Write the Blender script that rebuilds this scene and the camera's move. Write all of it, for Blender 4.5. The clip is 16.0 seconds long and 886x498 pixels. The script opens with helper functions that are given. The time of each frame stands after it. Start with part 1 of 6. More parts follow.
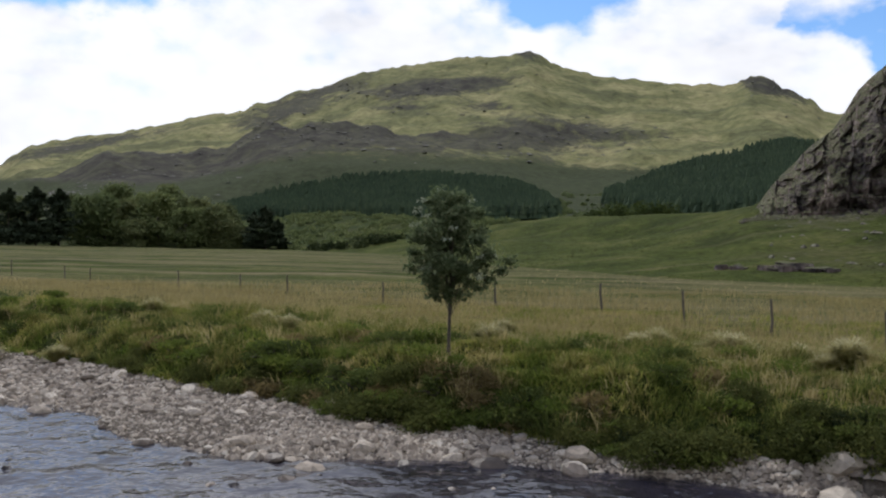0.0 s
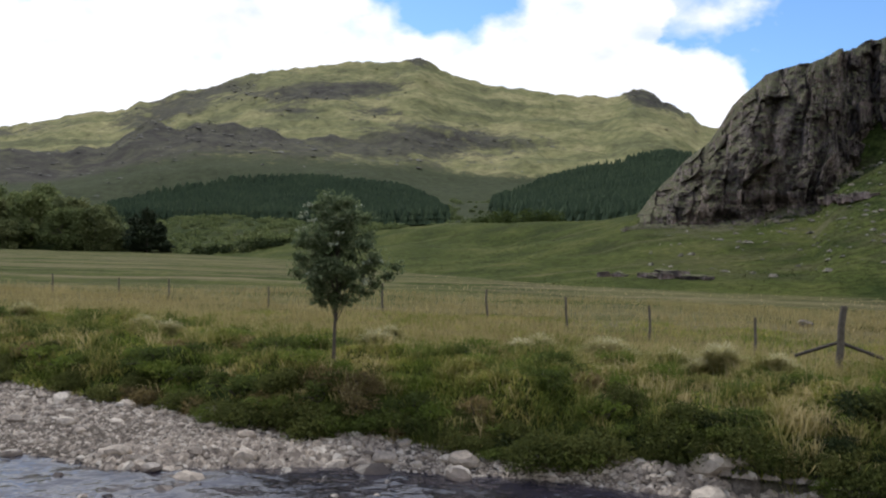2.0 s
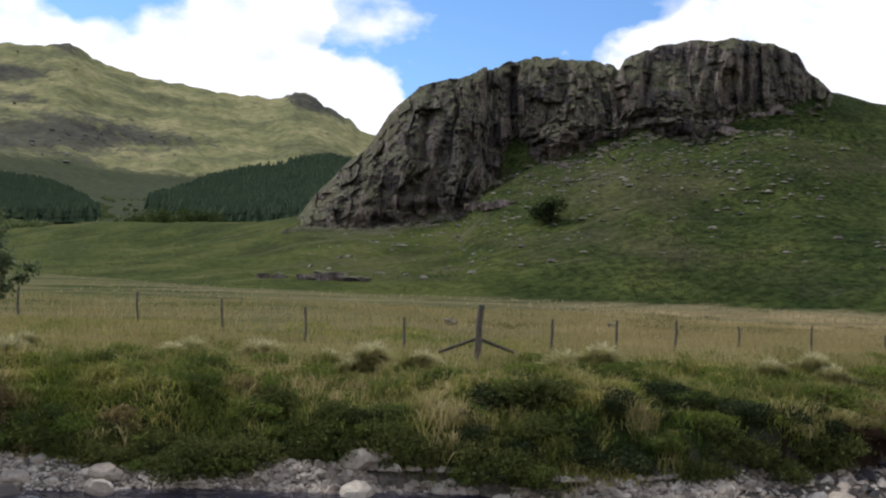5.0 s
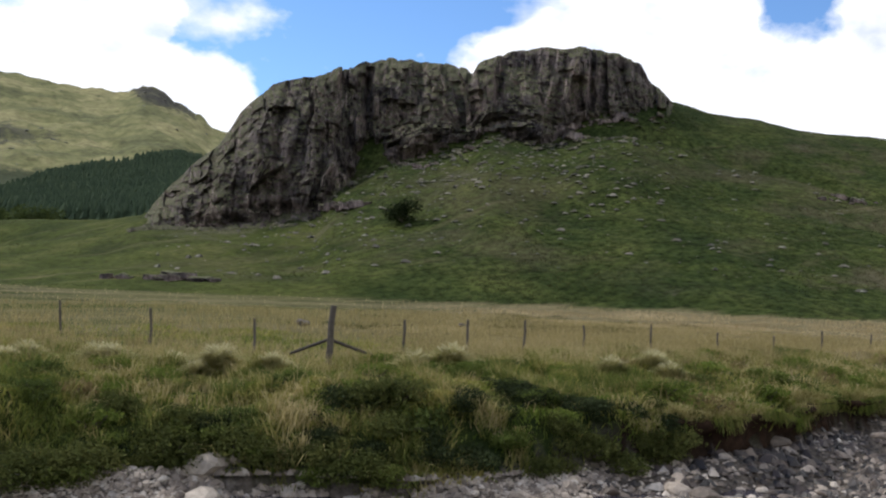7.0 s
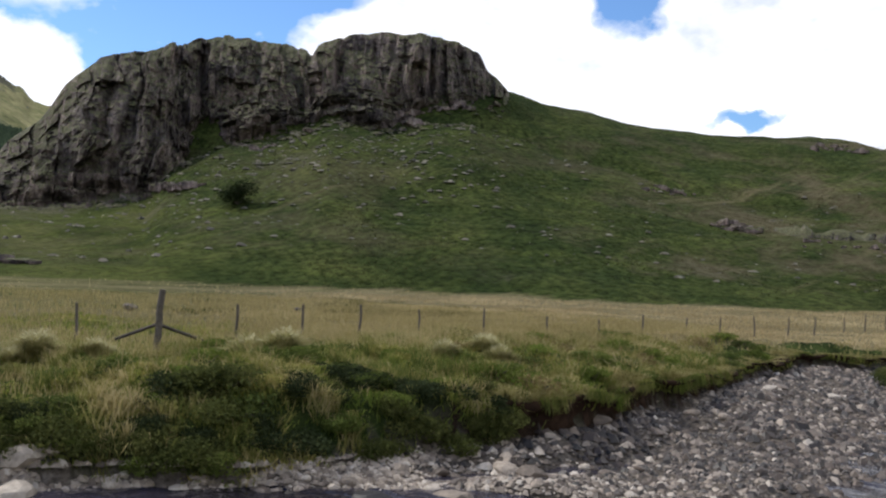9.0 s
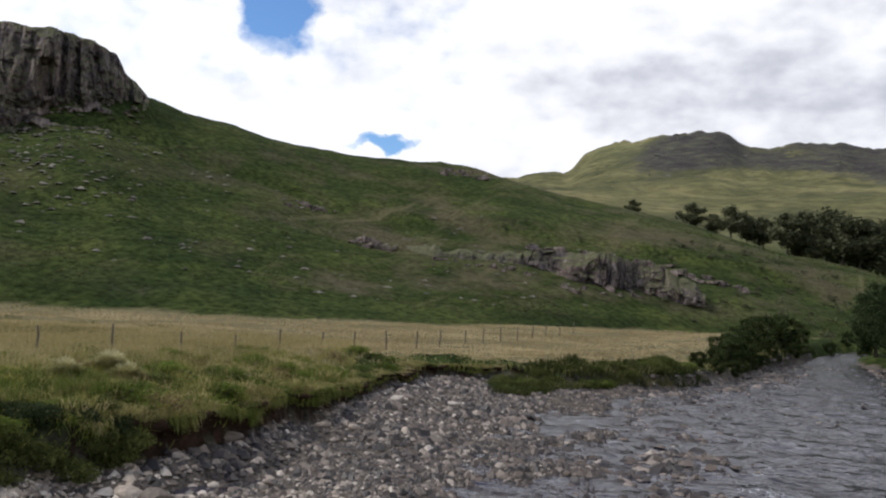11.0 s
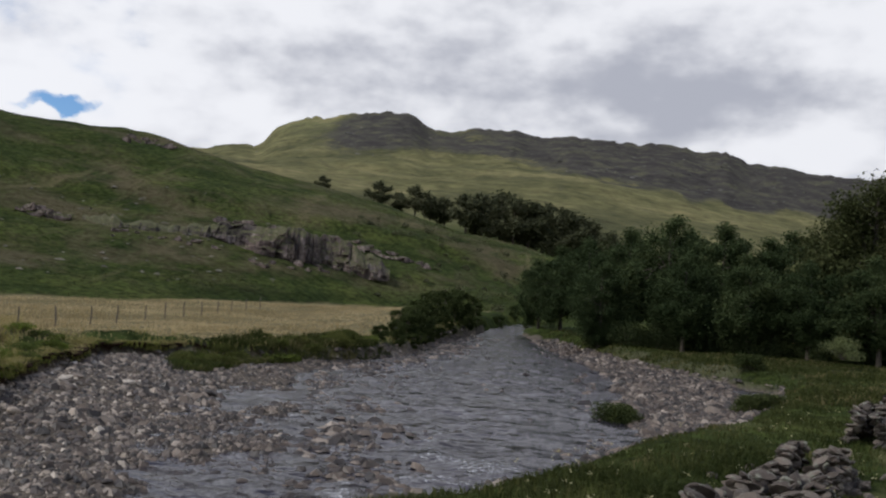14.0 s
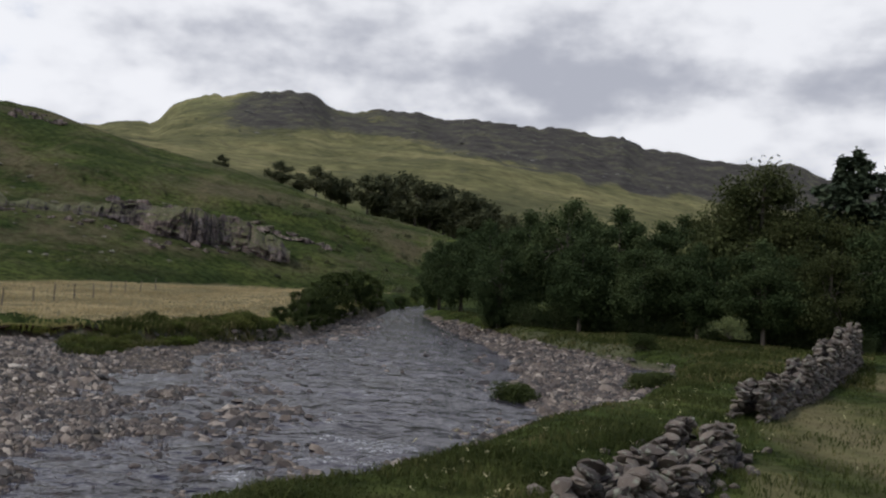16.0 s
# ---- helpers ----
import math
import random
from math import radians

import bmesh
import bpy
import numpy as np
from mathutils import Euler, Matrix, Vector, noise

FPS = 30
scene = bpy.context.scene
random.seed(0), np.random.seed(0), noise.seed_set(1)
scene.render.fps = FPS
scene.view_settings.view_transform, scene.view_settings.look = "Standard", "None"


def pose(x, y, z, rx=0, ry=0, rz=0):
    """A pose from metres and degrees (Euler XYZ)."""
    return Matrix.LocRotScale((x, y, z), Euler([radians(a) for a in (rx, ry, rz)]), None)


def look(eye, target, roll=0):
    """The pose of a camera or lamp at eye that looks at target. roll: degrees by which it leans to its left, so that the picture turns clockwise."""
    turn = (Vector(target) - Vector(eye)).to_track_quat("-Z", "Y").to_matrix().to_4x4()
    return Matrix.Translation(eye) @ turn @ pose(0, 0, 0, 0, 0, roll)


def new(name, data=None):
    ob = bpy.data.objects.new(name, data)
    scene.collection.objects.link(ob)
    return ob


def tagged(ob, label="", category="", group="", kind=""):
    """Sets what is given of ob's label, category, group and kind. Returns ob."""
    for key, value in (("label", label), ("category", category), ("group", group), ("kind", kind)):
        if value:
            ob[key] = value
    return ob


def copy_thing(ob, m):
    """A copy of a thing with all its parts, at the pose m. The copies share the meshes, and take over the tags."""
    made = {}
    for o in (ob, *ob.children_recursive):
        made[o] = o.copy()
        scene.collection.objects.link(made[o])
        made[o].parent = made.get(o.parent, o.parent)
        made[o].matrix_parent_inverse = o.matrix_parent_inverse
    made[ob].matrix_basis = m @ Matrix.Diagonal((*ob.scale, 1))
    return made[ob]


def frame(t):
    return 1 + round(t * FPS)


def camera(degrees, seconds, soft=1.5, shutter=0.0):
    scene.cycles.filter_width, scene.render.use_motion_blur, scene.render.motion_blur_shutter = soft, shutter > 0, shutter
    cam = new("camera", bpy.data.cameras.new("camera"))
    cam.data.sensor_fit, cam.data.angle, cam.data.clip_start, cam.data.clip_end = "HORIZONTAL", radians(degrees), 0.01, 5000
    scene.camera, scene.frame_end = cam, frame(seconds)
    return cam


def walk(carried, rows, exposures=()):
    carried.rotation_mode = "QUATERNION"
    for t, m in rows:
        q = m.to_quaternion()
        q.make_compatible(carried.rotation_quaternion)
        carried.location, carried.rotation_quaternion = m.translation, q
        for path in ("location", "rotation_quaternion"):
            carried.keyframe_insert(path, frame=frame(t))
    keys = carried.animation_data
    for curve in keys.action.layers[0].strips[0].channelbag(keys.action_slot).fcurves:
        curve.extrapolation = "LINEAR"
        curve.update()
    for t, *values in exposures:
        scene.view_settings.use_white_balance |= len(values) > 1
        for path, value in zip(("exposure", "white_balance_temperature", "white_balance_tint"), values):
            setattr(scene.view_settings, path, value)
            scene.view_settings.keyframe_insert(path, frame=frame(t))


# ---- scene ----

# ---- camera: turned at arm's length about the standing place ----
cam = camera(50.1, 16.0, soft=2.2)
EYE, TILT, LEAN, ARM = 2.5, -0.5, -1.2, 0.36
TURNS = [
    (0.0, 0.00, 0.00, 0.00), (0.5, -1.70, -0.03, 0.04), (1.0, -3.57, -0.04, -0.24), (1.5, -4.51, 0.34, -0.33),
    (2.0, -6.72, 0.36, -0.54), (2.5, -9.82, 0.61, -0.67), (3.0, -13.67, 0.70, -0.55), (3.5, -17.42, 0.62, -0.28),
    (4.0, -20.66, 0.73, -0.34), (4.5, -23.76, 0.66, -0.57), (5.0, -26.98, 0.70, -0.86), (5.2, -28.10, 0.78, -0.90), (7.3, -36.80, 0.90, -1.04), (7.5, -37.43, 0.89, -1.07),
    (8.0, -38.29, 0.55, -1.22), (8.5, -40.72, 0.40, -1.45), (9.0, -45.48, 0.16, -1.56), (9.5, -50.39, -0.03, -1.89),
    (10.0, -56.69, 0.88, -2.22), (10.2, -59.03, 1.20, -2.32), (12.3, -76.61, 1.30, -2.10), (12.5, -77.97, 1.18, -2.09), (13.0, -80.93, 1.17, -2.45), (13.5, -83.22, 1.38, -2.71),
    (14.0, -85.50, 1.15, -3.08), (14.5, -87.71, 0.93, -3.21), (15.0, -89.60, 0.90, -3.24), (15.5, -90.14, 0.78, -2.99),
    (16.0, -91.44, 0.36, -3.25),
]
GAUGE = pose(0, 0, EYE, TILT, LEAN, 0)
walk(cam, [(t, GAUGE @ pose(0, 0, 0, 90 + p, r, yw) @ pose(0, 0, -ARM)) for t, yw, p, r in TURNS],
     exposures=[(0.0, -0.20), (1.0, 0.0), (2.0, 0.0), (3.5, -0.04), (5.0, 0.0), (10.0, 0.06), (12.5, -0.40), (16.0, -0.38)])

# ---- sky and sun ----
SUN_A, SUN_EL = -22.0, 47.0   # degrees to the right of +y, degrees up
world = bpy.data.worlds.new("sky")
scene.world = world
world.use_nodes = True
wn, wl = world.node_tree.nodes, world.node_tree.links
wn.clear()
w_out = wn.new("ShaderNodeOutputWorld")
w_bg = wn.new("ShaderNodeBackground")
w_sky = wn.new("ShaderNodeTexSky")
w_sky.sky_type, w_sky.sun_disc = "NISHITA", False
w_sky.sun_elevation, w_sky.sun_rotation = radians(SUN_EL), radians(SUN_A)
w_sky.air_density, w_sky.dust_density, w_sky.ozone_density = 1.0, 0.2, 4.0
w_co = wn.new("ShaderNodeTexCoord")


def wmath(op, a, b=None, c=None, clamp=False):
    n = wn.new("ShaderNodeMath")
    n.operation, n.use_clamp = op, clamp
    for i, v in enumerate((a, b, c)):
        if v is None:
            continue
        if isinstance(v, (int, float)):
            n.inputs[i].default_value = v
        else:
            wl.new(v, n.inputs[i])
    return n.outputs[0]


w_sep = wn.new("ShaderNodeSeparateXYZ")
wl.new(w_co.outputs["Generated"], w_sep.inputs[0])
SX, SY, SZ = w_sep.outputs
az = wmath("MULTIPLY", wmath("ARCTAN2", SX, SY), 57.2958)
el = wmath("MULTIPLY", wmath("ARCSINE", SZ), 57.2958)


def wnoise(scale, detail, sz=2.2, off=0.0, rough=0.55):
    cmb = wn.new("ShaderNodeCombineXYZ")
    wl.new(SX, cmb.inputs[0]), wl.new(SY, cmb.inputs[1])
    wl.new(wmath("MULTIPLY_ADD", SZ, sz, off), cmb.inputs[2])
    n = wn.new("ShaderNodeTexNoise")
    n.inputs["Scale"].default_value, n.inputs["Detail"].default_value = scale, detail
    n.inputs["Roughness"].default_value = rough
    wl.new(cmb.outputs[0], n.inputs["Vector"])
    return n.outputs["Fac"]


edge_noise = wnoise(22.0, 6, 1.6, 0.0, 0.5)
big_noise = wnoise(5.0, 4, 2.2, 4.0)
soft_noise = wnoise(5.5, 5, 3.2, 6.0, 0.5)
az_true, el_true = az, el
az = wmath("ADD", az, wmath("MULTIPLY_ADD", wnoise(12.0, 5, 1.4, 9.0), 7.0, -3.5))
el = wmath("ADD", el, wmath("MULTIPLY_ADD", wnoise(14.0, 5, 1.4, 2.0), 3.6, -1.8))


def hole(a0, e0, ra, re, tilt=0.0):
    """An oval of sky: 1 in its middle, 0 at its rim, below 0 beyond."""
    da = wmath("DIVIDE", wmath("SUBTRACT", az, a0), ra)
    de = wmath("DIVIDE", wmath("SUBTRACT", wmath("SUBTRACT", el, e0), wmath("MULTIPLY", wmath("SUBTRACT", az, a0), tilt)), re)
    return wmath("SUBTRACT", 1.0, wmath("ADD", wmath("MULTIPLY", da, da), wmath("MULTIPLY", de, de)))


def widest(ovals):
    top = None
    for args in ovals:
        h = hole(*args)
        top = h if top is None else wmath("MAXIMUM", top, h)
    return top


# gaps of blue, and the billows that bulge into them
HOLES = [(-22, 14.2, 8, 2.2, 0.05), (6.2, 14.8, 4.2, 2.1, 0.0), (30.5, 13.9, 10.5, 5.2, 0.10), (56.2, 15.8, 2.3, 2.2, 0.0), (62.4, 8.6, 2.2, 0.46, 0.12)]
PUFFS = [(18.6, 9.6, 6.0, 3.4, 0.0), (15.6, 13.4, 4.6, 3.2, 0.0), (43.5, 11.2, 8.6, 4.4, 0.0)]
gap = wmath("SUBTRACT", widest(HOLES), wmath("MULTIPLY", wmath("MAXIMUM", widest(PUFFS), 0.0), 2.2))
gap = wmath("MAXIMUM", gap, wmath("MULTIPLY_ADD", el_true, 0.022, -0.80))
cover = wmath("MULTIPLY_ADD", gap, -1.05, 0.42)
cover = wmath("ADD", cover, wmath("MULTIPLY_ADD", edge_noise, 1.5, -0.75))
veil = wmath("MULTIPLY", wmath("MAXIMUM", widest([(23.2, 13.9, 3.0, 1.5, 0.1), (31.0, 11.9, 3.6, 0.7, 0.15), (60.5, 9.5, 5.0, 2.0, 0.0), (-20.0, 12.5, 6.0, 1.8, 0.0)]), 0.0), wmath("MULTIPLY_ADD", edge_noise, 2.2, -0.35))
cover = wmath("ADD", cover, wmath("MULTIPLY", veil, 0.55))
cover = wmath("ADD", cover, wmath("MULTIPLY", wmath("MULTIPLY_ADD", az_true, 0.16, -10.6, clamp=True), 0.9))
cover = wmath("SMOOTH_MIN", wmath("MULTIPLY", cover, 1.1), 1.0, 0.3, clamp=True)
w_ramp = wn.new("ShaderNodeValToRGB")
w_ramp.color_ramp.interpolation = "EASE"
# greyer cloud towards the right of the view, white towards the left
grey = wmath("MULTIPLY_ADD", az_true, 1 / 18.0, -56 / 18.0, clamp=True)
deck = wmath("SUBTRACT", 1.0, wmath("ABSOLUTE", wmath("MULTIPLY_ADD", el, 0.42, -5.0)), clamp=True)
lift = wmath("MULTIPLY_ADD", el, 0.16, -2.15, clamp=True)
bands = wmath("ADD", wmath("MULTIPLY_ADD", soft_noise, 1.5, wmath("MULTIPLY_ADD", edge_noise, 0.7, -1.1)), wmath("MULTIPLY_ADD", deck, -0.42, wmath("MULTIPLY", lift, 0.5)))
shade = wmath("ADD", wmath("MULTIPLY_ADD", big_noise, 2.0, wmath("MULTIPLY_ADD", edge_noise, 0.45, -0.27)), wmath("MULTIPLY", grey, wmath("ADD", wmath("MULTIPLY", bands, 0.62), -0.40)))
wl.new(shade, w_ramp.inputs[0])
w_ramp.color_ramp.elements[0].color = (0.65, 0.68, 0.79, 1)
w_ramp.color_ramp.elements[1].color = (1.29, 1.31, 1.385, 1)
w_ramp.color_ramp.elements[0].position, w_ramp.color_ramp.elements[1].position = -0.0, 0.95
w_dim = wn.new("ShaderNodeVectorMath")
w_dim.operation = "SCALE"
wl.new(w_ramp.outputs[0], w_dim.inputs[0])
wl.new(wmath("MULTIPLY_ADD", wmath("MULTIPLY_ADD", az_true, 0.04, -2.4, clamp=True), -0.04, 1.0), w_dim.inputs["Scale"])
w_blue = wn.new("ShaderNodeMix")
w_blue.data_type = "RGBA"
w_scale = wn.new("ShaderNodeVectorMath")
w_scale.operation = "SCALE"
w_tint = wn.new("ShaderNodeVectorMath")
w_tint.operation = "MULTIPLY"
w_tint.inputs[1].default_value = (0.78, 0.95, 1.16)
wl.new(w_sky.outputs[0], w_tint.inputs[0])
wl.new(w_tint.outputs[0], w_scale.inputs[0])
w_scale.inputs["Scale"].default_value = 0.15
wl.new(cover, w_blue.inputs[0])
wl.new(w_scale.outputs[0], w_blue.inputs[6]), wl.new(w_dim.outputs[0], w_blue.inputs[7])
wl.new(w_blue.outputs[2], w_bg.inputs[0])
w_bg.inputs[1].default_value = 0.9
wl.new(w_bg.outputs[0], w_out.inputs[0])

sun = new("sun", bpy.data.lights.new("sun", "SUN"))
sun.data.energy, sun.data.angle, sun.data.color = 3.3, radians(10), (1.0, 0.955, 0.885)
sdir = Vector((math.sin(radians(SUN_A)) * math.cos(radians(SUN_EL)), math.cos(radians(SUN_A)) * math.cos(radians(SUN_EL)), math.sin(radians(SUN_EL))))
sun.matrix_world = look(sdir * 400, (0, 0, 0))

# ---- materials ----
def mat(name):
    m = bpy.data.materials.new(name)
    m.use_nodes = True
    return m, m.node_tree.nodes, m.node_tree.links, m.node_tree.nodes["Principled BSDF"]


def ramp(nd, stops):
    r = nd.new("ShaderNodeValToRGB")
    els = r.color_ramp.elements
    while len(els) < len(stops):
        els.new(0.5)
    for e, (p, c) in zip(els, stops):
        e.position, e.color = p, (*c, 1)
    return r


def noise_node(nd, lk, scale, detail=6, vec=None, rough=0.6):
    n = nd.new("ShaderNodeTexNoise")
    n.inputs["Scale"].default_value, n.inputs["Detail"].default_value, n.inputs["Roughness"].default_value = scale, detail, rough
    if vec is not None:
        lk.new(vec, n.inputs["Vector"])
    return n


def mix_rgb(nd, lk, fac, a, b, mode="MIX"):
    m = nd.new("ShaderNodeMix")
    m.data_type, m.blend_type = "RGBA", mode
    for sock, v in ((m.inputs[0], fac), (m.inputs[6], a), (m.inputs[7], b)):
        if isinstance(v, (int, float)):
            sock.default_value = v
        elif isinstance(v, tuple):
            sock.default_value = (*v, 1)
        else:
            lk.new(v, sock)
    return m.outputs[2]


def bump(nd, lk, bs, height, strength, dist):
    b = nd.new("ShaderNodeBump")
    b.inputs["Strength"].default_value, b.inputs["Distance"].default_value = strength, dist
    lk.new(height, b.inputs["Height"])
    lk.new(b.outputs[0], bs.inputs["Normal"])


def leaf_material(name, stops, rough=0.8, patch=0.25, patch_gain=0.7, trans=0.25):
    """Blades and leaves: each its own tint, with drifts of tint over the ground, some light passing through."""
    m, nd, lk, bs = mat(name)
    g = nd.new("ShaderNodeNewGeometry")
    r = ramp(nd, stops)
    co = nd.new("ShaderNodeTexCoord")
    n = noise_node(nd, lk, patch, 3, co.outputs["Object"])
    mm = nd.new("ShaderNodeMath")
    mm.operation = "MULTIPLY_ADD"
    mm.inputs[1].default_value, mm.inputs[2].default_value = patch_gain * 1.15, 0.27 - 0.575 * patch_gain
    lk.new(n.outputs[0], mm.inputs[0])
    ad = nd.new("ShaderNodeMath")
    ad.operation = "MULTIPLY_ADD"
    ad.inputs[1].default_value = 0.46
    lk.new(g.outputs["Random Per Island"], ad.inputs[0]), lk.new(mm.outputs[0], ad.inputs[2])
    oi = nd.new("ShaderNodeObjectInfo")
    own = nd.new("ShaderNodeMath")
    own.operation = "MULTIPLY_ADD"
    own.inputs[1].default_value = 0.34
    lk.new(oi.outputs["Random"], own.inputs[0]), lk.new(ad.outputs[0], own.inputs[2])
    mid = nd.new("ShaderNodeMath")
    mid.operation = "SUBTRACT"
    mid.inputs[1].default_value = 0.17
    lk.new(own.outputs[0], mid.inputs[0])
    lk.new(mid.outputs[0], r.inputs[0])
    lk.new(r.outputs[0], bs.inputs["Base Color"])
    bs.inputs["Roughness"].default_value = rough
    bs.inputs["Specular IOR Level"].default_value = 0.04
    tr = nd.new("ShaderNodeBsdfTranslucent")
    lk.new(r.outputs[0], tr.inputs[0])
    ms = nd.new("ShaderNodeMixShader")
    ms.inputs[0].default_value = trans
    lk.new(bs.outputs[0], ms.inputs[1]), lk.new(tr.outputs[0], ms.inputs[2])
    lk.new(ms.outputs[0], nd["Material Output"].inputs[0])
    return m


def stone_material(name, stops, scale=3.0, wet=0.75, lichen=None, bump_d=0.02):
    m, nd, lk, bs = mat(name)
    co = nd.new("ShaderNodeTexCoord")
    oi, g = nd.new("ShaderNodeObjectInfo"), nd.new("ShaderNodeNewGeometry")
    ad = nd.new("ShaderNodeMath")
    ad.operation = "ADD"
    lk.new(oi.outputs["Random"], ad.inputs[0]), lk.new(g.outputs["Random Per Island"], ad.inputs[1])
    fr = nd.new("ShaderNodeMath")
    fr.operation = "FRACT"
    lk.new(ad.outputs[0], fr.inputs[0])
    r = ramp(nd, stops)
    lk.new(fr.outputs[0], r.inputs[0])
    n = noise_node(nd, lk, scale, 8, co.outputs["Object"])
    r2 = ramp(nd, [(0.3, (0.55, 0.55, 0.55)), (0.7, (1.1, 1.1, 1.1))])
    lk.new(n.outputs[0], r2.inputs[0])
    col = mix_rgb(nd, lk, 1.0, r.outputs[0], r2.outputs[0], "MULTIPLY")
    if lichen:
        n2 = noise_node(nd, lk, scale * 2.2, 5, co.outputs["Object"])
        r3 = ramp(nd, [(0.56, (0, 0, 0)), (0.64, (1, 1, 1))])
        lk.new(n2.outputs[0], r3.inputs[0])
        col = mix_rgb(nd, lk, r3.outputs[0], col, lichen)
    lk.new(col, bs.inputs["Base Color"])
    bs.inputs["Roughness"].default_value = wet
    bump(nd, lk, bs, n.outputs[0], 0.8, bump_d)
    return m


def plain_material(name, a, b, scale, rough=0.8, d=0.02):
    m, nd, lk, bs = mat(name)
    co = nd.new("ShaderNodeTexCoord")
    n = noise_node(nd, lk, scale, 8, co.outputs["Object"])
    r = ramp(nd, [(0.3, a), (0.7, b)])
    lk.new(n.outputs[0], r.inputs[0])
    lk.new(r.outputs[0], bs.inputs["Base Color"])
    bs.inputs["Roughness"].default_value = rough
    bump(nd, lk, bs, n.outputs[0], 0.7, d)
    return m


def ground_material():
    """One land cover: meadow, dry grass, moor, rock, river gravel and cloud shade coloured onto the mountains, by the
    weights stored on the mesh.
    """
    m, nd, lk, bs = mat("land")
    co = nd.new("ShaderNodeTexCoord")
    P = co.outputs["Object"]

    def attr(nm):
        a = nd.new("ShaderNodeAttribute")
        a.attribute_name = nm
        return a.outputs["Fac"]

    n_big = noise_node(nd, lk, 0.012, 8, P, 0.65)
    n_mid = noise_node(nd, lk, 0.11, 8, P, 0.65)
    n_fine = noise_node(nd, lk, 1.3, 8, P, 0.7)
    n_tiny = noise_node(nd, lk, 9.0, 6, P, 0.7)
    green = ramp(nd, [(0.36, (0.023, 0.036, 0.011)), (0.5, (0.036, 0.050, 0.014)), (0.64, (0.055, 0.067, 0.020))])
    lk.new(n_mid.outputs[0], green.inputs[0])
    fine = ramp(nd, [(0.38, (0.38, 0.40, 0.38)), (0.5, (0.95, 0.95, 0.95)), (0.62, (1.5, 1.45, 1.4))])
    lk.new(n_fine.outputs[0], fine.inputs[0])
    col = mix_rgb(nd, lk, 1.0, green.outputs[0], fine.outputs[0], "MULTIPLY")
    mp = nd.new("ShaderNodeMapping")
    mp.inputs["Scale"].default_value = (0.05, 0.05, 0.85)
    lk.new(P, mp.inputs[0])
    n_band = noise_node(nd, lk, 1.0, 7, mp.outputs[0], 0.65)
    band = ramp(nd, [(0.32, (0.68, 0.70, 0.66)), (0.5, (1, 1, 1)), (0.68, (1.35, 1.28, 1.2))])
    lk.new(n_band.outputs[0], band.inputs[0])
    col = mix_rgb(nd, lk, 1.0, col, band.outputs[0], "MULTIPLY")
    pasture = ramp(nd, [(0.36, (0.031, 0.043, 0.011)), (0.5, (0.052, 0.066, 0.016)), (0.64, (0.080, 0.088, 0.026))])
    lk.new(n_mid.outputs[0], pasture.inputs[0])
    col = mix_rgb(nd, lk, attr("pasture"), col, mix_rgb(nd, lk, 0.6, pasture.outputs[0], fine.outputs[0], "MULTIPLY"))
    brown = ramp(nd, [(0.3, (0.06, 0.05, 0.027)), (0.7, (0.115, 0.098, 0.06))])
    lk.new(n_fine.outputs[0], brown.inputs[0])
    n_br = noise_node(nd, lk, 0.06, 9, P, 0.7)
    brm = ramp(nd, [(0.48, (0, 0, 0)), (0.61, (0.85, 0.85, 0.85))])
    lk.new(n_br.outputs[0], brm.inputs[0])
    hb_f = nd.new("ShaderNodeMath")
    hb_f.operation = "MULTIPLY"
    lk.new(brm.outputs[0], hb_f.inputs[0]), lk.new(attr("hill"), hb_f.inputs[1])
    col = mix_rgb(nd, lk, hb_f.outputs[0], col, brown.outputs[0])
    ms = nd.new("ShaderNodeMapping")
    ms.inputs["Scale"].default_value = (0.022, 0.24, 0.02)
    lk.new(P, ms.inputs[0])
    n_strip = noise_node(nd, lk, 1.0, 7, ms.outputs[0], 0.6)
    straw = ramp(nd, [(0.3, (0.115, 0.099, 0.052)), (0.7, (0.19, 0.162, 0.090))])
    lk.new(n_fine.outputs[0], straw.inputs[0])
    def blotch(nm, gain=1.6, src=None):
        a = nd.new("ShaderNodeMath")
        a.operation = "MULTIPLY_ADD"
        lk.new((src or n_mid).outputs[0], a.inputs[0])
        a.inputs[1].default_value = gain
        s = nd.new("ShaderNodeMath")
        s.operation = "ADD"
        s.inputs[1].default_value = -0.5 - gain * 0.5
        lk.new(attr(nm), a.inputs[2])
        lk.new(a.outputs[0], s.inputs[0])
        k = nd.new("ShaderNodeMath")
        k.operation, k.use_clamp = "MULTIPLY_ADD", True
        k.inputs[1].default_value, k.inputs[2].default_value = 2.6, 0.5
        lk.new(s.outputs[0], k.inputs[0])
        return k.outputs[0]
    col = mix_rgb(nd, lk, blotch("dry", 1.7, n_strip), col, straw.outputs[0])
    moor = ramp(nd, [(0.38, (0.105, 0.112, 0.056)), (0.5, (0.172, 0.175, 0.082)), (0.62, (0.25, 0.235, 0.12))])
    lk.new(n_big.outputs[0], moor.inputs[0])
    mfine = ramp(nd, [(0.25, (0.65, 0.65, 0.62)), (0.75, (1.25, 1.22, 1.2))])
    lk.new(n_mid.outputs[0], mfine.inputs[0])
    moor_c = mix_rgb(nd, lk, 1.0, moor.outputs[0], mfine.outputs[0], "MULTIPLY")
    col = mix_rgb(nd, lk, attr("moor"), col, moor_c)
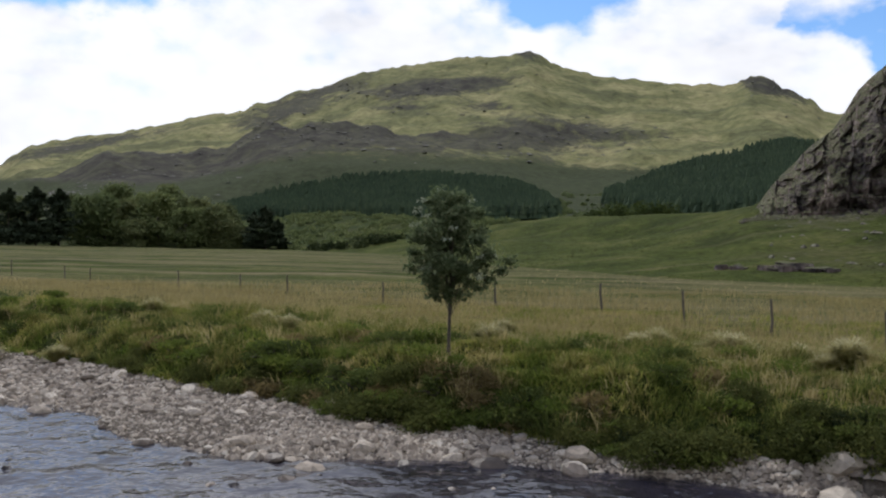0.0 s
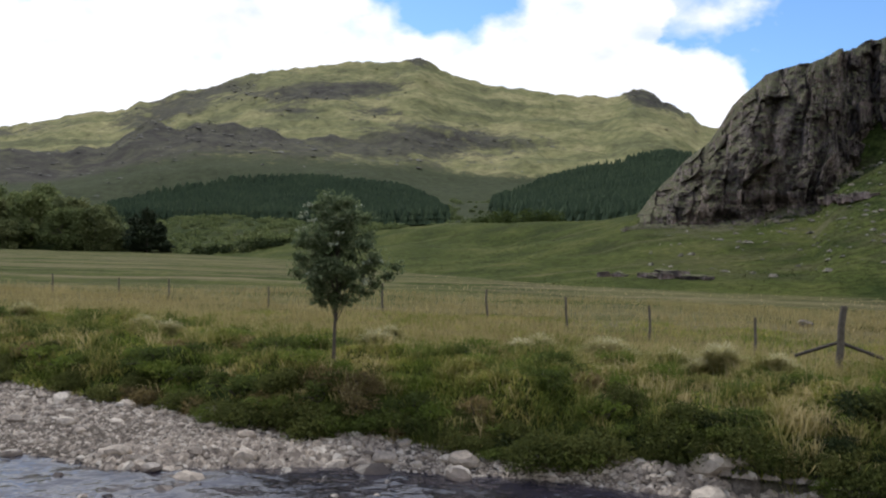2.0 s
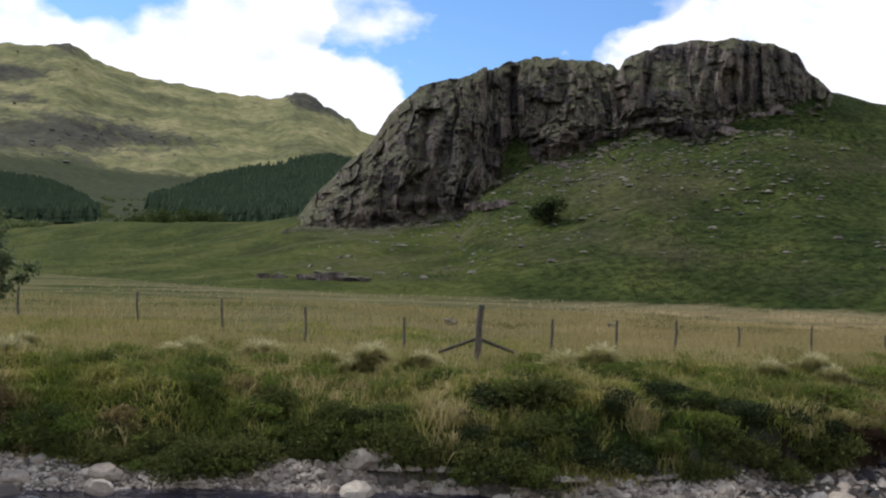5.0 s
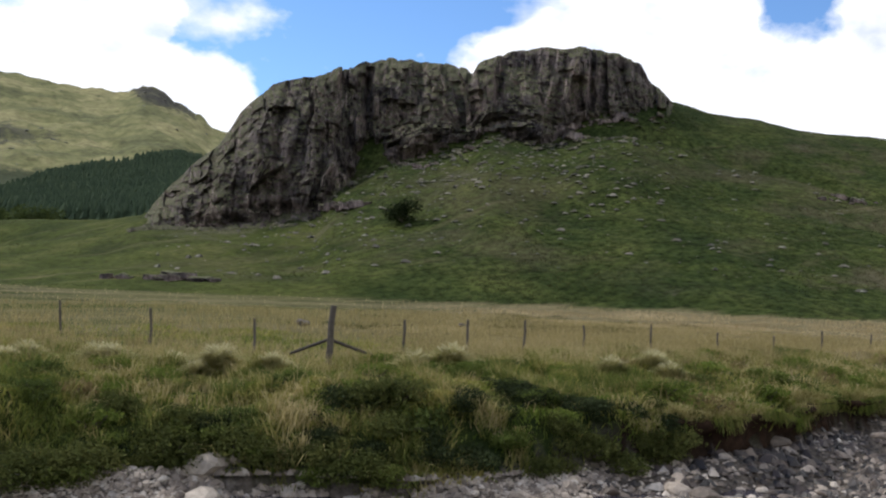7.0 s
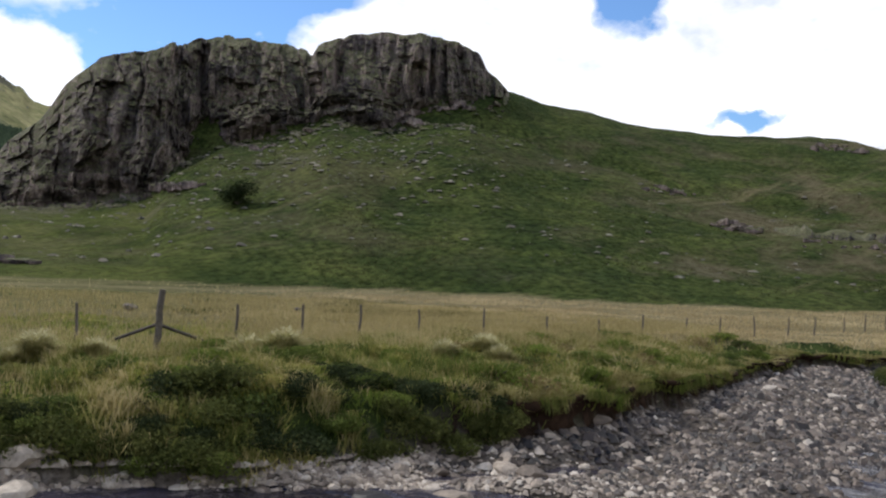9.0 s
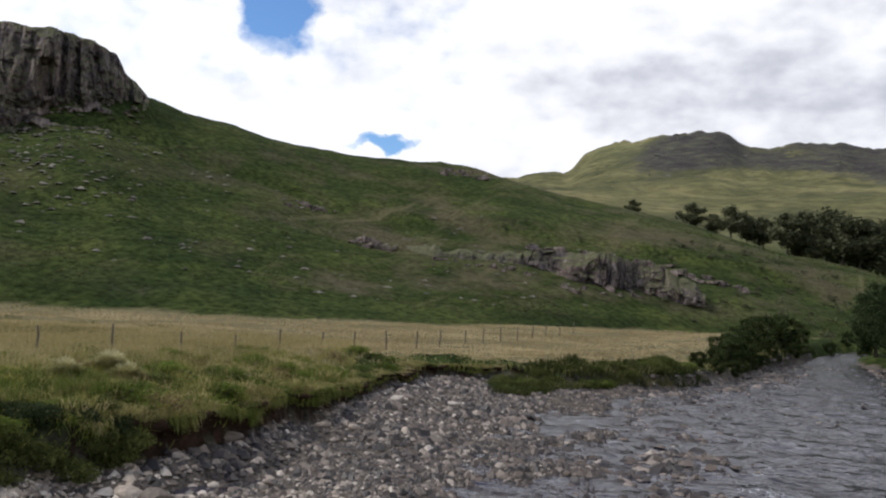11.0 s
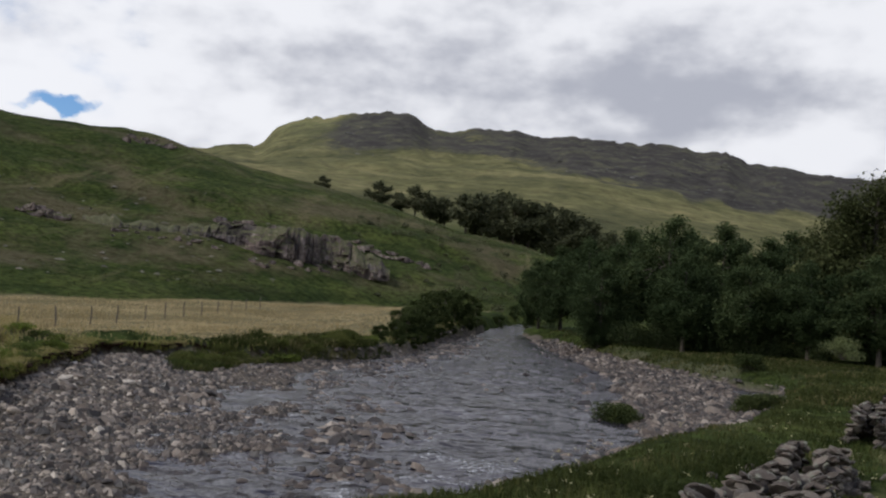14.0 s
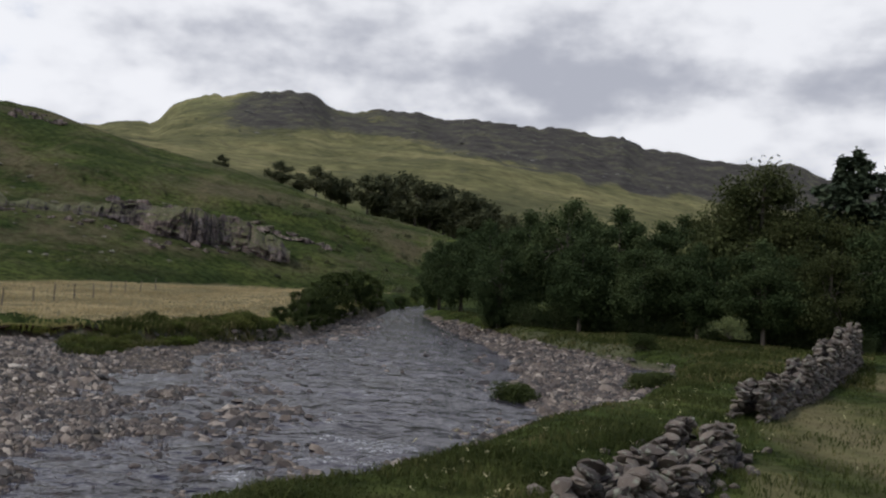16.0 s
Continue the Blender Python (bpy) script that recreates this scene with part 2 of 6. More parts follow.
    # moor darkened and greened: the right mountain's cloud shade, coloured as bracken
    bracken = ramp(nd, [(0.38, (0.062, 0.064, 0.032)), (0.5, (0.106, 0.104, 0.049)), (0.62, (0.162, 0.148, 0.072))])
    lk.new(n_big.outputs[0], bracken.inputs[0])
    col = mix_rgb(nd, lk, attr("bracken"), col, mix_rgb(nd, lk, 1.0, bracken.outputs[0], mfine.outputs[0], "MULTIPLY"))
    # dark heath and rock, with cloud shade on the slopes coloured in
    heath_shade = ramp(nd, [(0.34, (0.033, 0.031, 0.029)), (0.46, (0.053, 0.051, 0.043)), (0.56, (0.073, 0.072, 0.052)), (0.68, (0.110, 0.112, 0.062))])
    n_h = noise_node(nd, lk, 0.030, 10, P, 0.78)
    lk.new(n_h.outputs[0], heath_shade.inputs[0])
    col = mix_rgb(nd, lk, blotch("heath_shade", 3.4, n_h), col, heath_shade.outputs[0])
    # heather and dark rock; the right ridge's cloud shade is in this colour
    heather_shade = ramp(nd, [(0.36, (0.031, 0.028, 0.028)), (0.5, (0.051, 0.048, 0.043)), (0.64, (0.092, 0.090, 0.056))])
    lk.new(n_h.outputs[0], heather_shade.inputs[0])
    col = mix_rgb(nd, lk, blotch("heather_shade", 3.0, n_h), col, heather_shade.outputs[0])
    n_s = noise_node(nd, lk, 0.10, 10, P, 0.72)
    speck = ramp(nd, [(0.38, (0.68, 0.68, 0.69)), (0.5, (1, 1, 1)), (0.64, (1.18, 1.17, 1.14))])
    lk.new(n_s.outputs[0], speck.inputs[0])
    col = mix_rgb(nd, lk, attr("moor"), col, mix_rgb(nd, lk, 1.0, col, speck.outputs[0], "MULTIPLY"))
    # wooded lower slopes, darkened further to colour in their cloud shade
    wood = ramp(nd, [(0.3, (0.028, 0.036, 0.020)), (0.7, (0.062, 0.073, 0.038))])
    n_w = noise_node(nd, lk, 0.16, 8, P, 0.72)
    lk.new(n_w.outputs[0], wood.inputs[0])
    col = mix_rgb(nd, lk, blotch("scrub", 1.5, n_w), col, wood.outputs[0])
    grav = ramp(nd, [(0.3, (0.046, 0.038, 0.031)), (0.5, (0.112, 0.095, 0.078)), (0.75, (0.22, 0.194, 0.164))])
    lk.new(n_tiny.outputs[0], grav.inputs[0])
    col = mix_rgb(nd, lk, attr("gravel"), col, grav.outputs[0])
    soil = ramp(nd, [(0.3, (0.012, 0.008, 0.006)), (0.7, (0.045, 0.030, 0.020))])
    lk.new(n_tiny.outputs[0], soil.inputs[0])
    col = mix_rgb(nd, lk, attr("soil"), col, soil.outputs[0])
    lk.new(col, bs.inputs["Base Color"])
    bs.inputs["Roughness"].default_value = 0.95
    bs.inputs["Specular IOR Level"].default_value = 0.03
    hb = nd.new("ShaderNodeMath")
    hb.operation = "MULTIPLY_ADD"
    hb.inputs[1].default_value = 3.0
    lk.new(n_mid.outputs[0], hb.inputs[0]), lk.new(n_fine.outputs[0], hb.inputs[2])
    bump(nd, lk, bs, hb.outputs[0], 0.7, 0.35)
    return m


def crag_material(name, tone, growth=0.60):
    m, nd, lk, bs = mat(name)
    co = nd.new("ShaderNodeTexCoord")
    mp = nd.new("ShaderNodeMapping")
    mp.inputs["Scale"].default_value = (1, 1, 0.22)
    lk.new(co.outputs["Object"], mp.inputs[0])
    n1 = noise_node(nd, lk, 0.75, 10, mp.outputs[0], 0.7)
    n2 = noise_node(nd, lk, 0.16, 6, co.outputs["Object"])
    n3 = noise_node(nd, lk, 2.2, 8, co.outputs["Object"], 0.7)
    r = ramp(nd, [(p, tuple(tone * q for q in c)) for p, c in ((0.32, (0.024, 0.020, 0.022)), (0.44, (0.085, 0.070, 0.070)), (0.55, (0.20, 0.165, 0.158)), (0.68, (0.44, 0.385, 0.365)))])
    lk.new(n1.outputs[0], r.inputs[0])
    r2 = ramp(nd, [(0.36, (0.42, 0.42, 0.44)), (0.5, (0.85, 0.82, 0.80)), (0.66, (1.4, 1.27, 1.2))])
    lk.new(n2.outputs[0], r2.inputs[0])
    col = mix_rgb(nd, lk, 1.0, r.outputs[0], r2.outputs[0], "MULTIPLY")
    g = nd.new("ShaderNodeNewGeometry")
    sp = nd.new("ShaderNodeSeparateXYZ")
    lk.new(g.outputs["Normal"], sp.inputs[0])
    a = nd.new("ShaderNodeMath")
    a.operation = "MULTIPLY_ADD"
    lk.new(n3.outputs[0], a.inputs[0])
    a.inputs[1].default_value = 0.8
    lk.new(sp.outputs[2], a.inputs[2])
    a2 = nd.new("ShaderNodeMath")
    a2.operation = "MULTIPLY_ADD"
    lk.new(n2.outputs[0], a2.inputs[0])
    a2.inputs[1].default_value = 1.3
    lk.new(a.outputs[0], a2.inputs[2])
    gm = ramp(nd, [(growth, (0, 0, 0)), (growth + 0.18, (0.9, 0.9, 0.9))])
    half = nd.new("ShaderNodeMath")
    half.operation = "MULTIPLY"
    half.inputs[1].default_value = 0.5
    lk.new(a2.outputs[0], half.inputs[0])
    lk.new(half.outputs[0], gm.inputs[0])
    gr = ramp(nd, [(0.3, (0.055, 0.062, 0.025)), (0.7, (0.14, 0.14, 0.068))])
    lk.new(n3.outputs[0], gr.inputs[0])
    col = mix_rgb(nd, lk, gm.outputs[0], col, gr.outputs[0])
    lk.new(col, bs.inputs["Base Color"])
    bs.inputs["Roughness"].default_value = 0.9
    bs.inputs["Specular IOR Level"].default_value = 0.2
    bump(nd, lk, bs, n3.outputs[0], 0.9, 0.5)
    return m


def water_material():
    m, nd, lk, bs = mat("river_water")
    co = nd.new("ShaderNodeTexCoord")
    mp = nd.new("ShaderNodeMapping")
    mp.inputs["Scale"].default_value = (1.25, 1.0, 1)
    lk.new(co.outputs["Object"], mp.inputs[0])
    n1 = noise_node(nd, lk, 1.1, 4, mp.outputs[0], 0.5)
    n2 = noise_node(nd, lk, 0.3, 4, co.outputs["Object"])
    base = ramp(nd, [(0.35, (0.010, 0.009, 0.014)), (0.65, (0.034, 0.031, 0.044))])
    lk.new(n2.outputs[0], base.inputs[0])
    at = nd.new("ShaderNodeAttribute")
    at.attribute_name = "foam"
    n3 = noise_node(nd, lk, 9.0, 7, mp.outputs[0], 0.75)
    ad = nd.new("ShaderNodeMath")
    ad.operation = "MULTIPLY"
    lk.new(at.outputs["Fac"], ad.inputs[0]), lk.new(n3.outputs[0], ad.inputs[1])
    fr = ramp(nd, [(0.50, (0, 0, 0)), (0.67, (0.8, 0.8, 0.8))])
    lk.new(ad.outputs[0], fr.inputs[0])
    col = mix_rgb(nd, lk, fr.outputs[0], base.outputs[0], (0.62, 0.64, 0.66))
    lk.new(col, bs.inputs["Base Color"])
    bs.inputs["Roughness"].default_value = 0.11
    bs.inputs["IOR"].default_value = 1.33
    chop = nd.new("ShaderNodeAttribute")
    chop.attribute_name = "chop"
    hm = nd.new("ShaderNodeMath")
    hm.operation = "MULTIPLY"
    lk.new(n1.outputs[0], hm.inputs[0]), lk.new(chop.outputs["Fac"], hm.inputs[1])
    bump(nd, lk, bs, hm.outputs[0], 1.0, 0.36)
    return m


# DARK_ROCK is the crag rock at a darker tone with less growth
LAND, CRAG, DARK_ROCK, WATER = ground_material(), crag_material("crag_rock", 1.02, 0.66), crag_material("darker_crag_rock", 0.9, 0.72), water_material()
GREEN_BLADE = leaf_material("grass_blades", [(0.0, (0.084, 0.123, 0.022)), (0.35, (0.171, 0.212, 0.043)), (0.6, (0.245, 0.258, 0.065)), (0.82, (0.362, 0.317, 0.103)), (1.0, (0.461, 0.385, 0.163))], patch=0.7, patch_gain=2.2, trans=0.45)
HILL_BLADE = leaf_material("hill_grass", [(0.0, (0.023, 0.028, 0.009)), (0.45, (0.040, 0.045, 0.015)), (0.75, (0.058, 0.059, 0.022)), (1.0, (0.095, 0.082, 0.037))], patch=0.09, patch_gain=1.6, trans=0.35)
LUSH_BLADE = leaf_material("lush_grass", [(0.0, (0.023, 0.034, 0.010)), (0.45, (0.044, 0.057, 0.017)), (0.8, (0.079, 0.084, 0.029)), (1.0, (0.167, 0.146, 0.068))], patch=0.5, patch_gain=1.4, trans=0.35)
STRAW_BLADE = leaf_material("dry_grass", [(0.0, (0.17, 0.147, 0.055)), (0.5, (0.30, 0.25, 0.112)), (1.0, (0.46, 0.385, 0.20))], patch=0.3, patch_gain=1.0, trans=0.35)
TUFT_BLADE = leaf_material("tussock_blades", [(0.0, (0.14, 0.135, 0.045)), (0.5, (0.27, 0.24, 0.095)), (1.0, (0.41, 0.355, 0.18))], patch=0.7, patch_gain=1.6, trans=0.4)
TUSSOCK = leaf_material("seeding_tussock", [(0.0, (0.22, 0.21, 0.085)), (0.5, (0.35, 0.325, 0.145)), (1.0, (0.50, 0.46, 0.25))], trans=0.45)
MEADOW_TUFT = leaf_material("tuft_grass", [(0.0, (0.055, 0.078, 0.018)), (0.35, (0.12, 0.145, 0.036)), (0.65, (0.22, 0.215, 0.068)), (0.85, (0.34, 0.29, 0.12)), (1.0, (0.46, 0.385, 0.20))], patch=0.9, patch_gain=2.2, trans=0.4)
HAY_BLADE = leaf_material("hay_blades", [(0.0, (0.241, 0.195, 0.099)), (0.5, (0.420, 0.334, 0.184)), (1.0, (0.598, 0.488, 0.287))], patch=0.14, patch_gain=1.8, trans=0.35)
BANK_LEAF = leaf_material("alder_leaves", [(0.0, (0.024, 0.033, 0.014)), (0.5, (0.037, 0.050, 0.021)), (1.0, (0.057, 0.073, 0.030))], patch=0.35, patch_gain=1.2, trans=0.2)
WILLOW_LEAF = leaf_material("willow_leaves", [(0.0, (0.030, 0.046, 0.014)), (0.5, (0.056, 0.078, 0.024)), (1.0, (0.09, 0.112, 0.036))], patch=0.4, patch_gain=1.2, trans=0.25)
ASH_LEAF = leaf_material("ash_leaves", [(0.0, (0.028, 0.035, 0.013)), (0.5, (0.056, 0.066, 0.026)), (1.0, (0.106, 0.113, 0.048))], patch=0.45, patch_gain=1.5, trans=0.3)
ALDER_LEAF = leaf_material("alder_crown_leaves", [(0.0, (0.022, 0.034, 0.014)), (0.5, (0.044, 0.064, 0.027)), (1.0, (0.088, 0.112, 0.047))], patch=0.45, patch_gain=1.5, trans=0.28)
RIVER_LEAF = leaf_material("river_shrub_leaves", [(0.0, (0.026, 0.038, 0.014)), (0.6, (0.058, 0.074, 0.026)), (1.0, (0.114, 0.126, 0.046))], patch=0.5, trans=0.3)
PALE_BLADE = leaf_material("seeding_grass", [(0.0, (0.286, 0.270, 0.134)), (0.5, (0.429, 0.396, 0.224)), (1.0, (0.594, 0.550, 0.370))], trans=0.35)
SHRUB_LEAF = leaf_material("shrub_leaves", [(0.0, (0.041, 0.053, 0.015)), (0.6, (0.097, 0.110, 0.033)), (1.0, (0.193, 0.187, 0.059))], patch=0.6, trans=0.35)
ROWAN_LEAF = leaf_material("rowan_leaves", [(0.0, (0.057, 0.083, 0.042)), (0.6, (0.121, 0.155, 0.077)), (1.0, (0.241, 0.269, 0.154))], patch=1.2, trans=0.4)
ROWAN_HEAD = leaf_material("rowan_heads", [(0.0, (0.22, 0.25, 0.17)), (1.0, (0.42, 0.45, 0.34))], patch=1.2)
WOOD_LEAF = leaf_material("woodland_leaves", [(0.0, (0.014, 0.022, 0.009)), (0.5, (0.032, 0.045, 0.017)), (1.0, (0.066, 0.078, 0.030))], patch=0.35, patch_gain=1.1)
PALE_LEAF = leaf_material("birch_leaves", [(0.0, (0.072, 0.094, 0.041)), (0.5, (0.130, 0.152, 0.066)), (1.0, (0.221, 0.231, 0.102))], patch=0.3, patch_gain=1.1)
# leaves of the far trees, paled: distance haze is put into the colour
FAR_LEAF = leaf_material("hazed_far_leaves", [(0.0, (0.081, 0.108, 0.045)), (0.5, (0.135, 0.166, 0.068)), (1.0, (0.223, 0.247, 0.100))], patch=0.1, patch_gain=1.0)
PINE_LEAF = leaf_material("pine_needles", [(0.0, (0.026, 0.038, 0.024)), (0.6, (0.050, 0.066, 0.040)), (1.0, (0.085, 0.10, 0.06))], patch=0.3, trans=0.1)
# plantation spruce, likewise lightened in its colour for the haze
PLANTATION = leaf_material("hazed_spruce_needles", [(0.0, (0.034, 0.054, 0.034)), (0.5, (0.056, 0.083, 0.047)), (1.0, (0.092, 0.118, 0.064))], patch=0.03, trans=0.1)
BARK = plain_material("bark", (0.035, 0.028, 0.022), (0.11, 0.09, 0.07), 14.0)
PEBBLE = stone_material("river_pebbles", [(0.0, (0.112, 0.086, 0.066)), (0.3, (0.261, 0.212, 0.165)), (0.7, (0.401, 0.337, 0.269)), (1.0, (0.559, 0.497, 0.416))], 6.0, 0.75)
WET_PEBBLE = stone_material("wet_pebbles", [(0.0, (0.010, 0.007, 0.005)), (0.35, (0.033, 0.022, 0.016)), (0.7, (0.089, 0.064, 0.047)), (0.9, (0.178, 0.138, 0.105)), (1.0, (0.308, 0.256, 0.207))], 6.0, 0.55)
WALL_STONE = stone_material("field_stone", [(0.0, (0.038, 0.029, 0.024)), (0.5, (0.090, 0.070, 0.056)), (1.0, (0.17, 0.138, 0.112))], 4.0, 0.9, (0.17, 0.175, 0.135))
HILLWOOD = leaf_material("hill_wood_leaves", [(0.0, (0.048, 0.055, 0.030)), (0.5, (0.085, 0.092, 0.050)), (1.0, (0.14, 0.14, 0.078))], patch=0.2, patch_gain=1.0)
FAR_ROCK = stone_material("mountain_rock", [(0.0, (0.065, 0.063, 0.061)), (0.6, (0.105, 0.103, 0.097)), (1.0, (0.175, 0.170, 0.152))], 0.12, 0.95, (0.13, 0.135, 0.075), 0.5)
SCREE = stone_material("scree", [(0.0, (0.051, 0.046, 0.032)), (0.6, (0.102, 0.091, 0.065)), (1.0, (0.187, 0.166, 0.125))], 1.2, 0.9, (0.22, 0.23, 0.16), 0.1)
POST_WOOD = plain_material("weathered_post", (0.05, 0.042, 0.033), (0.14, 0.118, 0.095), 9.0)
SOIL = plain_material("bank_soil", (0.010, 0.006, 0.004), (0.052, 0.031, 0.020), 5.0, 1.0, 0.08)
SOIL.node_tree.nodes["Principled BSDF"].inputs["Specular IOR Level"].default_value = 0.08
DARK_WOOD = plain_material("dark_timber", (0.025, 0.020, 0.017), (0.07, 0.055, 0.045), 9.0)

# ---- land form ----
def sm(x, a, b):
    t = np.clip((x - a) / (b - a), 0, 1)
    return t * t * (3 - 2 * t)


GRAD = np.random.RandomState(7).rand(256, 256) * 2 - 1


def vn(x, y):
    """Smooth value noise on the plane, about -1 to 1."""
    xi, yi = np.floor(x).astype(int), np.floor(y).astype(int)
    fx, fy = x - xi, y - yi
    fx, fy = fx * fx * (3 - 2 * fx), fy * fy * (3 - 2 * fy)
    g = lambda i, j: GRAD[(xi + i) % 256, (yi + j) % 256]
    return (g(0, 0) * (1 - fx) + g(1, 0) * fx) * (1 - fy) + (g(0, 1) * (1 - fx) + g(1, 1) * fx) * fy


def fbm(x, y, octaves=4, gain=0.5):
    s, a = 0, 1.0
    for k in range(octaves):
        s = s + a * vn(x * 2 ** k + 17.3 * k, y * 2 ** k + 5.1 * k)
        a *= gain
    return s


def curve(pairs):
    p = np.array(pairs, float)
    return lambda x: np.interp(x, p[:, 0], p[:, 1])


# the river's lines, y over x: foot of the far bank, far edge of the water, its near edge, edge of the near bank
FAR_FOOT = curve([(-60, 64), (-12.7, 26.6), (-9.8, 24.6), (-8, 23.5), (-5.9, 21.2), (-4.4, 20.2), (-2.9, 19.3), (-1.8, 18.0), (-0.8, 17.3), (1.2, 16.5), (2.3, 15.7), (3, 15.1), (4.5, 14.8), (5.7, 14.4), (6.5, 13.7), (7.5, 12.8), (9, 12.1), (12, 11.6),
                  (13.5, 11.1), (15.6, 10.9), (18.1, 11.3), (19.7, 11.5), (22.9, 12.2), (27.5, 13.2), (32, 14.0), (34.5, 13.1), (35.8, 12.0), (37, 10.1), (39, 8.9),
                  (43.8, 6.8), (50, 5.4), (62, 4.9), (73, 3.4), (90, 2.4), (130, -4)])
FAR_WATER = curve([(-60, 56), (-8.6, 19.0), (-6.9, 18.6), (-5.7, 17.1), (-4.5, 16.2), (-3.4, 15.5), (-2.6, 15.3), (-1.2, 15.6), (0, 15.6), (1.1, 15.1), (2, 14.9), (3.7, 14.5), (4.6, 14.1), (6.3, 13.5), (8.5, 12.0),
                   (11, 10.2), (13, 6.2), (15, 4.1), (17, 4.2), (19.5, 4.8), (24, 5.7), (29, 6.6), (33, 7.6), (36, 7.9), (40, 7.4), (45, 6.2), (50, 5.35), (62, 4.85),
                   (73, 3.35), (90, 2.35), (130, -4.2)])
NEAR_WATER = curve([(-60, 44), (-25, 24), (-10, 12.5), (-3, 9.5), (4, 7.6), (9, 5.6), (12, 4), (14, 2.2), (15.3, 1.0), (17.4, -0.4), (21, -2.1),
                    (24, -3.1), (27, -3.2), (32, -3), (41, -4.2), (47, -3.6), (61, -1.9), (78, -0.4), (90, -0.6), (130, -7)])
NEAR_BANK = curve([(-60, 42.5), (-25, 23), (-10, 11.8), (-3, 8.9), (4, 7.1), (9, 5.2), (12, 3.7), (14, 1.9), (15.2, 0.75), (17.2, -0.65), (20, -1.7),
                   (22.7, -3.3), (25.4, -5.3), (33.6, -9), (40.5, -11), (44, -8.6), (49, -6.7), (60.6, -4.5), (78, -0.8), (90, -1.2), (130, -8)])
WATER_Z = -1.0
POOL = (38.5, -10.0)   # backwater behind the near gravel bar

FENCE_Y = curve([(-60, 62), (-38, 58.7), (-24, 53.8), (-18, 48.8), (-12.4, 45.1), (-6.5, 40), (-2.3, 37.5), (5.5, 32.8), (9.5, 27.6), (11.4, 20.5), (30, 21.6), (80, 20.2)])

# the hill and the mountains, by bearing A (degrees right of +y): radius of the foot, elevation of slope and ridge
FOOT_R = curve([(-180, 200), (-40, 210), (-9, 200), (-3, 170), (3.4, 103), (14, 80), (24, 76), (34, 76), (44, 76), (56, 74), (67, 82), (76, 92),
                (82, 104), (90, 112), (96, 75), (103, 66), (112, 62), (180, 80)])
MID_EL = curve([(-180, 0.5), (-25, -0.2), (-10, 0.3), (4, 0.2), (10, 0.5), (16, 1.5), (18, 2.0), (22.3, 2.2), (25.4, 2.6), (28, 3.1), (29.2, 4.9), (32.1, 6.7),
                (34, 7.1), (37, 7.8), (38.4, 8.5), (42.3, 8.0), (44.8, 8.8), (47, 8.9), (49, 8.4), (51, 7.5), (54, 6.5), (59, 5.2), (64, 4.3), (70, 4.3),
                (76, 3.9), (80, 3.4), (86, 2.2), (91, 1.0), (95, 0.4), (117, 0.6), (180, 0.5)])
MID_R = curve([(-180, 260), (-9, 250), (4, 160), (12, 145), (18, 134), (50, 134), (70, 130), (80, 135), (90, 140), (96, 110), (180, 110)])
RIDGE_EL = curve([(-180, 2), (-25, 0.6), (-10, 1.0), (-7.6, 1.4), (-3, 1.2), (4, 1.15), (7, 1.55), (11, 1.6), (16, 2.0), (18, 2.4), (20, 3.6), (23, 5.5), (25, 7.6), (28, 9.2),
                  (31, 10.5), (37, 10.4), (38, 11.2), (45, 11.6), (47.5, 10.6), (49, 10.05), (51, 9.4), (54, 9.0), (56, 8.45), (59, 7.95), (62, 7.7), (66.4, 7.62),
                  (67.1, 7.4), (68.7, 7.35), (70, 7.0), (74, 6.15), (78, 5.45), (82, 4.65), (86.5, 3.5), (91.6, 2.35), (95, 1.7), (100, 1.4), (117, 1.5), (180, 2)])
RIDGE_R = curve([(-180, 330), (-9, 310), (4, 210), (12, 175), (18, 152), (48, 152), (52, 175), (62, 195), (75, 195), (86, 190), (95, 170), (180, 170)])
SLOPE_EL = curve([(-180, 4), (-30, 1.4), (-20, 1.6), (-12, 2.0), (-6, 3.0), (0, 3.4), (6, 3.0), (12, 3.2), (20, 4.2), (40, 4), (60, 4), (70, 6.6), (75, 6.6), (81, 6.4), (93, 6.7), (98, 6.0),
                  (102.5, 5.2), (106, 4.5), (117, 3.2), (180, 4)])
SLOPE_R = curve([(-180, 650), (40, 650), (65, 600), (180, 600)])
SKY_EL = curve([(-180, 8), (-60, 5), (-40, 2.2), (-30, 3.0), (-25, 3.75), (-23.9, 4.76), (-21.4, 5.3), (-19.3, 5.75), (-16.8, 6.35), (-13.7, 7.1), (-11.9, 7.5), (-11.4, 7.95), (-10.8, 7.7), (-9.1, 8.55), (-7.1, 9.1),
                (-5.1, 9.85), (-2.4, 10.45), (0.3, 10.83), (2.7, 11.05), (4.1, 11.15), (4.9, 11.4), (5.4, 11.15), (6.6, 10.66), (7.6, 10.33), (9.1, 9.9), (11.1, 9.8),
                (13.7, 9.5), (16.4, 9.3), (17.8, 9.83), (19, 9.4), (20, 8.9), (21.2, 8.2), (21.6, 7.7), (23, 7.5), (30, 6.5), (60, 6.4), (180, 8)])
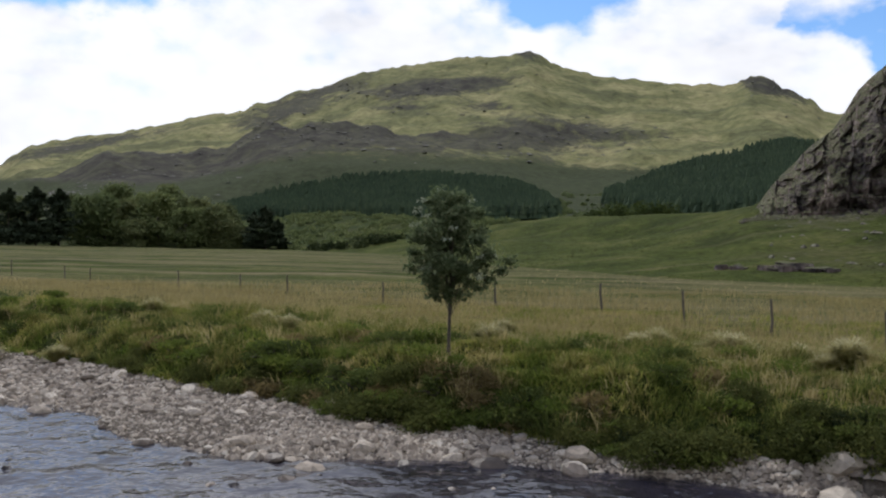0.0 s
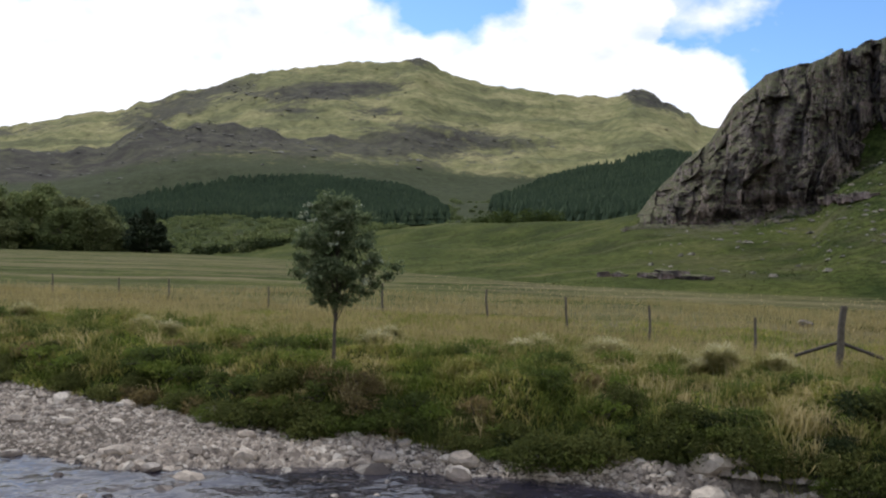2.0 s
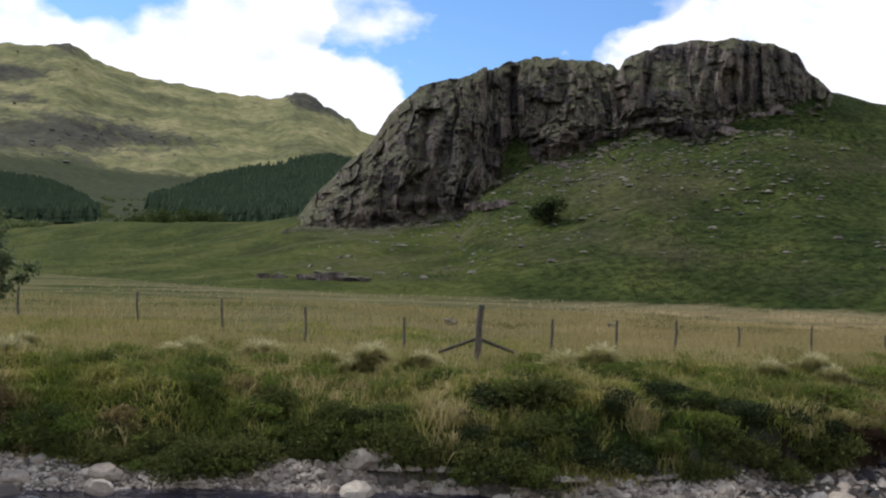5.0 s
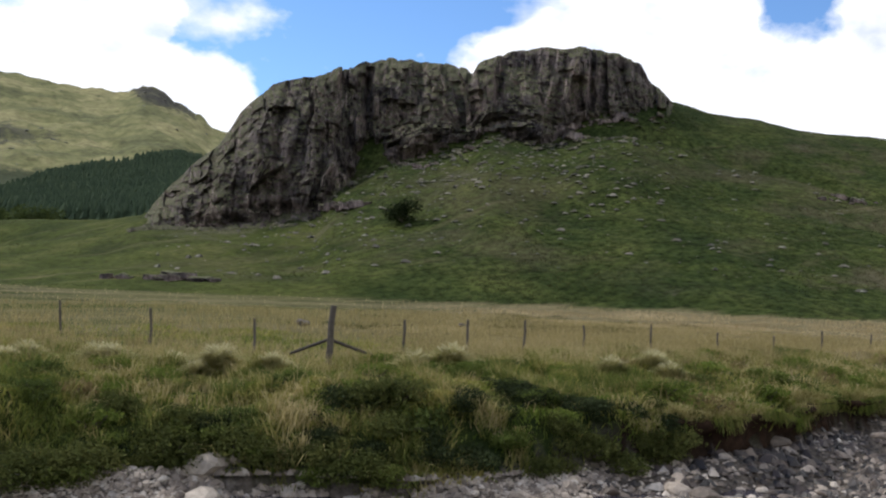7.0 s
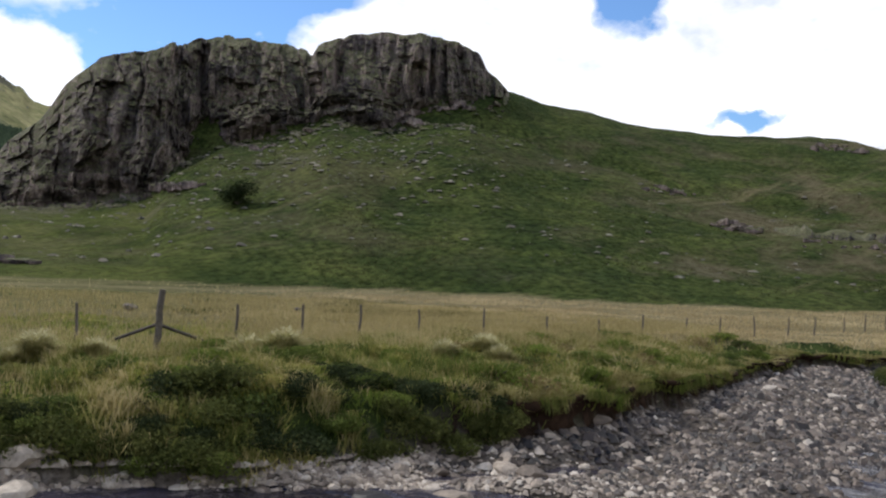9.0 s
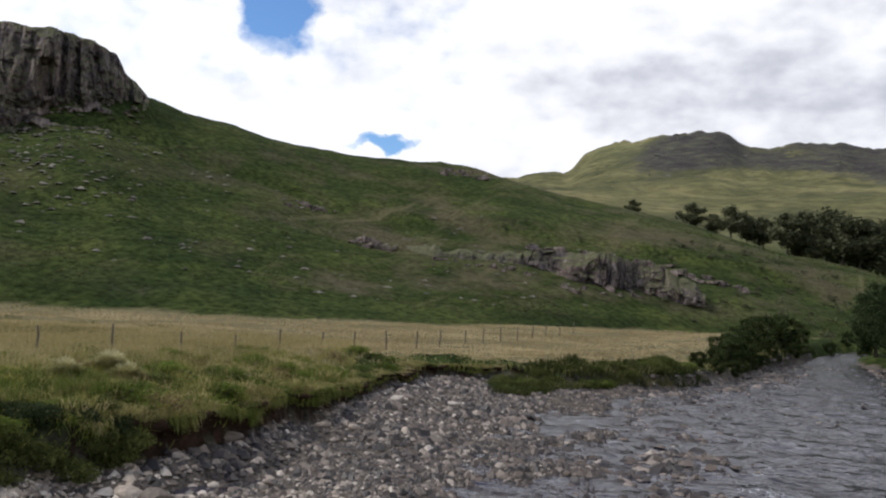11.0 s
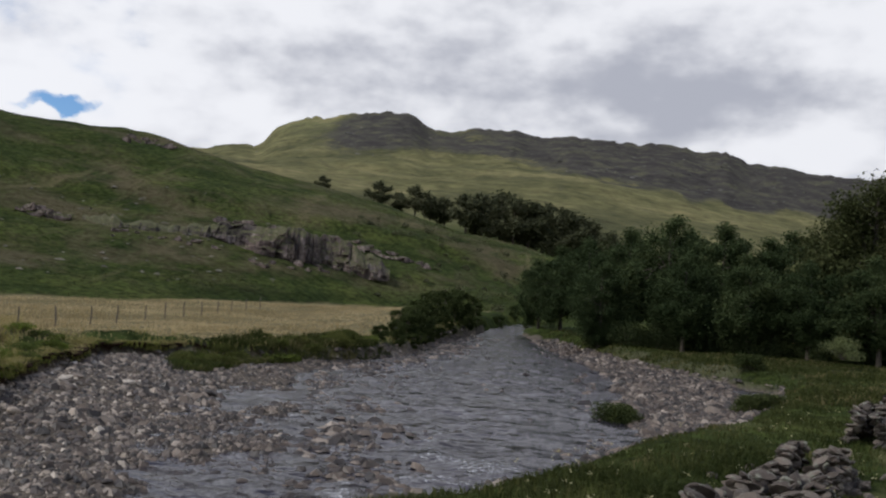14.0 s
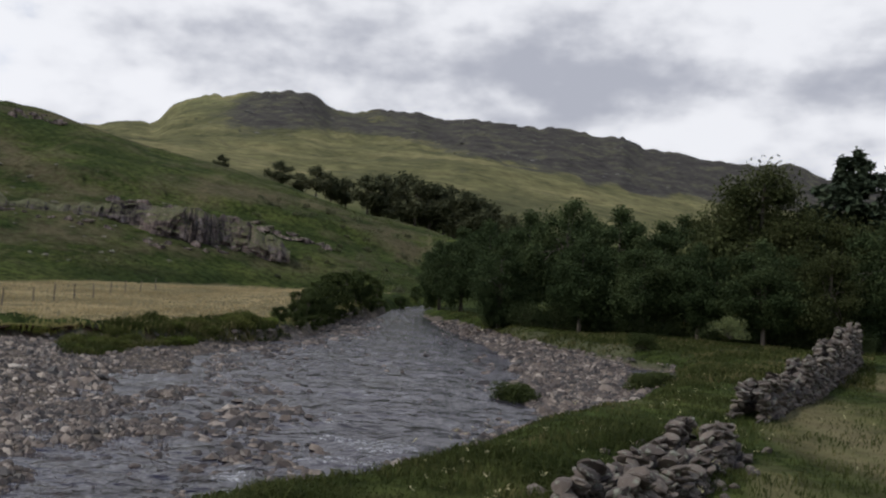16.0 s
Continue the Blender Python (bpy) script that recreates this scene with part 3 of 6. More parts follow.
SKY_EL_RIGHT = curve([(60, 6.4), (70, 7.1), (72.3, 7.55), (74.2, 7.75), (74.9, 8.75), (76.3, 9.45), (78.3, 9.8), (79.7, 10.1), (82.1, 10.4), (83.1, 10.25), (84.3, 9.45), (86.6, 9.55),
                      (89.3, 9.75), (90.3, 9.4), (92.9, 9.5), (94.9, 9.37), (96.8, 9.13), (98.1, 9.25), (99.6, 9.05), (100.9, 8.75), (101.8, 8.9), (103, 8.2), (105, 8.05),
                      (107, 7.7), (109.2, 7.5), (111.3, 7.55), (113.2, 6.8), (117, 6), (180, 8)])
SKY_R = 1450.0
SPUR_EL = curve([(-180, -5), (-34, -5), (-28, 0.5), (-23, 2.7), (-19.6, 4.8), (-17.9, 4.55), (-15.2, 4.6), (-13, 5.4), (-10.8, 6.55), (-8, 7.1), (-5, 6.9), (-1, 6.6), (3, 6.4), (8, 5.6), (12, 4), (16, 0), (180, -5)])
SPUR_R = 900.0


def to_z(r, e):
    return EYE + r * np.tan(np.radians(e))


def bank_foot(x, y):
    return FAR_FOOT(x) + 0.35 * vn(x * 0.7, y * 0.7) + 0.2 * vn(x * 2.1, y * 2.1)


def valley(x, y):
    """Height of the valley floor with the river's bed and banks."""
    ff, fw, nw, nb = FAR_FOOT(x), FAR_WATER(x), NEAR_WATER(x), NEAR_BANK(x)
    wob = 0.35 * vn(x * 0.7, y * 0.7) + 0.2 * vn(x * 2.1, y * 2.1)
    ff, nb = ff + wob, nb + wob * 0.6
    field = -0.012 * np.clip(x - 14, 0, 32) * (1 - sm(x, 50, 85)) + 0.10 * vn(x * 0.12, y * 0.12) + 0.05 * vn(x * 0.5, y * 0.5) - 0.1 * sm(np.hypot(x, y), 60, 200)
    field = field + (0.24 * vn(x * 0.85, y * 0.85) + 0.13 * vn(x * 1.9, y * 1.9)) * sm(y, ff + 0.3, ff + 1.5) * (1 - sm(y, ff + 7, ff + 11)) + 0.16 * sm(y, ff + 0.5, ff + 2) * (1 - sm(y, ff + 3, ff + 8))
    steep = 2.2 - 0.7 * sm(x, -4, 0) - 1.1 * sm(x, 9.5, 12.5)
    u = (y - ff) / np.maximum(steep, 0.2)
    toe = -0.72 + 0.18 * sm(x, 12, 20)
    far = toe + (field - toe) * np.clip(0.5 * sm(u, 0, 0.45) + 0.5 * sm(u, 0.2, 1), 0, 1)
    gravel = WATER_Z + 0.02 + 0.26 * np.clip((y - fw) / np.maximum(ff - fw, 0.4), 0, 1) ** (1 + 0.5 * sm(x, 10, 14)) + (0.05 + 0.03 * sm(x, 11, 15)) * vn(x * 1.3, y * 1.3) + (0.07 + 0.09 * sm(x, 9, 14)) * vn(x * 0.35, y * 0.55) + 0.16 * sm(x, 12, 20) * sm(y, ff - 4, ff)
    bed = WATER_Z - 0.22 + 0.05 * vn(x * 1.1, y * 1.1)
    gravel = gravel - 0.20 * np.exp(-((y - ff + 1.1 + 0.5 * vn(x * 0.4, x * 0)) / 0.5) ** 2) * sm(x, 10, 12) * (1 - sm(x, 18, 21)) - 0.10 * np.exp(-((y - fw - 2.0 + 1.2 * vn(x * 0.5 + 9, x * 0)) / 0.5) ** 2) * sm(x, 13, 16) * (1 - sm(x, 28, 31))
    edge = sm(y, fw - 1.0, fw + 0.3)
    z = np.where(y > ff, far, bed + (gravel - bed) * edge)
    bar = WATER_Z + 0.0 + 0.13 * np.clip((nw - y) / np.maximum(nw - nb, 0.4), 0, 1) + 0.08 * vn(x * 1.3, y * 1.3)
    z = np.where(y < fw - 1.0, bed + (bar - bed) * sm(-y, -nw - 0.3, -nw + 0.5), z)
    z = z - 0.42 * np.exp(-(((x - POOL[0]) / 3.4) ** 2 + ((y - POOL[1]) / 1.2) ** 2)) * (x > 20)
    near = -0.78 + 0.48 * sm(nb - y, 0, 1.6) + 0.12 * sm(nb - y, 2, 12) + 0.08 * vn(x * 0.3, y * 0.3)
    z = np.where(y < nb, near, z)
    r = np.hypot(x, y)
    return z + (EYE - 1.65 + 0.3) * (1 - sm(r, 1.5, 6.0)) * (y < nb)


def land(A, r):
    """Height of the ground at bearing A and distance r."""
    a = np.radians(A)
    x, y = r * np.sin(a), r * np.cos(a)
    low = valley(x, y)
    rf, rm, rr, rs = FOOT_R(A), MID_R(A), RIDGE_R(A), SLOPE_R(A)
    wf = sm(r, rf - 6, rf + 4)
    sky = np.where(A > 60, SKY_EL_RIGHT(A), SKY_EL(A)) + (0.10 * vn(A * 1.9, A * 0 + 1) + 0.06 * vn(A * 6, A * 0 + 5)) * sm(r, SKY_R - 260, SKY_R)
    zf, zm, zr, zs, zk = -0.4 + 0 * A, to_z(rm, MID_EL(A)), to_z(rr, RIDGE_EL(A) - 0.12 * sm(A, 48, 52)), to_z(rs, SLOPE_EL(A)), to_z(SKY_R, sky)
    zb = np.minimum(zr - 4, to_z(270.0, SLOPE_EL(A) * 0.55))
    rb = rr + 70.0
    z = zf + (zm - zf) * (0.35 * np.clip((r - rf) / (rm - rf), 0, 1) + 0.65 * sm(r, rf - 12, rm + 14))
    z = np.where(r > rm, zm + (zr - zm) * np.sin(np.clip((r - rm) / (rr - rm), 0, 1) * np.pi / 2), z)
    z = np.where(r > rr, zr + (zb - zr) * sm(r, rr, rb), z)
    z = np.where(r > rb, zb + (zs - zb) * np.clip((r - rb) / (rs - rb), 0, 1) ** 1.15, z)
    k = np.clip((r - rs) / (SKY_R - rs), 0, 1)
    z = np.where(r > rs, zs + (zk - zs) * (0.75 * k + 0.25 * k * k), z)
    zp = to_z(SPUR_R, SPUR_EL(A) + (0.10 * vn(A * 1.7, A * 0 + 3) + 0.06 * vn(A * 5, A * 0 + 8)) * sm(r, SPUR_R - 120, SPUR_R))
    spur = np.where(r < SPUR_R, zs + (zp - zs) * np.clip((r - rs) / (SPUR_R - rs), 0, 1), zp - (r - SPUR_R) * 0.16)
    z = np.where((r > rs) & (r < SKY_R), np.maximum(z, spur), z)
    z = np.where(r > SKY_R, zk - (r - SKY_R) * 0.25, z)
    z = np.maximum(z, -60)
    lump = 0.55 * fbm(x * 0.07, y * 0.07, 4) * sm(r, rf - 5, rf + 20) * (1 - 0.8 * sm(r, rr - 10, rr)) * (1 - sm(r, rr + 10, rr + 60))
    crease = np.abs(fbm(x * 0.008, y * 0.008, 5, 0.55))
    big = 6.0 * (0.35 - crease) * sm(r, rb + 40, rs + 150) * (1 - 0.82 * sm(r, SKY_R - 380, SKY_R - 40))
    big += (4.0 - 1.8 * sm(A, 50, 70)) * fbm(x * 0.03, y * 0.03, 4, 0.6) * sm(r, rs, rs + 300) * (1 - 0.3 * sm(r, SKY_R - 200, SKY_R))
    return low * (1 - wf) + (z + lump + big) * wf


def part(name, me, material, parent=None, label=""):
    ob = new(name, me)
    if material and not me.materials:
        me.materials.append(material)
    if parent:
        ob.parent = parent
    return tagged(ob, label) if label else ob


def mesh_np(name, v, f, smooth=False):
    """A mesh from arrays of vertices and of faces that all have the same number of corners."""
    me = bpy.data.meshes.new(name)
    v, f = np.asarray(v, np.float32), np.asarray(f, np.int32)
    me.vertices.add(len(v))
    me.vertices.foreach_set("co", v.ravel())
    k = f.shape[1]
    me.loops.add(f.size)
    me.loops.foreach_set("vertex_index", f.ravel())
    me.polygons.add(len(f))
    me.polygons.foreach_set("loop_start", np.arange(0, f.size, k, dtype=np.int32))
    me.polygons.foreach_set("loop_total", np.full(len(f), k, np.int32))
    me.polygons.foreach_set("use_smooth", np.full(len(f), smooth))
    me.update(calc_edges=True)
    return me


def grid_faces(nu, nv):
    i = np.arange((nu - 1) * (nv - 1))
    a = (i // (nv - 1)) * nv + i % (nv - 1)
    return np.stack([a, a + nv, a + nv + 1, a + 1], 1)


def set_attr(me, name, values):
    at = me.attributes.new(name, "FLOAT", "POINT")
    at.data.foreach_set("value", np.asarray(values, np.float32).ravel())


def blob(A, e, a0, e0, ra, re, tilt=0.0):
    return np.exp(-(((A - a0) / ra) ** 2 + ((e - e0 - tilt * (A - a0)) / re) ** 2))


A_LINE = np.concatenate([np.arange(-180, -44, 4.0), np.arange(-44, -30, 1.0), np.arange(-30, 122, 0.25), np.linspace(122, 180, 16)])
R_LINE = np.concatenate([[0.002, 1, 2.5, 4, 5.5, 7], np.geomspace(8, 110, 230), np.geomspace(111.5, 1440, 150), np.geomspace(1455, 3800, 14)])
AG, RG = np.meshgrid(A_LINE, R_LINE, indexing="ij")
ZG = land(AG, RG)
XG, YG = RG * np.sin(np.radians(AG)), RG * np.cos(np.radians(AG))
ground_me = mesh_np("ground", np.stack([XG, YG, ZG], -1).reshape(-1, 3), grid_faces(*AG.shape)[:, ::-1], True)
EG = np.degrees(np.arctan2(ZG - EYE, RG))
ffG, fwG, nwG, nbG = bank_foot(XG, YG), FAR_WATER(XG), NEAR_WATER(XG), NEAR_BANK(XG)
inriver = (YG < ffG + 0.15) & (YG > nbG - 0.1) & (RG < 82)
set_attr(ground_me, "gravel", inriver * 1.0)
set_attr(ground_me, "soil", ((YG > ffG + 0.0) & (YG < ffG + 0.35) & (XG > 12) & (XG < 42)) * 1.0)
rfG = FOOT_R(AG)
lead = 2.7 * sm(XG, 13, 20)
dry = 0.85 * sm(YG - ffG, 6.0 - 1.9 * lead, 11 - 2.9 * lead) * (1 - sm(RG, rfG - 3, rfG + 2)) * np.maximum(0.60 * sm(YG - FENCE_Y(XG), 1.5, -0.5) * (XG < 13), 0.50 + 0.50 * sm(AG, 26, 50)) + 0.17 * sm(RG, rfG, rfG + 10)
trodden = 0.5 * (YG < nbG - 1) * sm(AG, 107, 111) * (1 - sm(AG, 121, 145)) * sm(RG, 6, 12) * (1 - sm(RG, 36, 46))
set_attr(ground_me, "dry", np.where(RG > 300, 0, dry * (YG > ffG) + trodden))
set_attr(ground_me, "pasture", 0.95 * sm(YG, ffG + 0.4, ffG + 1.2) * (1 - sm(AG + 4 * vn(RG * 0.05, AG * 0.1), 24, 34)) * (1 - sm(RG, 190, 215)) * (1 - sm(EG, 1.6, 2.6)))
# weight for the right mountain's cloud shade, with pale ovals for sunlit knolls
set_attr(ground_me, "bracken", 0.85 * sm(RG, 330, 430) * sm(AG, 55, 75) * (1 - 0.75 * blob(AG, EG, 100.5, 8.9, 3.0, 0.35)) * (1 - 0.75 * blob(AG, EG, 109, 7.6, 3.5, 0.35)) * (1 - 0.5 * blob(AG, EG, 77, 9.2, 3, 0.7)))
set_attr(ground_me, "hill", (YG > ffG) * sm(RG, rfG, rfG + 12) * sm(AG, 12, 24) * (0.5 + 0.5 * sm(AG, 50, 62)) * (RG < 330))
set_attr(ground_me, "moor", sm(RG, 330, 430))
# left mountain: rock and heath bands, cloud shade coloured in with them
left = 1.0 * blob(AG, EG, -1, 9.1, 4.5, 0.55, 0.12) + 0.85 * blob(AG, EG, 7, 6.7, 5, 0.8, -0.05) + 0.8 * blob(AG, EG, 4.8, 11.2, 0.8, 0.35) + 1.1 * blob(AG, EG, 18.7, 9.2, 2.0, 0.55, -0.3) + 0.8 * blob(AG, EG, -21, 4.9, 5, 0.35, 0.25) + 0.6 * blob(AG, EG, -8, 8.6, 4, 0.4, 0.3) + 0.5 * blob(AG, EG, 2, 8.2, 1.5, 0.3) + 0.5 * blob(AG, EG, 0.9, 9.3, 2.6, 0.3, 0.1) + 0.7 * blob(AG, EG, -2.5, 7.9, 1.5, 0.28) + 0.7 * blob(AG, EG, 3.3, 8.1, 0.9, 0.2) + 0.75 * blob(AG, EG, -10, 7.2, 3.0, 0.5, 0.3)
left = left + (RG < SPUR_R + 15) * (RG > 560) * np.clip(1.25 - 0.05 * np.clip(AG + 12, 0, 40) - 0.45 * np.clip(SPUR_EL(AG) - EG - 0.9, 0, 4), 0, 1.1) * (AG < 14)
# right mountain: dark above this line, colouring in the ridge's cloud shade
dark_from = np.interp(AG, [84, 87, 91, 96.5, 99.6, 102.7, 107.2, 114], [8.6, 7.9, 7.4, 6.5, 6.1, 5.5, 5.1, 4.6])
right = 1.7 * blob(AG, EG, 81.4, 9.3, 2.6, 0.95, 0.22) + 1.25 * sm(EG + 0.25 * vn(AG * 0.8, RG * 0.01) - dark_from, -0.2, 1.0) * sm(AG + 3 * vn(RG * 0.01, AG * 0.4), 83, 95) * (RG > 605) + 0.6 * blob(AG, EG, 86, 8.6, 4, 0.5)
# two sunlit knolls are kept out of the shade colouring
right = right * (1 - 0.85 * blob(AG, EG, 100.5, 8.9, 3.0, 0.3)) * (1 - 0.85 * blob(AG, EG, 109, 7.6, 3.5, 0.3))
set_attr(ground_me, "heath_shade", np.clip(1.15 * left + 1.5 * right, 0, 1.35) * sm(RG, 500, 650))
set_attr(ground_me, "heather_shade", np.clip((1.25 + 0.7 * sm(AG, 94, 104)) * right, 0, 1.25 + 0.4 * sm(AG, 94, 104)) * sm(RG, 500, 650))
# covers the scrub belt and the cloud-shaded slope coloured with it
set_attr(ground_me, "scrub", np.clip(sm(RG, 330, 420) * (1 - sm(EG, 2.4 + 1.6 * sm(AG, -18, -8), 3.4 + 2.9 * sm(AG, -18, -6) - 1.2 * sm(AG, 2, 10))) * (AG < 22) * 0.95, 0, 1))
ground = tagged(part("ground", ground_me, LAND), "grassy valley floor rising to rocky moorland hills", "ground", kind="structure")

# ---- river ----
xs = np.concatenate([np.arange(-58, -16, 0.8), np.arange(-16, 6, 0.16), np.arange(6, 50, 0.10), np.arange(50, 128, 0.6)])
vs = np.linspace(0, 1, 170)
XW, VW = np.meshgrid(xs, vs, indexing="ij")
YW = NEAR_BANK(XW) - 0.2 + (FAR_FOOT(XW) + 0.3 - NEAR_BANK(XW) + 0.2) * VW
UW, TW = XW * 0.83 + YW * 0.56 + 0.3 * vn(XW, YW), YW * 0.83 - XW * 0.56 + 0.3 * vn(XW + 9, YW)
rip = 0.9 * vn(UW * 1.1, TW * 1.3) + 0.6 * vn(TW * 2.1 + 5, UW * 2.3) + 0.25 * vn(UW * 4.1, TW * 4.3 + 7) + 0.4 * vn(UW * 0.5, TW * 0.6)
rush = np.clip(blob(XW, YW, 20, 0.8, 5, 2.0, 0.0) + blob(XW, YW, 17, 2.5, 4, 1.2) + 0.45 * blob(XW, YW, 32, 3, 10, 3) + 0.3 * blob(XW, YW, -2, 12, 6, 1.5), 0, 1)
ZW = WATER_Z + 0.040 * rip * (0.40 + 0.60 * sm(XW, 5, 13)) * (1 + 0.9 * rush)
water_me = mesh_np("water", np.stack([XW, YW, ZW], -1).reshape(-1, 3), grid_faces(*XW.shape), True)
set_attr(water_me, "chop", 0.34 + 0.42 * sm(XW, 3, 13) + 0.45 * sm(XW, 26, 46))
set_attr(water_me, "foam", np.clip(rush * (0.30 + 1.1 * rip), 0, 1))
water = tagged(part("water", water_me, WATER), "shallow rippled grey river water with small white riffles", "river", kind="structure")

# ---- crag: a columned rock face on the hill ----
CRAG_TOP = curve([(17.2, 1.6), (18, 2.1), (19.2, 3.75), (20.5, 5.3), (22.2, 6.75), (22.8, 7.7), (23.4, 8.8), (25.1, 10.4), (27.1, 11), (28.8, 11.5), (30.7, 12.15), (32.5, 12.15), (33.2, 12.35),
                  (35.9, 12.2), (36.7, 11.95), (37.0, 11.6), (37.4, 12.3), (37.8, 12.6), (39.5, 13.1), (41.8, 13.37), (44.6, 13.3), (46.2, 12.95), (47.1, 12.5), (47.6, 11.6), (48.8, 10.4), (49.3, 9.7)])
CRAG_BASE = curve([(17.2, 1.4), (18, 1.8), (22.3, 1.95), (25.4, 2.4), (28.1, 2.8), (29.2, 4.4), (32.1, 6.3), (34, 6.8), (37, 7.4), (38.4, 8.2), (42.3, 7.6), (44.8, 8.4), (47, 8.9), (49.3, 9.3)])


def hash2(i, j, k):
    return np.modf(np.abs(np.sin(i * 127.1 + j * 311.7 + k * 74.7) * 43758.5453))[0] * 2 - 1


def rock_face(name, top, base, a0, a1, da, rows, radius, lean, depth, amp, sink=0.5, roll=0.8):
    """A cliff of broken columns between two lines over the bearing, leaning back, with a rounded top that runs into the hill."""
    ua, vv = np.arange(a0, a1 + da / 2, da), np.linspace(0, 1, rows)
    U, V = np.meshgrid(ua, vv, indexing="ij")
    f = np.clip(V / roll, 0, 1)
    tb, tt = base(U) - sink, top(U)
    r0 = radius(U) + lean * (0.45 * f + 0.55 * f ** 3)
    z = to_z(r0, tb + (tt - tb) * f)
    s = np.radians(U) * radius(U)
    low = np.maximum(1 - sm(f, 0.2, 0.5), 0.85 * (1 - sm(U, 20.5, 25)))
    warp = s + 0.10 * (z - z.min()) * vn(s * 0.05, z * 0.03) * 2 + 0.5 * vn(s * 0.5, z * 0.3)
    d = 2.6 * vn(s * 0.14, z * 0.05 + 3) + 1.1 * vn(s * 0.33 + 8, z * 0.13)
    for w, h, am, k in ((2.3, 8.0, 1.15, 1), (1.1, 3.4, 0.65, 2), (0.5, 1.2, 0.28, 3)):
        ci = np.floor(warp / w + 0.35 * vn(z * 0.25, s * 0.05))
        cj = np.floor(z / (h * (1 - 0.45 * low)) + 3 * hash2(ci, 0, k))
        d = d + am * hash2(ci, cj, k)
    gully = np.clip(np.abs(vn(s * 0.22 + 31, z * 0.02)) * 4, 0, 1)
    d = d - 1.8 * (1 - gully) * (1 - low)
    step = z / 2.3 + 0.7 * vn(s * 0.11, z * 0.05 + 5) + 0.25 * hash2(np.floor(s / 2.7), 0, 9)
    d = d + 1.1 * low * (step - np.floor(step) - 0.5)
    d = d + (0.3 + 0.35 * low) * vn(z * 0.55, s * 0.12) + 0.3 * fbm(s * 1.7, z * 1.7, 3)
    r = r0 - amp * d * (0.3 + 0.7 * sm(f, 0.0, 0.15)) * (1 - 0.6 * sm(f, 0.85, 1.0))
    bk = np.clip((V - roll) / (1 - roll), 0, 1)
    r = r + depth * bk
    z = z + amp * 0.35 * fbm(s * 0.35, r * 0.3, 3) * sm(f, 0.7, 1.0) - 0.32 * depth * bk ** 1.6
    x, y = r * np.sin(np.radians(U)), r * np.cos(np.radians(U))
    return mesh_np(name, np.stack([x, y, z], -1).reshape(-1, 3), grid_faces(*U.shape)[:, ::-1], False)


def r_at(A, e):
    """Distance at which the ground along a bearing first rises to that elevation."""
    rr = np.arange(70.0, 200.0, 0.5)
    ee = np.degrees(np.arctan2(land(np.full(rr.shape, float(A)), rr) - EYE, rr))
    k = np.where(ee >= e)[0]
    return float(rr[k[0]]) if len(k) else 190.0


CRAG_A = np.arange(17.0, 50.0, 0.5)
CRAG_R = np.convolve(np.pad(np.clip([r_at(q, float(CRAG_BASE(q)) - 0.1) - 1.5 for q in CRAG_A], 118, 138), 2, "edge"), np.ones(5) / 5, "valid")
left_wall = part("buttress", rock_face("buttress", CRAG_TOP, CRAG_BASE, 17.2, 37.05, 0.06, 170, lambda a: np.interp(a, CRAG_A, CRAG_R), 15.0, 22, 1.1), CRAG)
right_wall = part("buttress", rock_face("buttress", CRAG_TOP, CRAG_BASE, 36.8, 49.3, 0.06, 110, lambda a: np.interp(a, CRAG_A, CRAG_R) + 1.0, 8.0, 22, 0.9), CRAG)
crag = tagged(new("crag"), "steep grey-brown columned rock crag on the grassy hillside", "crag")
crag.matrix_world = pose(60, 105, 8)
for w in (left_wall, right_wall):
    w.parent = crag
    w.matrix_parent_inverse = crag.matrix_world.inverted()


OUT_TOP = curve([(63.3, 2.6), (63.8, 2.95), (66.4, 2.7), (70, 2.65), (71.9, 2.85), (73, 3.0), (76, 2.9), (78, 2.6), (80.1, 2.25), (82.3, 1.0)])
OUT_BASE = curve([(63.3, 2.5), (66.4, 2.1), (71.5, 1.9), (72.3, 1.6), (76, 0.8), (80, 0.7), (82.3, 0.8)])
OUT_A = np.arange(63.0, 83.0, 0.5)
OUT_R = np.minimum(112.0, np.array([r_at(q, float(OUT_BASE(q)) + 0.15) for q in OUT_A]) - 0.4)
outcrop = tagged(new("rock_outcrop"), "long pinkish-grey rock outcrop along the lower hillside", "rock outcrop")
for a0, a1, am in ((63.3, 67.6, 0.4), (67.0, 72.2, 0.45), (71.8, 76.6, 0.6), (76.2, 82.3, 0.5)):
    part("rock_face", rock_face("rock_face", lambda a: OUT_TOP(a) + 0.22 * vn(a * 1.3, a * 0) + 0.12 * vn(a * 4, a * 0 + 3), lambda a: OUT_BASE(a) + 0.35 * vn(a * 0.9 + 7, a * 0), a0, a1, 0.06, 60,
                                lambda a: np.interp(a, OUT_A, OUT_R), 2.6, 9, am, 0.5), DARK_ROCK, outcrop)


def gz(x, y):
    """Ground height at a place."""
    x, y = np.asarray(x, float), np.asarray(y, float)
    return land(np.degrees(np.arctan2(x, y)), np.hypot(x, y))


def polar(A, r):
    return r * math.sin(radians(A)), r * math.cos(radians(A))


# ---- eroded bank: a soil face under an overhanging lip of turf ----
BX = np.arange(12.0, 37.4, 0.11)
BY = FAR_FOOT(BX) + 0.35 * vn(BX * 0.7, FAR_FOOT(BX) * 0.7) + 0.2 * vn(BX * 2.1, FAR_FOOT(BX) * 2.1)
tx, ty = np.gradient(BX), np.gradient(BY)
tl = np.hypot(tx, ty)
BNX, BNY = ty / tl, -tx / tl
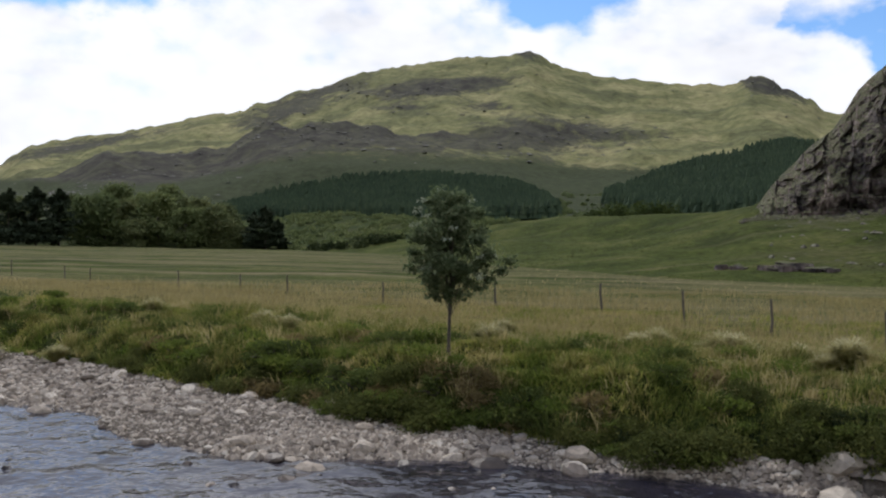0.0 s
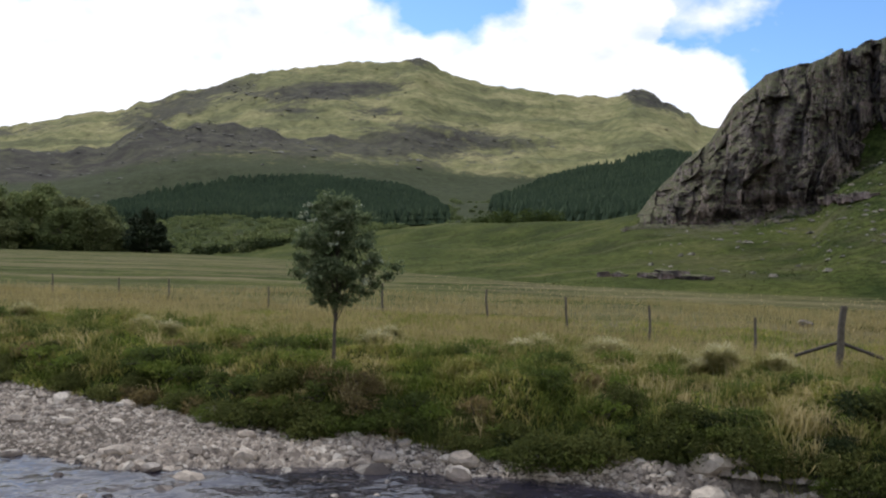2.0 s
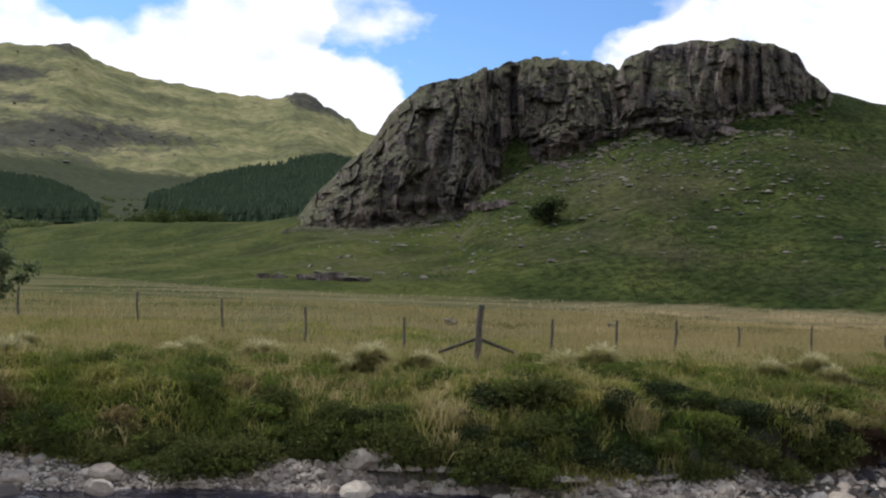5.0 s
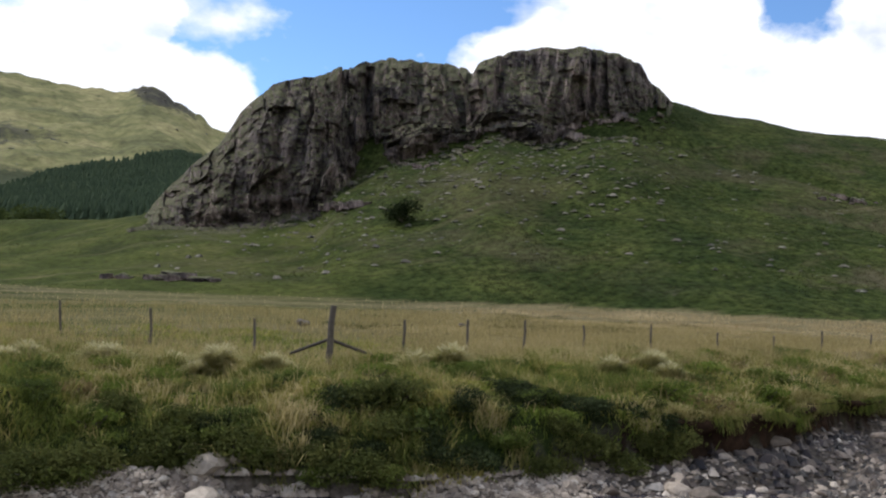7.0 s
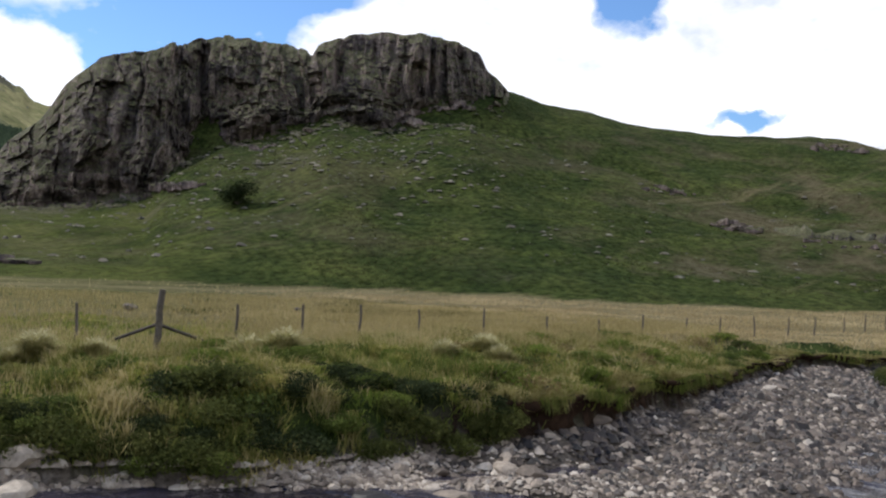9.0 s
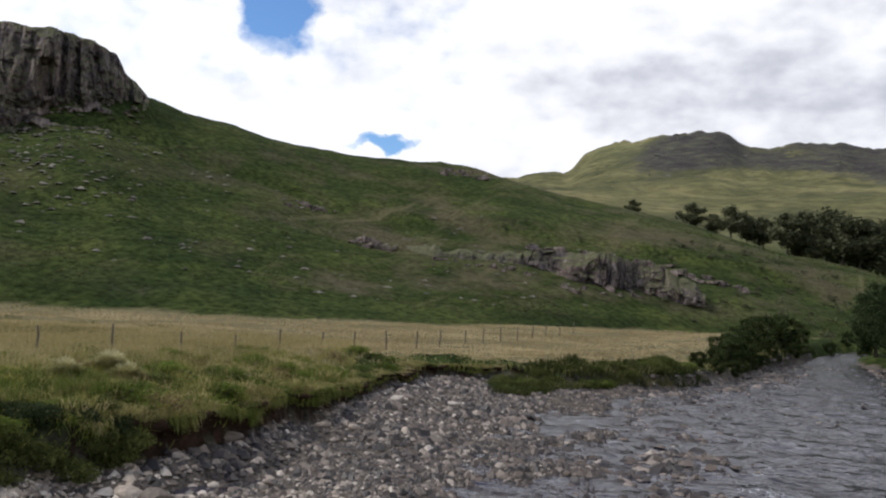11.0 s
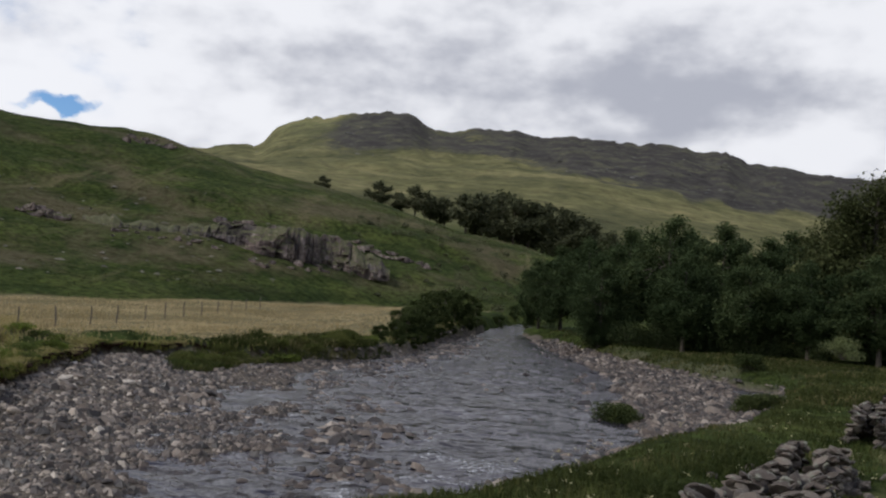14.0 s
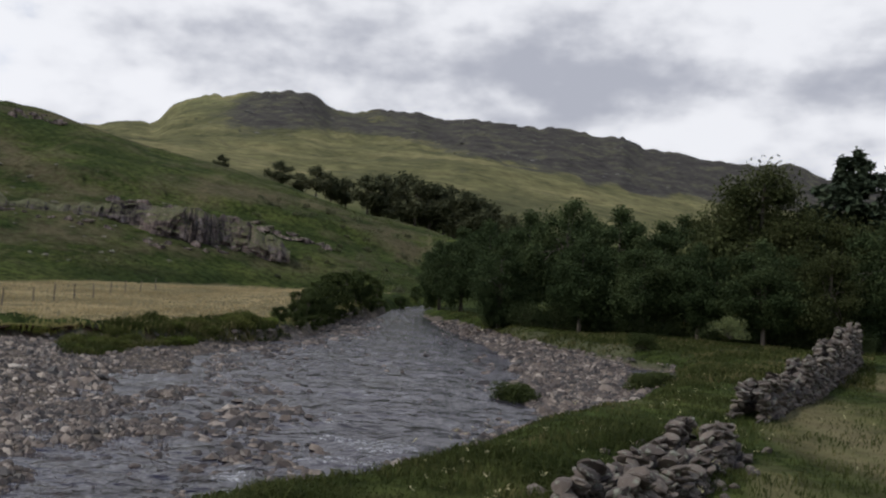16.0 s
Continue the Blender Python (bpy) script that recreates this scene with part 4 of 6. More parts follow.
BTOP = gz(BX - BNX * 0.42, BY - BNY * 0.42) + 0.01 + 0.05 * vn(BX * 1.7, BX * 0 + 3)
b_in = 0.10 + 0.12 * vn(BX * 0.9, BX * 0)
b_fade = sm(BX, 12.0, 13.4) * (1 - sm(BX, 35.5, 37.4))
bank_rows = []
for v, out in ((0.0, 0.04), (0.2, 0.0), (0.4, -0.04), (0.55, -0.07), (0.7, -0.06), (0.82, 0.02), (0.93, 0.10), (1.0, 0.08), (1.0, -0.12), (0.9, -0.55)):
    o = out - b_in + 0.13 * vn(BX * 2.3, BX * 0 + 5 * v) + 0.09 * vn(BX * 6.1, BX * 0 + 11 * v)
    toe_z = gz(BX, BY - 0.1) - 0.15
    bank_rows.append(np.stack([BX + BNX * o, BY + BNY * o, toe_z + (BTOP - toe_z) * v * b_fade - 0.25 * (1 - b_fade)], 1))
bank_v = np.stack(bank_rows, 1)
part("river_bank", mesh_np("river_bank", bank_v.reshape(-1, 3), grid_faces(len(BX), len(bank_rows)), True), SOIL)
tagged(bpy.data.objects["river_bank"], "dark reddish-brown eroded soil face below the meadow turf", "river bank", kind="structure")

# ---- plants ----
def blades_mesh(name, x, y, z, h, w, rng, droop=0.35, sink=0.04):
    """Grass blades, each of three bent facets."""
    n = len(x)
    th = rng.rand(n) * 2 * np.pi
    ph = rng.rand(n) * 2 * np.pi
    wx, wy = np.cos(th) * w / 2, np.sin(th) * w / 2
    b = droop * h * (0.3 + rng.rand(n))
    lx, ly = np.cos(ph) * b, np.sin(ph) * b
    v = np.zeros((n, 5, 3))
    v[:, 0] = np.stack([x - wx, y - wy, z - sink], 1)
    v[:, 1] = np.stack([x + wx, y + wy, z - sink], 1)
    v[:, 2] = np.stack([x - wx * 0.7 + lx * 0.35, y - wy * 0.7 + ly * 0.35, z + h * 0.6], 1)
    v[:, 3] = np.stack([x + wx * 0.7 + lx * 0.35, y + wy * 0.7 + ly * 0.35, z + h * 0.6], 1)
    v[:, 4] = np.stack([x + lx, y + ly, z + h * (1 - 0.25 * droop)], 1)
    o = np.arange(n)[:, None] * 5
    f = np.concatenate([o + np.array([[0, 1, 3]]), o + np.array([[0, 3, 2]]), o + np.array([[2, 3, 4]])], 0)
    return mesh_np(name, v.reshape(-1, 3), f)


def hanging_mesh(name, x, y, z, nx, ny, length, w, rng):
    """Blades rooted on a lip that arch outward along nx, ny and hang down."""
    n = len(x)
    a = rng.uniform(-0.7, 0.7, n)
    ox, oy = nx * np.cos(a) - ny * np.sin(a), nx * np.sin(a) + ny * np.cos(a)
    v = np.zeros((n, 6, 3))
    for i, (k, out, up) in enumerate(((1.0, 0.0, 0.0), (0.9, 0.35, 0.22), (0.35, 0.62, -0.5))):
        cx, cy, cz = x + ox * out * length, y + oy * out * length, z + up * length
        v[:, 2 * i] = np.stack([cx - oy * w * k / 2, cy + ox * w * k / 2, cz], 1)
        v[:, 2 * i + 1] = np.stack([cx + oy * w * k / 2, cy - ox * w * k / 2, cz], 1)
    o = np.arange(n)[:, None] * 6
    return mesh_np(name, v.reshape(-1, 3), np.concatenate([o + np.array([[0, 1, 3, 2]]), o + np.array([[2, 3, 5, 4]])]))


def leaves_arrays(c, size, rng, up=0.35):
    """Leaf quads (pointed) about the centres c."""
    n = len(c)
    nrm = rng.randn(n, 3)
    nrm[:, 2] = np.abs(nrm[:, 2]) + up
    nrm /= np.linalg.norm(nrm, axis=1, keepdims=True)
    t = np.cross(nrm, rng.randn(n, 3))
    t /= np.linalg.norm(t, axis=1, keepdims=True)
    b = np.cross(nrm, t)
    s = (size * (0.6 + 0.8 * rng.rand(n)))[:, None]
    v = np.stack([c - t * s, c + b * s * 0.45 + nrm * s * 0.12, c + t * s, c - b * s * 0.45 + nrm * s * 0.12], 1)
    return v.reshape(-1, 3), np.arange(n * 4).reshape(n, 4)


def tube(path, radii, sides=7):
    """Vertices and quads of a tapered tube along a path."""
    path = np.asarray(path, float)
    v = []
    for i, p in enumerate(path):
        d = path[min(i + 1, len(path) - 1)] - path[max(i - 1, 0)]
        d = d / (np.linalg.norm(d) + 1e-9)
        u = np.cross(d, [0.3, 1, 0.2])
        u /= np.linalg.norm(u)
        w = np.cross(d, u)
        a = np.arange(sides) * 2 * np.pi / sides
        v.append(p + radii[i] * (np.cos(a)[:, None] * u + np.sin(a)[:, None] * w))
    f = [(i * sides + j, i * sides + (j + 1) % sides, (i + 1) * sides + (j + 1) % sides, (i + 1) * sides + j) for i in range(len(path) - 1) for j in range(sides)]
    return np.concatenate(v), np.array(f)


def join(parts_list):
    v, f, o = [], [], 0
    for a, b in parts_list:
        v.append(a), f.append(b + o)
        o += len(a)
    return np.concatenate(v), np.concatenate(f)


def broadleaf(name, height, width, n_leaf, leaf, seed, leaf_mat, label, category="tree", clear=0.18, clumps=34, trunk=None, spread=0.16, flat=1.0, side=(), single=False):
    """A tree: tapered trunk with limbs, and a crown of clumped leaves with an uneven outline and gaps."""
    rng = np.random.RandomState(seed)
    tr = trunk or 0.016 * height + 0.03
    root = tagged(new(name), label, category)
    bend = rng.randn(2) * 0.02 * height
    tp = [(bend[0] * k * k, bend[1] * k * k, -0.15 + (height * 0.86 + 0.15) * k) for k in np.linspace(0, 1, 7)]
    stem = tube(tp, [tr * (1.25 - 1.1 * k) + 0.006 for k in np.linspace(0, 1, 7)], 8)
    trunk_ob = part("trunk", mesh_np("trunk", *stem, True), BARK, root)
    mid, half = height * (clear + (1 - clear) * 0.5), height * (1 - clear) * 0.5
    cc = []
    while len(cc) < clumps:
        p = rng.rand(3) * 2 - 1
        d = np.linalg.norm(p)
        if 0.2 < d < 1:
            prof = (1.0 - 0.55 * max(p[2], 0) ** 1.5) * (1 - 0.35 * max(-p[2], 0) ** 2)
            cc.append((p[0] * width / 2 * prof * 0.86, p[1] * width / 2 * prof * 0.86, mid + p[2] * half * 0.9 * flat))
    cc += [tuple(c) for c in side]
    cc = np.array(cc)
    limbs = []
    for c in cc[::2]:
        k = rng.uniform(0.3, 0.75)
        s = np.array(tp[0]) * (1 - k) + np.array(tp[-1]) * k
        m = s * 0.5 + c * 0.5 + np.array([0, 0, 0.05 * height])
        limbs.append(tube([s, m, c], [tr * 0.4, tr * 0.22, tr * 0.07], 5))
    if single:
        for lm in limbs:
            part("branch", mesh_np("branch", *lm, True), BARK, trunk_ob)
    else:
        part("branch_framework", mesh_np("branch_framework", *join(limbs), True), BARK, trunk_ob)
    per = n_leaf // len(cc)
    rad = spread * height * (0.55 + 0.8 * rng.rand(len(cc)))
    g = rng.randn(len(cc), per, 3)
    g /= np.linalg.norm(g, axis=2, keepdims=True)
    g *= np.minimum(np.abs(rng.randn(len(cc), per, 1)) * 0.58 + 0.14, 1.08) * rad[:, None, None]
    g[:, :, 2] *= 0.72
    pts = (cc[:, None, :] + g).reshape(-1, 3)
    part("crown", mesh_np("crown", *leaves_arrays(pts, leaf, rng)), leaf_mat, root)
    return root


def conifer(name, height, width, n, leaf, seed, label):
    """A pine or fir: straight trunk, whorls of needle sprays, ragged top."""
    rng = np.random.RandomState(seed)
    root = tagged(new(name), label, "conifer")
    part("trunk", mesh_np("trunk", *tube([(0, 0, -0.2), (0, 0, height * 0.5), (0, 0, height)], [height * 0.018, height * 0.011, 0.02], 7), True), BARK, root)
    k = rng.rand(n) ** 0.8
    nb = 46
    bk, ba, bl = rng.rand(nb) ** 0.9, rng.rand(nb) * 2 * np.pi, 0.7 + 0.5 * rng.rand(nb)
    i = rng.randint(0, nb, n)
    zz = 0.03 + 0.97 * bk[i]
    rr = width / 2 * (1 - zz) ** 0.6 * bl[i] * rng.rand(n) ** 0.6 + 0.05
    a = ba[i] + rng.randn(n) * 0.22
    pts = np.stack([rr * np.cos(a), rr * np.sin(a), zz * height + rr * 0.12 + rng.randn(n) * height * 0.018], 1)
    part("crown", mesh_np("crown", *leaves_arrays(pts, leaf, rng, 0.8)), PINE_LEAF, root)
    return root


def bush(name, w, h, n, leaf, seed, material, label, category="bush"):
    """A shrub: many short stems hidden by clumps of leaves."""
    rng = np.random.RandomState(seed)
    root = tagged(new(name), label, category)
    cc = np.stack([rng.randn(16) * w * 0.24, rng.randn(16) * w * 0.24, h * (0.12 + 0.62 * rng.rand(16))], 1)
    sv, sf = join([tube([(0, 0, -0.1), c * 0.6, c], [0.03, 0.02, 0.008], 5) for c in cc])
    part("stem_base", mesh_np("stem_base", sv, np.where(sf % 15 < 5, sf % 15, sf)), BARK, root)
    g = rng.randn(16, n // 16, 3)
    g /= np.linalg.norm(g, axis=2, keepdims=True)
    g *= rng.rand(16, n // 16, 1) ** 0.4 * np.array([w * 0.3, w * 0.3, h * 0.3])
    pts = (cc[:, None] + g).reshape(-1, 3)
    pts[:, 2] = np.maximum(pts[:, 2], 0.02)
    part("foliage", mesh_np("foliage", *leaves_arrays(pts, leaf, rng)), material, root)
    return root


def place(ob, x, y, turn=0.0, scale=1.0, dz=0.0):
    m = pose(x, y, float(gz(x, y)) + dz, 0, 0, turn) @ Matrix.Scale(scale, 4)
    ob.matrix_basis = m
    return ob


def again(ob, x, y, turn, scale=1.0, dz=0.0, label=""):
    """Another copy of a plant or stone, standing on the ground at x, y."""
    c = copy_thing(ob, pose(0, 0, 0))
    c.matrix_basis = pose(x, y, float(gz(x, y)) + dz, 0, 0, turn) @ Matrix.Scale(scale, 4)
    return tagged(c, label) if label else c


RNG = np.random.RandomState(11)

# the young rowan on the far bank
side = [(0.75, -0.1, 1.62), (1.0, -0.15, 1.78), (1.18, -0.1, 1.98), (0.55, 0, 1.45), (-0.75, 0.1, 1.8), (-0.45, 0, 3.1), (-0.2, 0.1, 3.25), (0.25, 0, 3.2), (-0.6, 0, 2.5), (0.6, 0.1, 2.9), (0.2, 0, 1.35), (-0.3, 0, 1.3)]
rowan = broadleaf("rowan_tree", 3.3, 1.95, 13000, 0.05, 5, ROWAN_LEAF, "young dark green rowan with pale flower heads on the bank", "tree", clear=0.34, clumps=80, trunk=0.026, spread=0.075, side=side, single=True)
rowan_crown = [o for o in rowan.children if o.name.startswith("crown")][0]
hr = np.random.RandomState(3)
head_me = mesh_np("flower_head", *leaves_arrays(hr.randn(16, 3) * 0.05 * np.array([1, 1, 0.4]), 0.035, hr, 1.5))
for k in range(26):
    a, h = hr.rand() * 6.28, hr.uniform(1.6, 3.35)
    rr = 0.8 * math.sqrt(max(0.05, 1 - ((h - 2.2) / 1.3) ** 2))
    hd = part("flower_head", head_me, ROWAN_HEAD, rowan_crown, "pale cream flower head" if k == 0 else "")
    hd.matrix_basis = pose(rr * math.cos(a), rr * math.sin(a), h, 0, 0, hr.uniform(0, 360))
place(rowan, 0.15, 18.6, 20, 1.0, 0.05)

# left wood at the end of the field
WOOD = "trees of the far wood"
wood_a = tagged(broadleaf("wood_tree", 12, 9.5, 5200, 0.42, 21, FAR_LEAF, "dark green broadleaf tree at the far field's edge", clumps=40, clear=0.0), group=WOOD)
wood_b = tagged(broadleaf("wood_tree", 11, 8.0, 5200, 0.4, 22, PALE_LEAF, "lighter green birch-like tree at the far field's edge", clumps=36, clear=0.0), group=WOOD)
place(wood_a, *polar(-19.6, 208), 30, 1.0, -0.9), place(wood_b, *polar(-13.5, 205), 80, 1.0, -0.9)
fir = conifer("fir_tree", 11.5, 11, 6500, 0.5, 31, "dark conifer at the far field's edge")
place(fir, *polar(-23.2, 200), 0, 1.0, -0.7)
for A, r, s in ((-24.6, 201, 0.92), (-22.0, 202, 0.95), (-26.0, 205, 1.0), (-10.6, 201, 0.78), (-11.3, 203, 0.66), (-9.9, 203, 0.55)):
    again(fir, *polar(A, r), RNG.uniform(0, 360), s * 1.05, -0.7)
for A, r, s, kind in ((-20.6, 212, 0.92, 0), (-18.6, 214, 0.95, 1), (-17.6, 216, 1.02, 0), (-16.7, 210, 0.95, 0), (-15.6, 222, 1.1, 1), (-14.6, 226, 1.15, 1), (-14.4, 206, 0.8, 0), (-12.6, 204, 0.62, 1), (-12.0, 208, 0.6, 1),
                      (-18.0, 203, 0.7, 1), (-15.2, 204, 0.75, 0), (-16.0, 236, 1.1, 0), (-19.0, 236, 1.05, 0), (-13.0, 236, 0.9, 1), (-21.4, 230, 1.0, 1), (-27.5, 212, 1.0, 0), (-29, 214, 1.0, 0), (-24, 228, 1.05, 1)):
    again((wood_a, wood_b)[kind], *polar(A, r), RNG.uniform(0, 360), s * RNG.uniform(0.95, 1.12), -0.9)

# wood on the slope above the river
HW = "trees on the hill shoulder"
hill_tree = tagged(broadleaf("hill_tree", 7.2, 7.0, 3600, 0.24, 41, HILLWOOD, "dark rounded hillside tree above the river", clumps=26, clear=0.24), group=HW)
HILL_TOPS = [(78.0, 6.25), (81.4, 6.2), (82.5, 5.6), (83.6, 6.1), (84.5, 5.5), (85.4, 5.5), (86.7, 5.8), (87.7, 5.9), (88.8, 6.1), (89.6, 5.8), (90.5, 5.6), (91.4, 5.5), (92.5, 5.25), (93.4, 5.0), (94.3, 4.6), (95.4, 4.0), (96.6, 3.6),
             (87.2, 4.7), (88.3, 4.6), (89.4, 4.7), (90.6, 4.4), (92.0, 4.2)]
for k, (A0, top) in enumerate(HILL_TOPS):
    r0 = 203.0 + 3 * (k % 3)
    x0, y0 = polar(A0, r0)
    s0 = (float(to_z(r0, top)) - float(gz(x0, y0))) / 7.2
    if k == 0:
        place(hill_tree, x0, y0, 10, s0)
    else:
        again(hill_tree, x0, y0, RNG.uniform(0, 360), s0)

# trees along the near bank downstream
RB = "trees along the river's near bank"
bank_a = tagged(broadleaf("bank_tree", 8.2, 7.0, 30000, 0.10, 51, ALDER_LEAF, "dense dark green alder beside the river meadow", clumps=46, clear=0.0, spread=0.145), group=RB)
bank_b = tagged(broadleaf("bank_tree", 8.6, 5.6, 30000, 0.10, 52, ASH_LEAF, "tall green ash beside the drystone wall", clumps=46, clear=0.0, spread=0.13), group=RB)
BANK = [(98.8, 62, 5.3, 0), (109.8, 60, 8.7, 1), (94.2, 70, 3.7, 0), (96.6, 65, 4.4, 0), (92.7, 75, 3.1, 0), (91.4, 80, 2.2, 0), (101.9, 61, 4.95, 0), (104.6, 62, 4.2, 0), (107.6, 64, 6.2, 1), (111.9, 60, 6.1, 1), (114.0, 61, 5.4, 1), (95.0, 60, 2.2, 0),
        (99.8, 57, 3.0, 0), (103.4, 56, 3.2, 0), (106.6, 55, 3.0, 0), (110.2, 54, 3.4, 0), (113.6, 54, 3.4, 1), (116.5, 58, 5.0, 0), (119.5, 60, 6.0, 0), (100.2, 74, 4.6, 0), (105.8, 74, 4.6, 0), (112.8, 72, 5.4, 0)]
for k, (A0, r0, top, kind) in enumerate(BANK):
    x0, y0 = polar(A0, r0)
    s0 = (float(to_z(r0, top)) - float(gz(x0, y0))) / (8.2, 8.6)[kind]
    if k < 2:
        place((bank_a, bank_b)[kind], x0, y0, 40, s0)
    else:
        again((bank_a, bank_b)[kind], x0, y0, RNG.uniform(0, 360), s0)
pine = conifer("pine_tree", 11.0, 11.5, 7500, 0.30, 33, "tall dark pine behind the bank trees")
place(pine, *polar(114.7, 66), 0, 1.06)
again(pine, *polar(117.2, 66), 120, 0.95)

# bushes along the river
RBUSH = "riverside bushes"
river_bush = tagged(broadleaf("riverside_bush", 3.3, 3.0, 8600, 0.085, 61, RIVER_LEAF, "dark green willow bush at the water's edge", "bush", clear=0.0, clumps=24, trunk=0.05, spread=0.15), group=RBUSH)
place(river_bush, 47.2, 6.6, 0, 0.3)
for x, y, s in ((49.4, 6.1, 0.42), (51.5, 5.8, 0.5), (53.5, 5.6, 0.58), (55.5, 5.6, 0.66), (58.5, 5.6, 0.82), (62, 5.4, 0.93), (66, 4.9, 0.93), (57, 7.0, 0.42), (63, 7.0, 0.48), (70, 4.4, 0.9), (78, 3.8, 0.5), (84, 3.4, 0.5), (92, 1.5, 0.5), (97, -1.4, 0.5), (100, -4.0, 0.55), (88, 4, 0.6), (104, 0, 0.6)):
    again(river_bush, x, y, RNG.uniform(0, 360), s * RNG.uniform(0.94, 1.06), -0.1)
for k in range(13):
    x0 = 48.5 + 2.3 * k
    again(river_bush, x0, float(FAR_FOOT(x0)) + RNG.uniform(-0.25, 0.15), RNG.uniform(0, 360), RNG.uniform(0.24, 0.36), -0.1, "low willow growth trailing into the water")
# added dark bushes standing in for the shade at the bank trees' feet
shade_bush = tagged(bush("undergrowth_bush", 3.6, 3.1, 7000, 0.085, 64, BANK_LEAF, "dark bush added in place of shade below the bank trees"), group=RBUSH)
place(shade_bush, *polar(94.8, 61), 0, 0.6, -0.1)
for A0, r0, s0 in ((95.5, 58, 0.55), (97.0, 56, 0.5), (98.4, 56, 0.5), (101.1, 55, 0.5), (102.6, 54, 0.45), (105.2, 54, 0.5), (107.2, 53, 0.45), (109.2, 53, 0.5), (111.0, 53, 0.5), (113.2, 53, 0.5), (115.5, 52, 0.5)):
    again(shade_bush, *polar(A0, r0 + 2), RNG.uniform(0, 360), s0 * RNG.uniform(0.8, 1.2), -0.1)
elder = bush("elder_bush", 2.2, 1.9, 5200, 0.06, 66, PALE_LEAF, "pale flowering elder bush before the dark bank trees")
place(elder, *polar(108.4, 49.5), 0, 0.62, 0.5)
gravel_bush = tagged(bush("gravel_bush", 1.3, 0.8, 4800, 0.042, 62, RIVER_LEAF, "low green bush growing on the gravel bar"), group=RBUSH)
place(gravel_bush, 28.4, -2.9, 0, 1.0)
again(gravel_bush, 31.4, -7.6, 90, 0.8), again(gravel_bush, 32.2, -8.3, 40, 0.75), again(gravel_bush, 43.5, -10.6, 200, 0.9)
lone = bush("lone_thorn", 4.6, 4.4, 3000, 0.2, 63, WOOD_LEAF, "lone dark thorn bush below the crag")
place(lone, *polar(33.2, r_at(33.2, 2.6)), 0, 0.62, 0.05)

# undergrowth on the far bank
BSH = "undergrowth on the far bank"
under_a = tagged(bush("bank_shrub", 1.3, 0.62, 3000, 0.042, 71, SHRUB_LEAF, "dark green leafy shrub overhanging the gravel"), group=BSH)
under_b = tagged(bush("bank_shrub", 1.0, 0.5, 2400, 0.04, 72, leaf_material("bright_shrub_leaves", [(0, (0.05, 0.07, 0.016)), (0.6, (0.11, 0.14, 0.032)), (1, (0.21, 0.22, 0.065))], patch=0.6), "brighter green nettle clump on the river bank"), group=BSH)
place(under_a, 8.9, 13.8, 0, 0.95)
place(under_b, 11.2, 14.6, 0, 1.0)
for k in range(60):
    x = RNG.uniform(-13, 14) if k < 52 else RNG.uniform(-2, 10)
    off = RNG.choice([0.1, 0.4, 0.8, 1.4, 2.2, 3.4], p=[0.3, 0.25, 0.2, 0.1, 0.1, 0.05])
    again((under_a, under_b)[int(RNG.rand() < 0.3)], x, float(FAR_FOOT(x)) + off, RNG.uniform(0, 360), RNG.uniform(0.35, 0.75), -0.12)
for k in range(30):
    x = -2.6 + 11.0 * (k + RNG.rand()) / 30
    again((under_a, under_a, under_b)[k % 3], x, float(FAR_FOOT(x)) + RNG.uniform(-0.15, 0.75), RNG.uniform(0, 360), RNG.uniform(0.5, 0.95), -0.14)
for k in range(16):
    x = RNG.uniform(12, 44)
    again((under_a, under_b)[k % 2], x, float(FAR_FOOT(x)) + RNG.uniform(0.5, 1.6), RNG.uniform(0, 360), RNG.uniform(0.4, 0.75), -0.1)
under_c = tagged(bush("bank_shrub", 1.2, 0.6, 3000, 0.045, 73, BANK_LEAF, "dark bramble clump on the grassy river bank"), group=BSH)
place(under_c, 8.6, 14.3, 0, 0.95, -0.05)
for x, y, s in ((8.1, 14.2, 0.7), (9.1, 14.0, 0.75), (9.3, 12.3, 0.7), (8.9, 12.5, 0.6), (12.1, 12.3, 0.7), (12.5, 12.5, 0.6), (3.2, 15.6, 0.6), (4.6, 15.2, 0.65), (6.2, 14.7, 0.6)):
    again(under_c, x, y, RNG.uniform(0, 360), s, -0.1)
for k in range(16):
    x = RNG.uniform(7.5, 13.5)
    again(under_c, x, float(FAR_FOOT(x)) + RNG.uniform(0.4, 2.4), RNG.uniform(0, 360), RNG.uniform(0.35, 0.65), -0.1, "small dark bramble clump in the bank grass")
for x, off, s in ((11.6, 0.15, 0.8), (12.3, -0.05, 0.7), (12.9, 0.05, 0.62), (13.3, 0.3, 0.6), (12.5, 0.7, 0.75), (13.9, 0.45, 0.45)):
    again((under_c, under_a)[int(off * 20) % 2], x, float(FAR_FOOT(x)) + off, 110 * x, s, -0.14)
for k in range(30):
    x = RNG.uniform(31, 46)
    y = np.interp(x, [30.7, 36.6, 43.8, 46], [10.7, 9.5, 6.6, 6.1]) + RNG.uniform(-0.2, 1.6)
    again((under_a, under_b)[k % 2], x, y, RNG.uniform(0, 360), RNG.uniform(0.5, 0.9), -0.05)

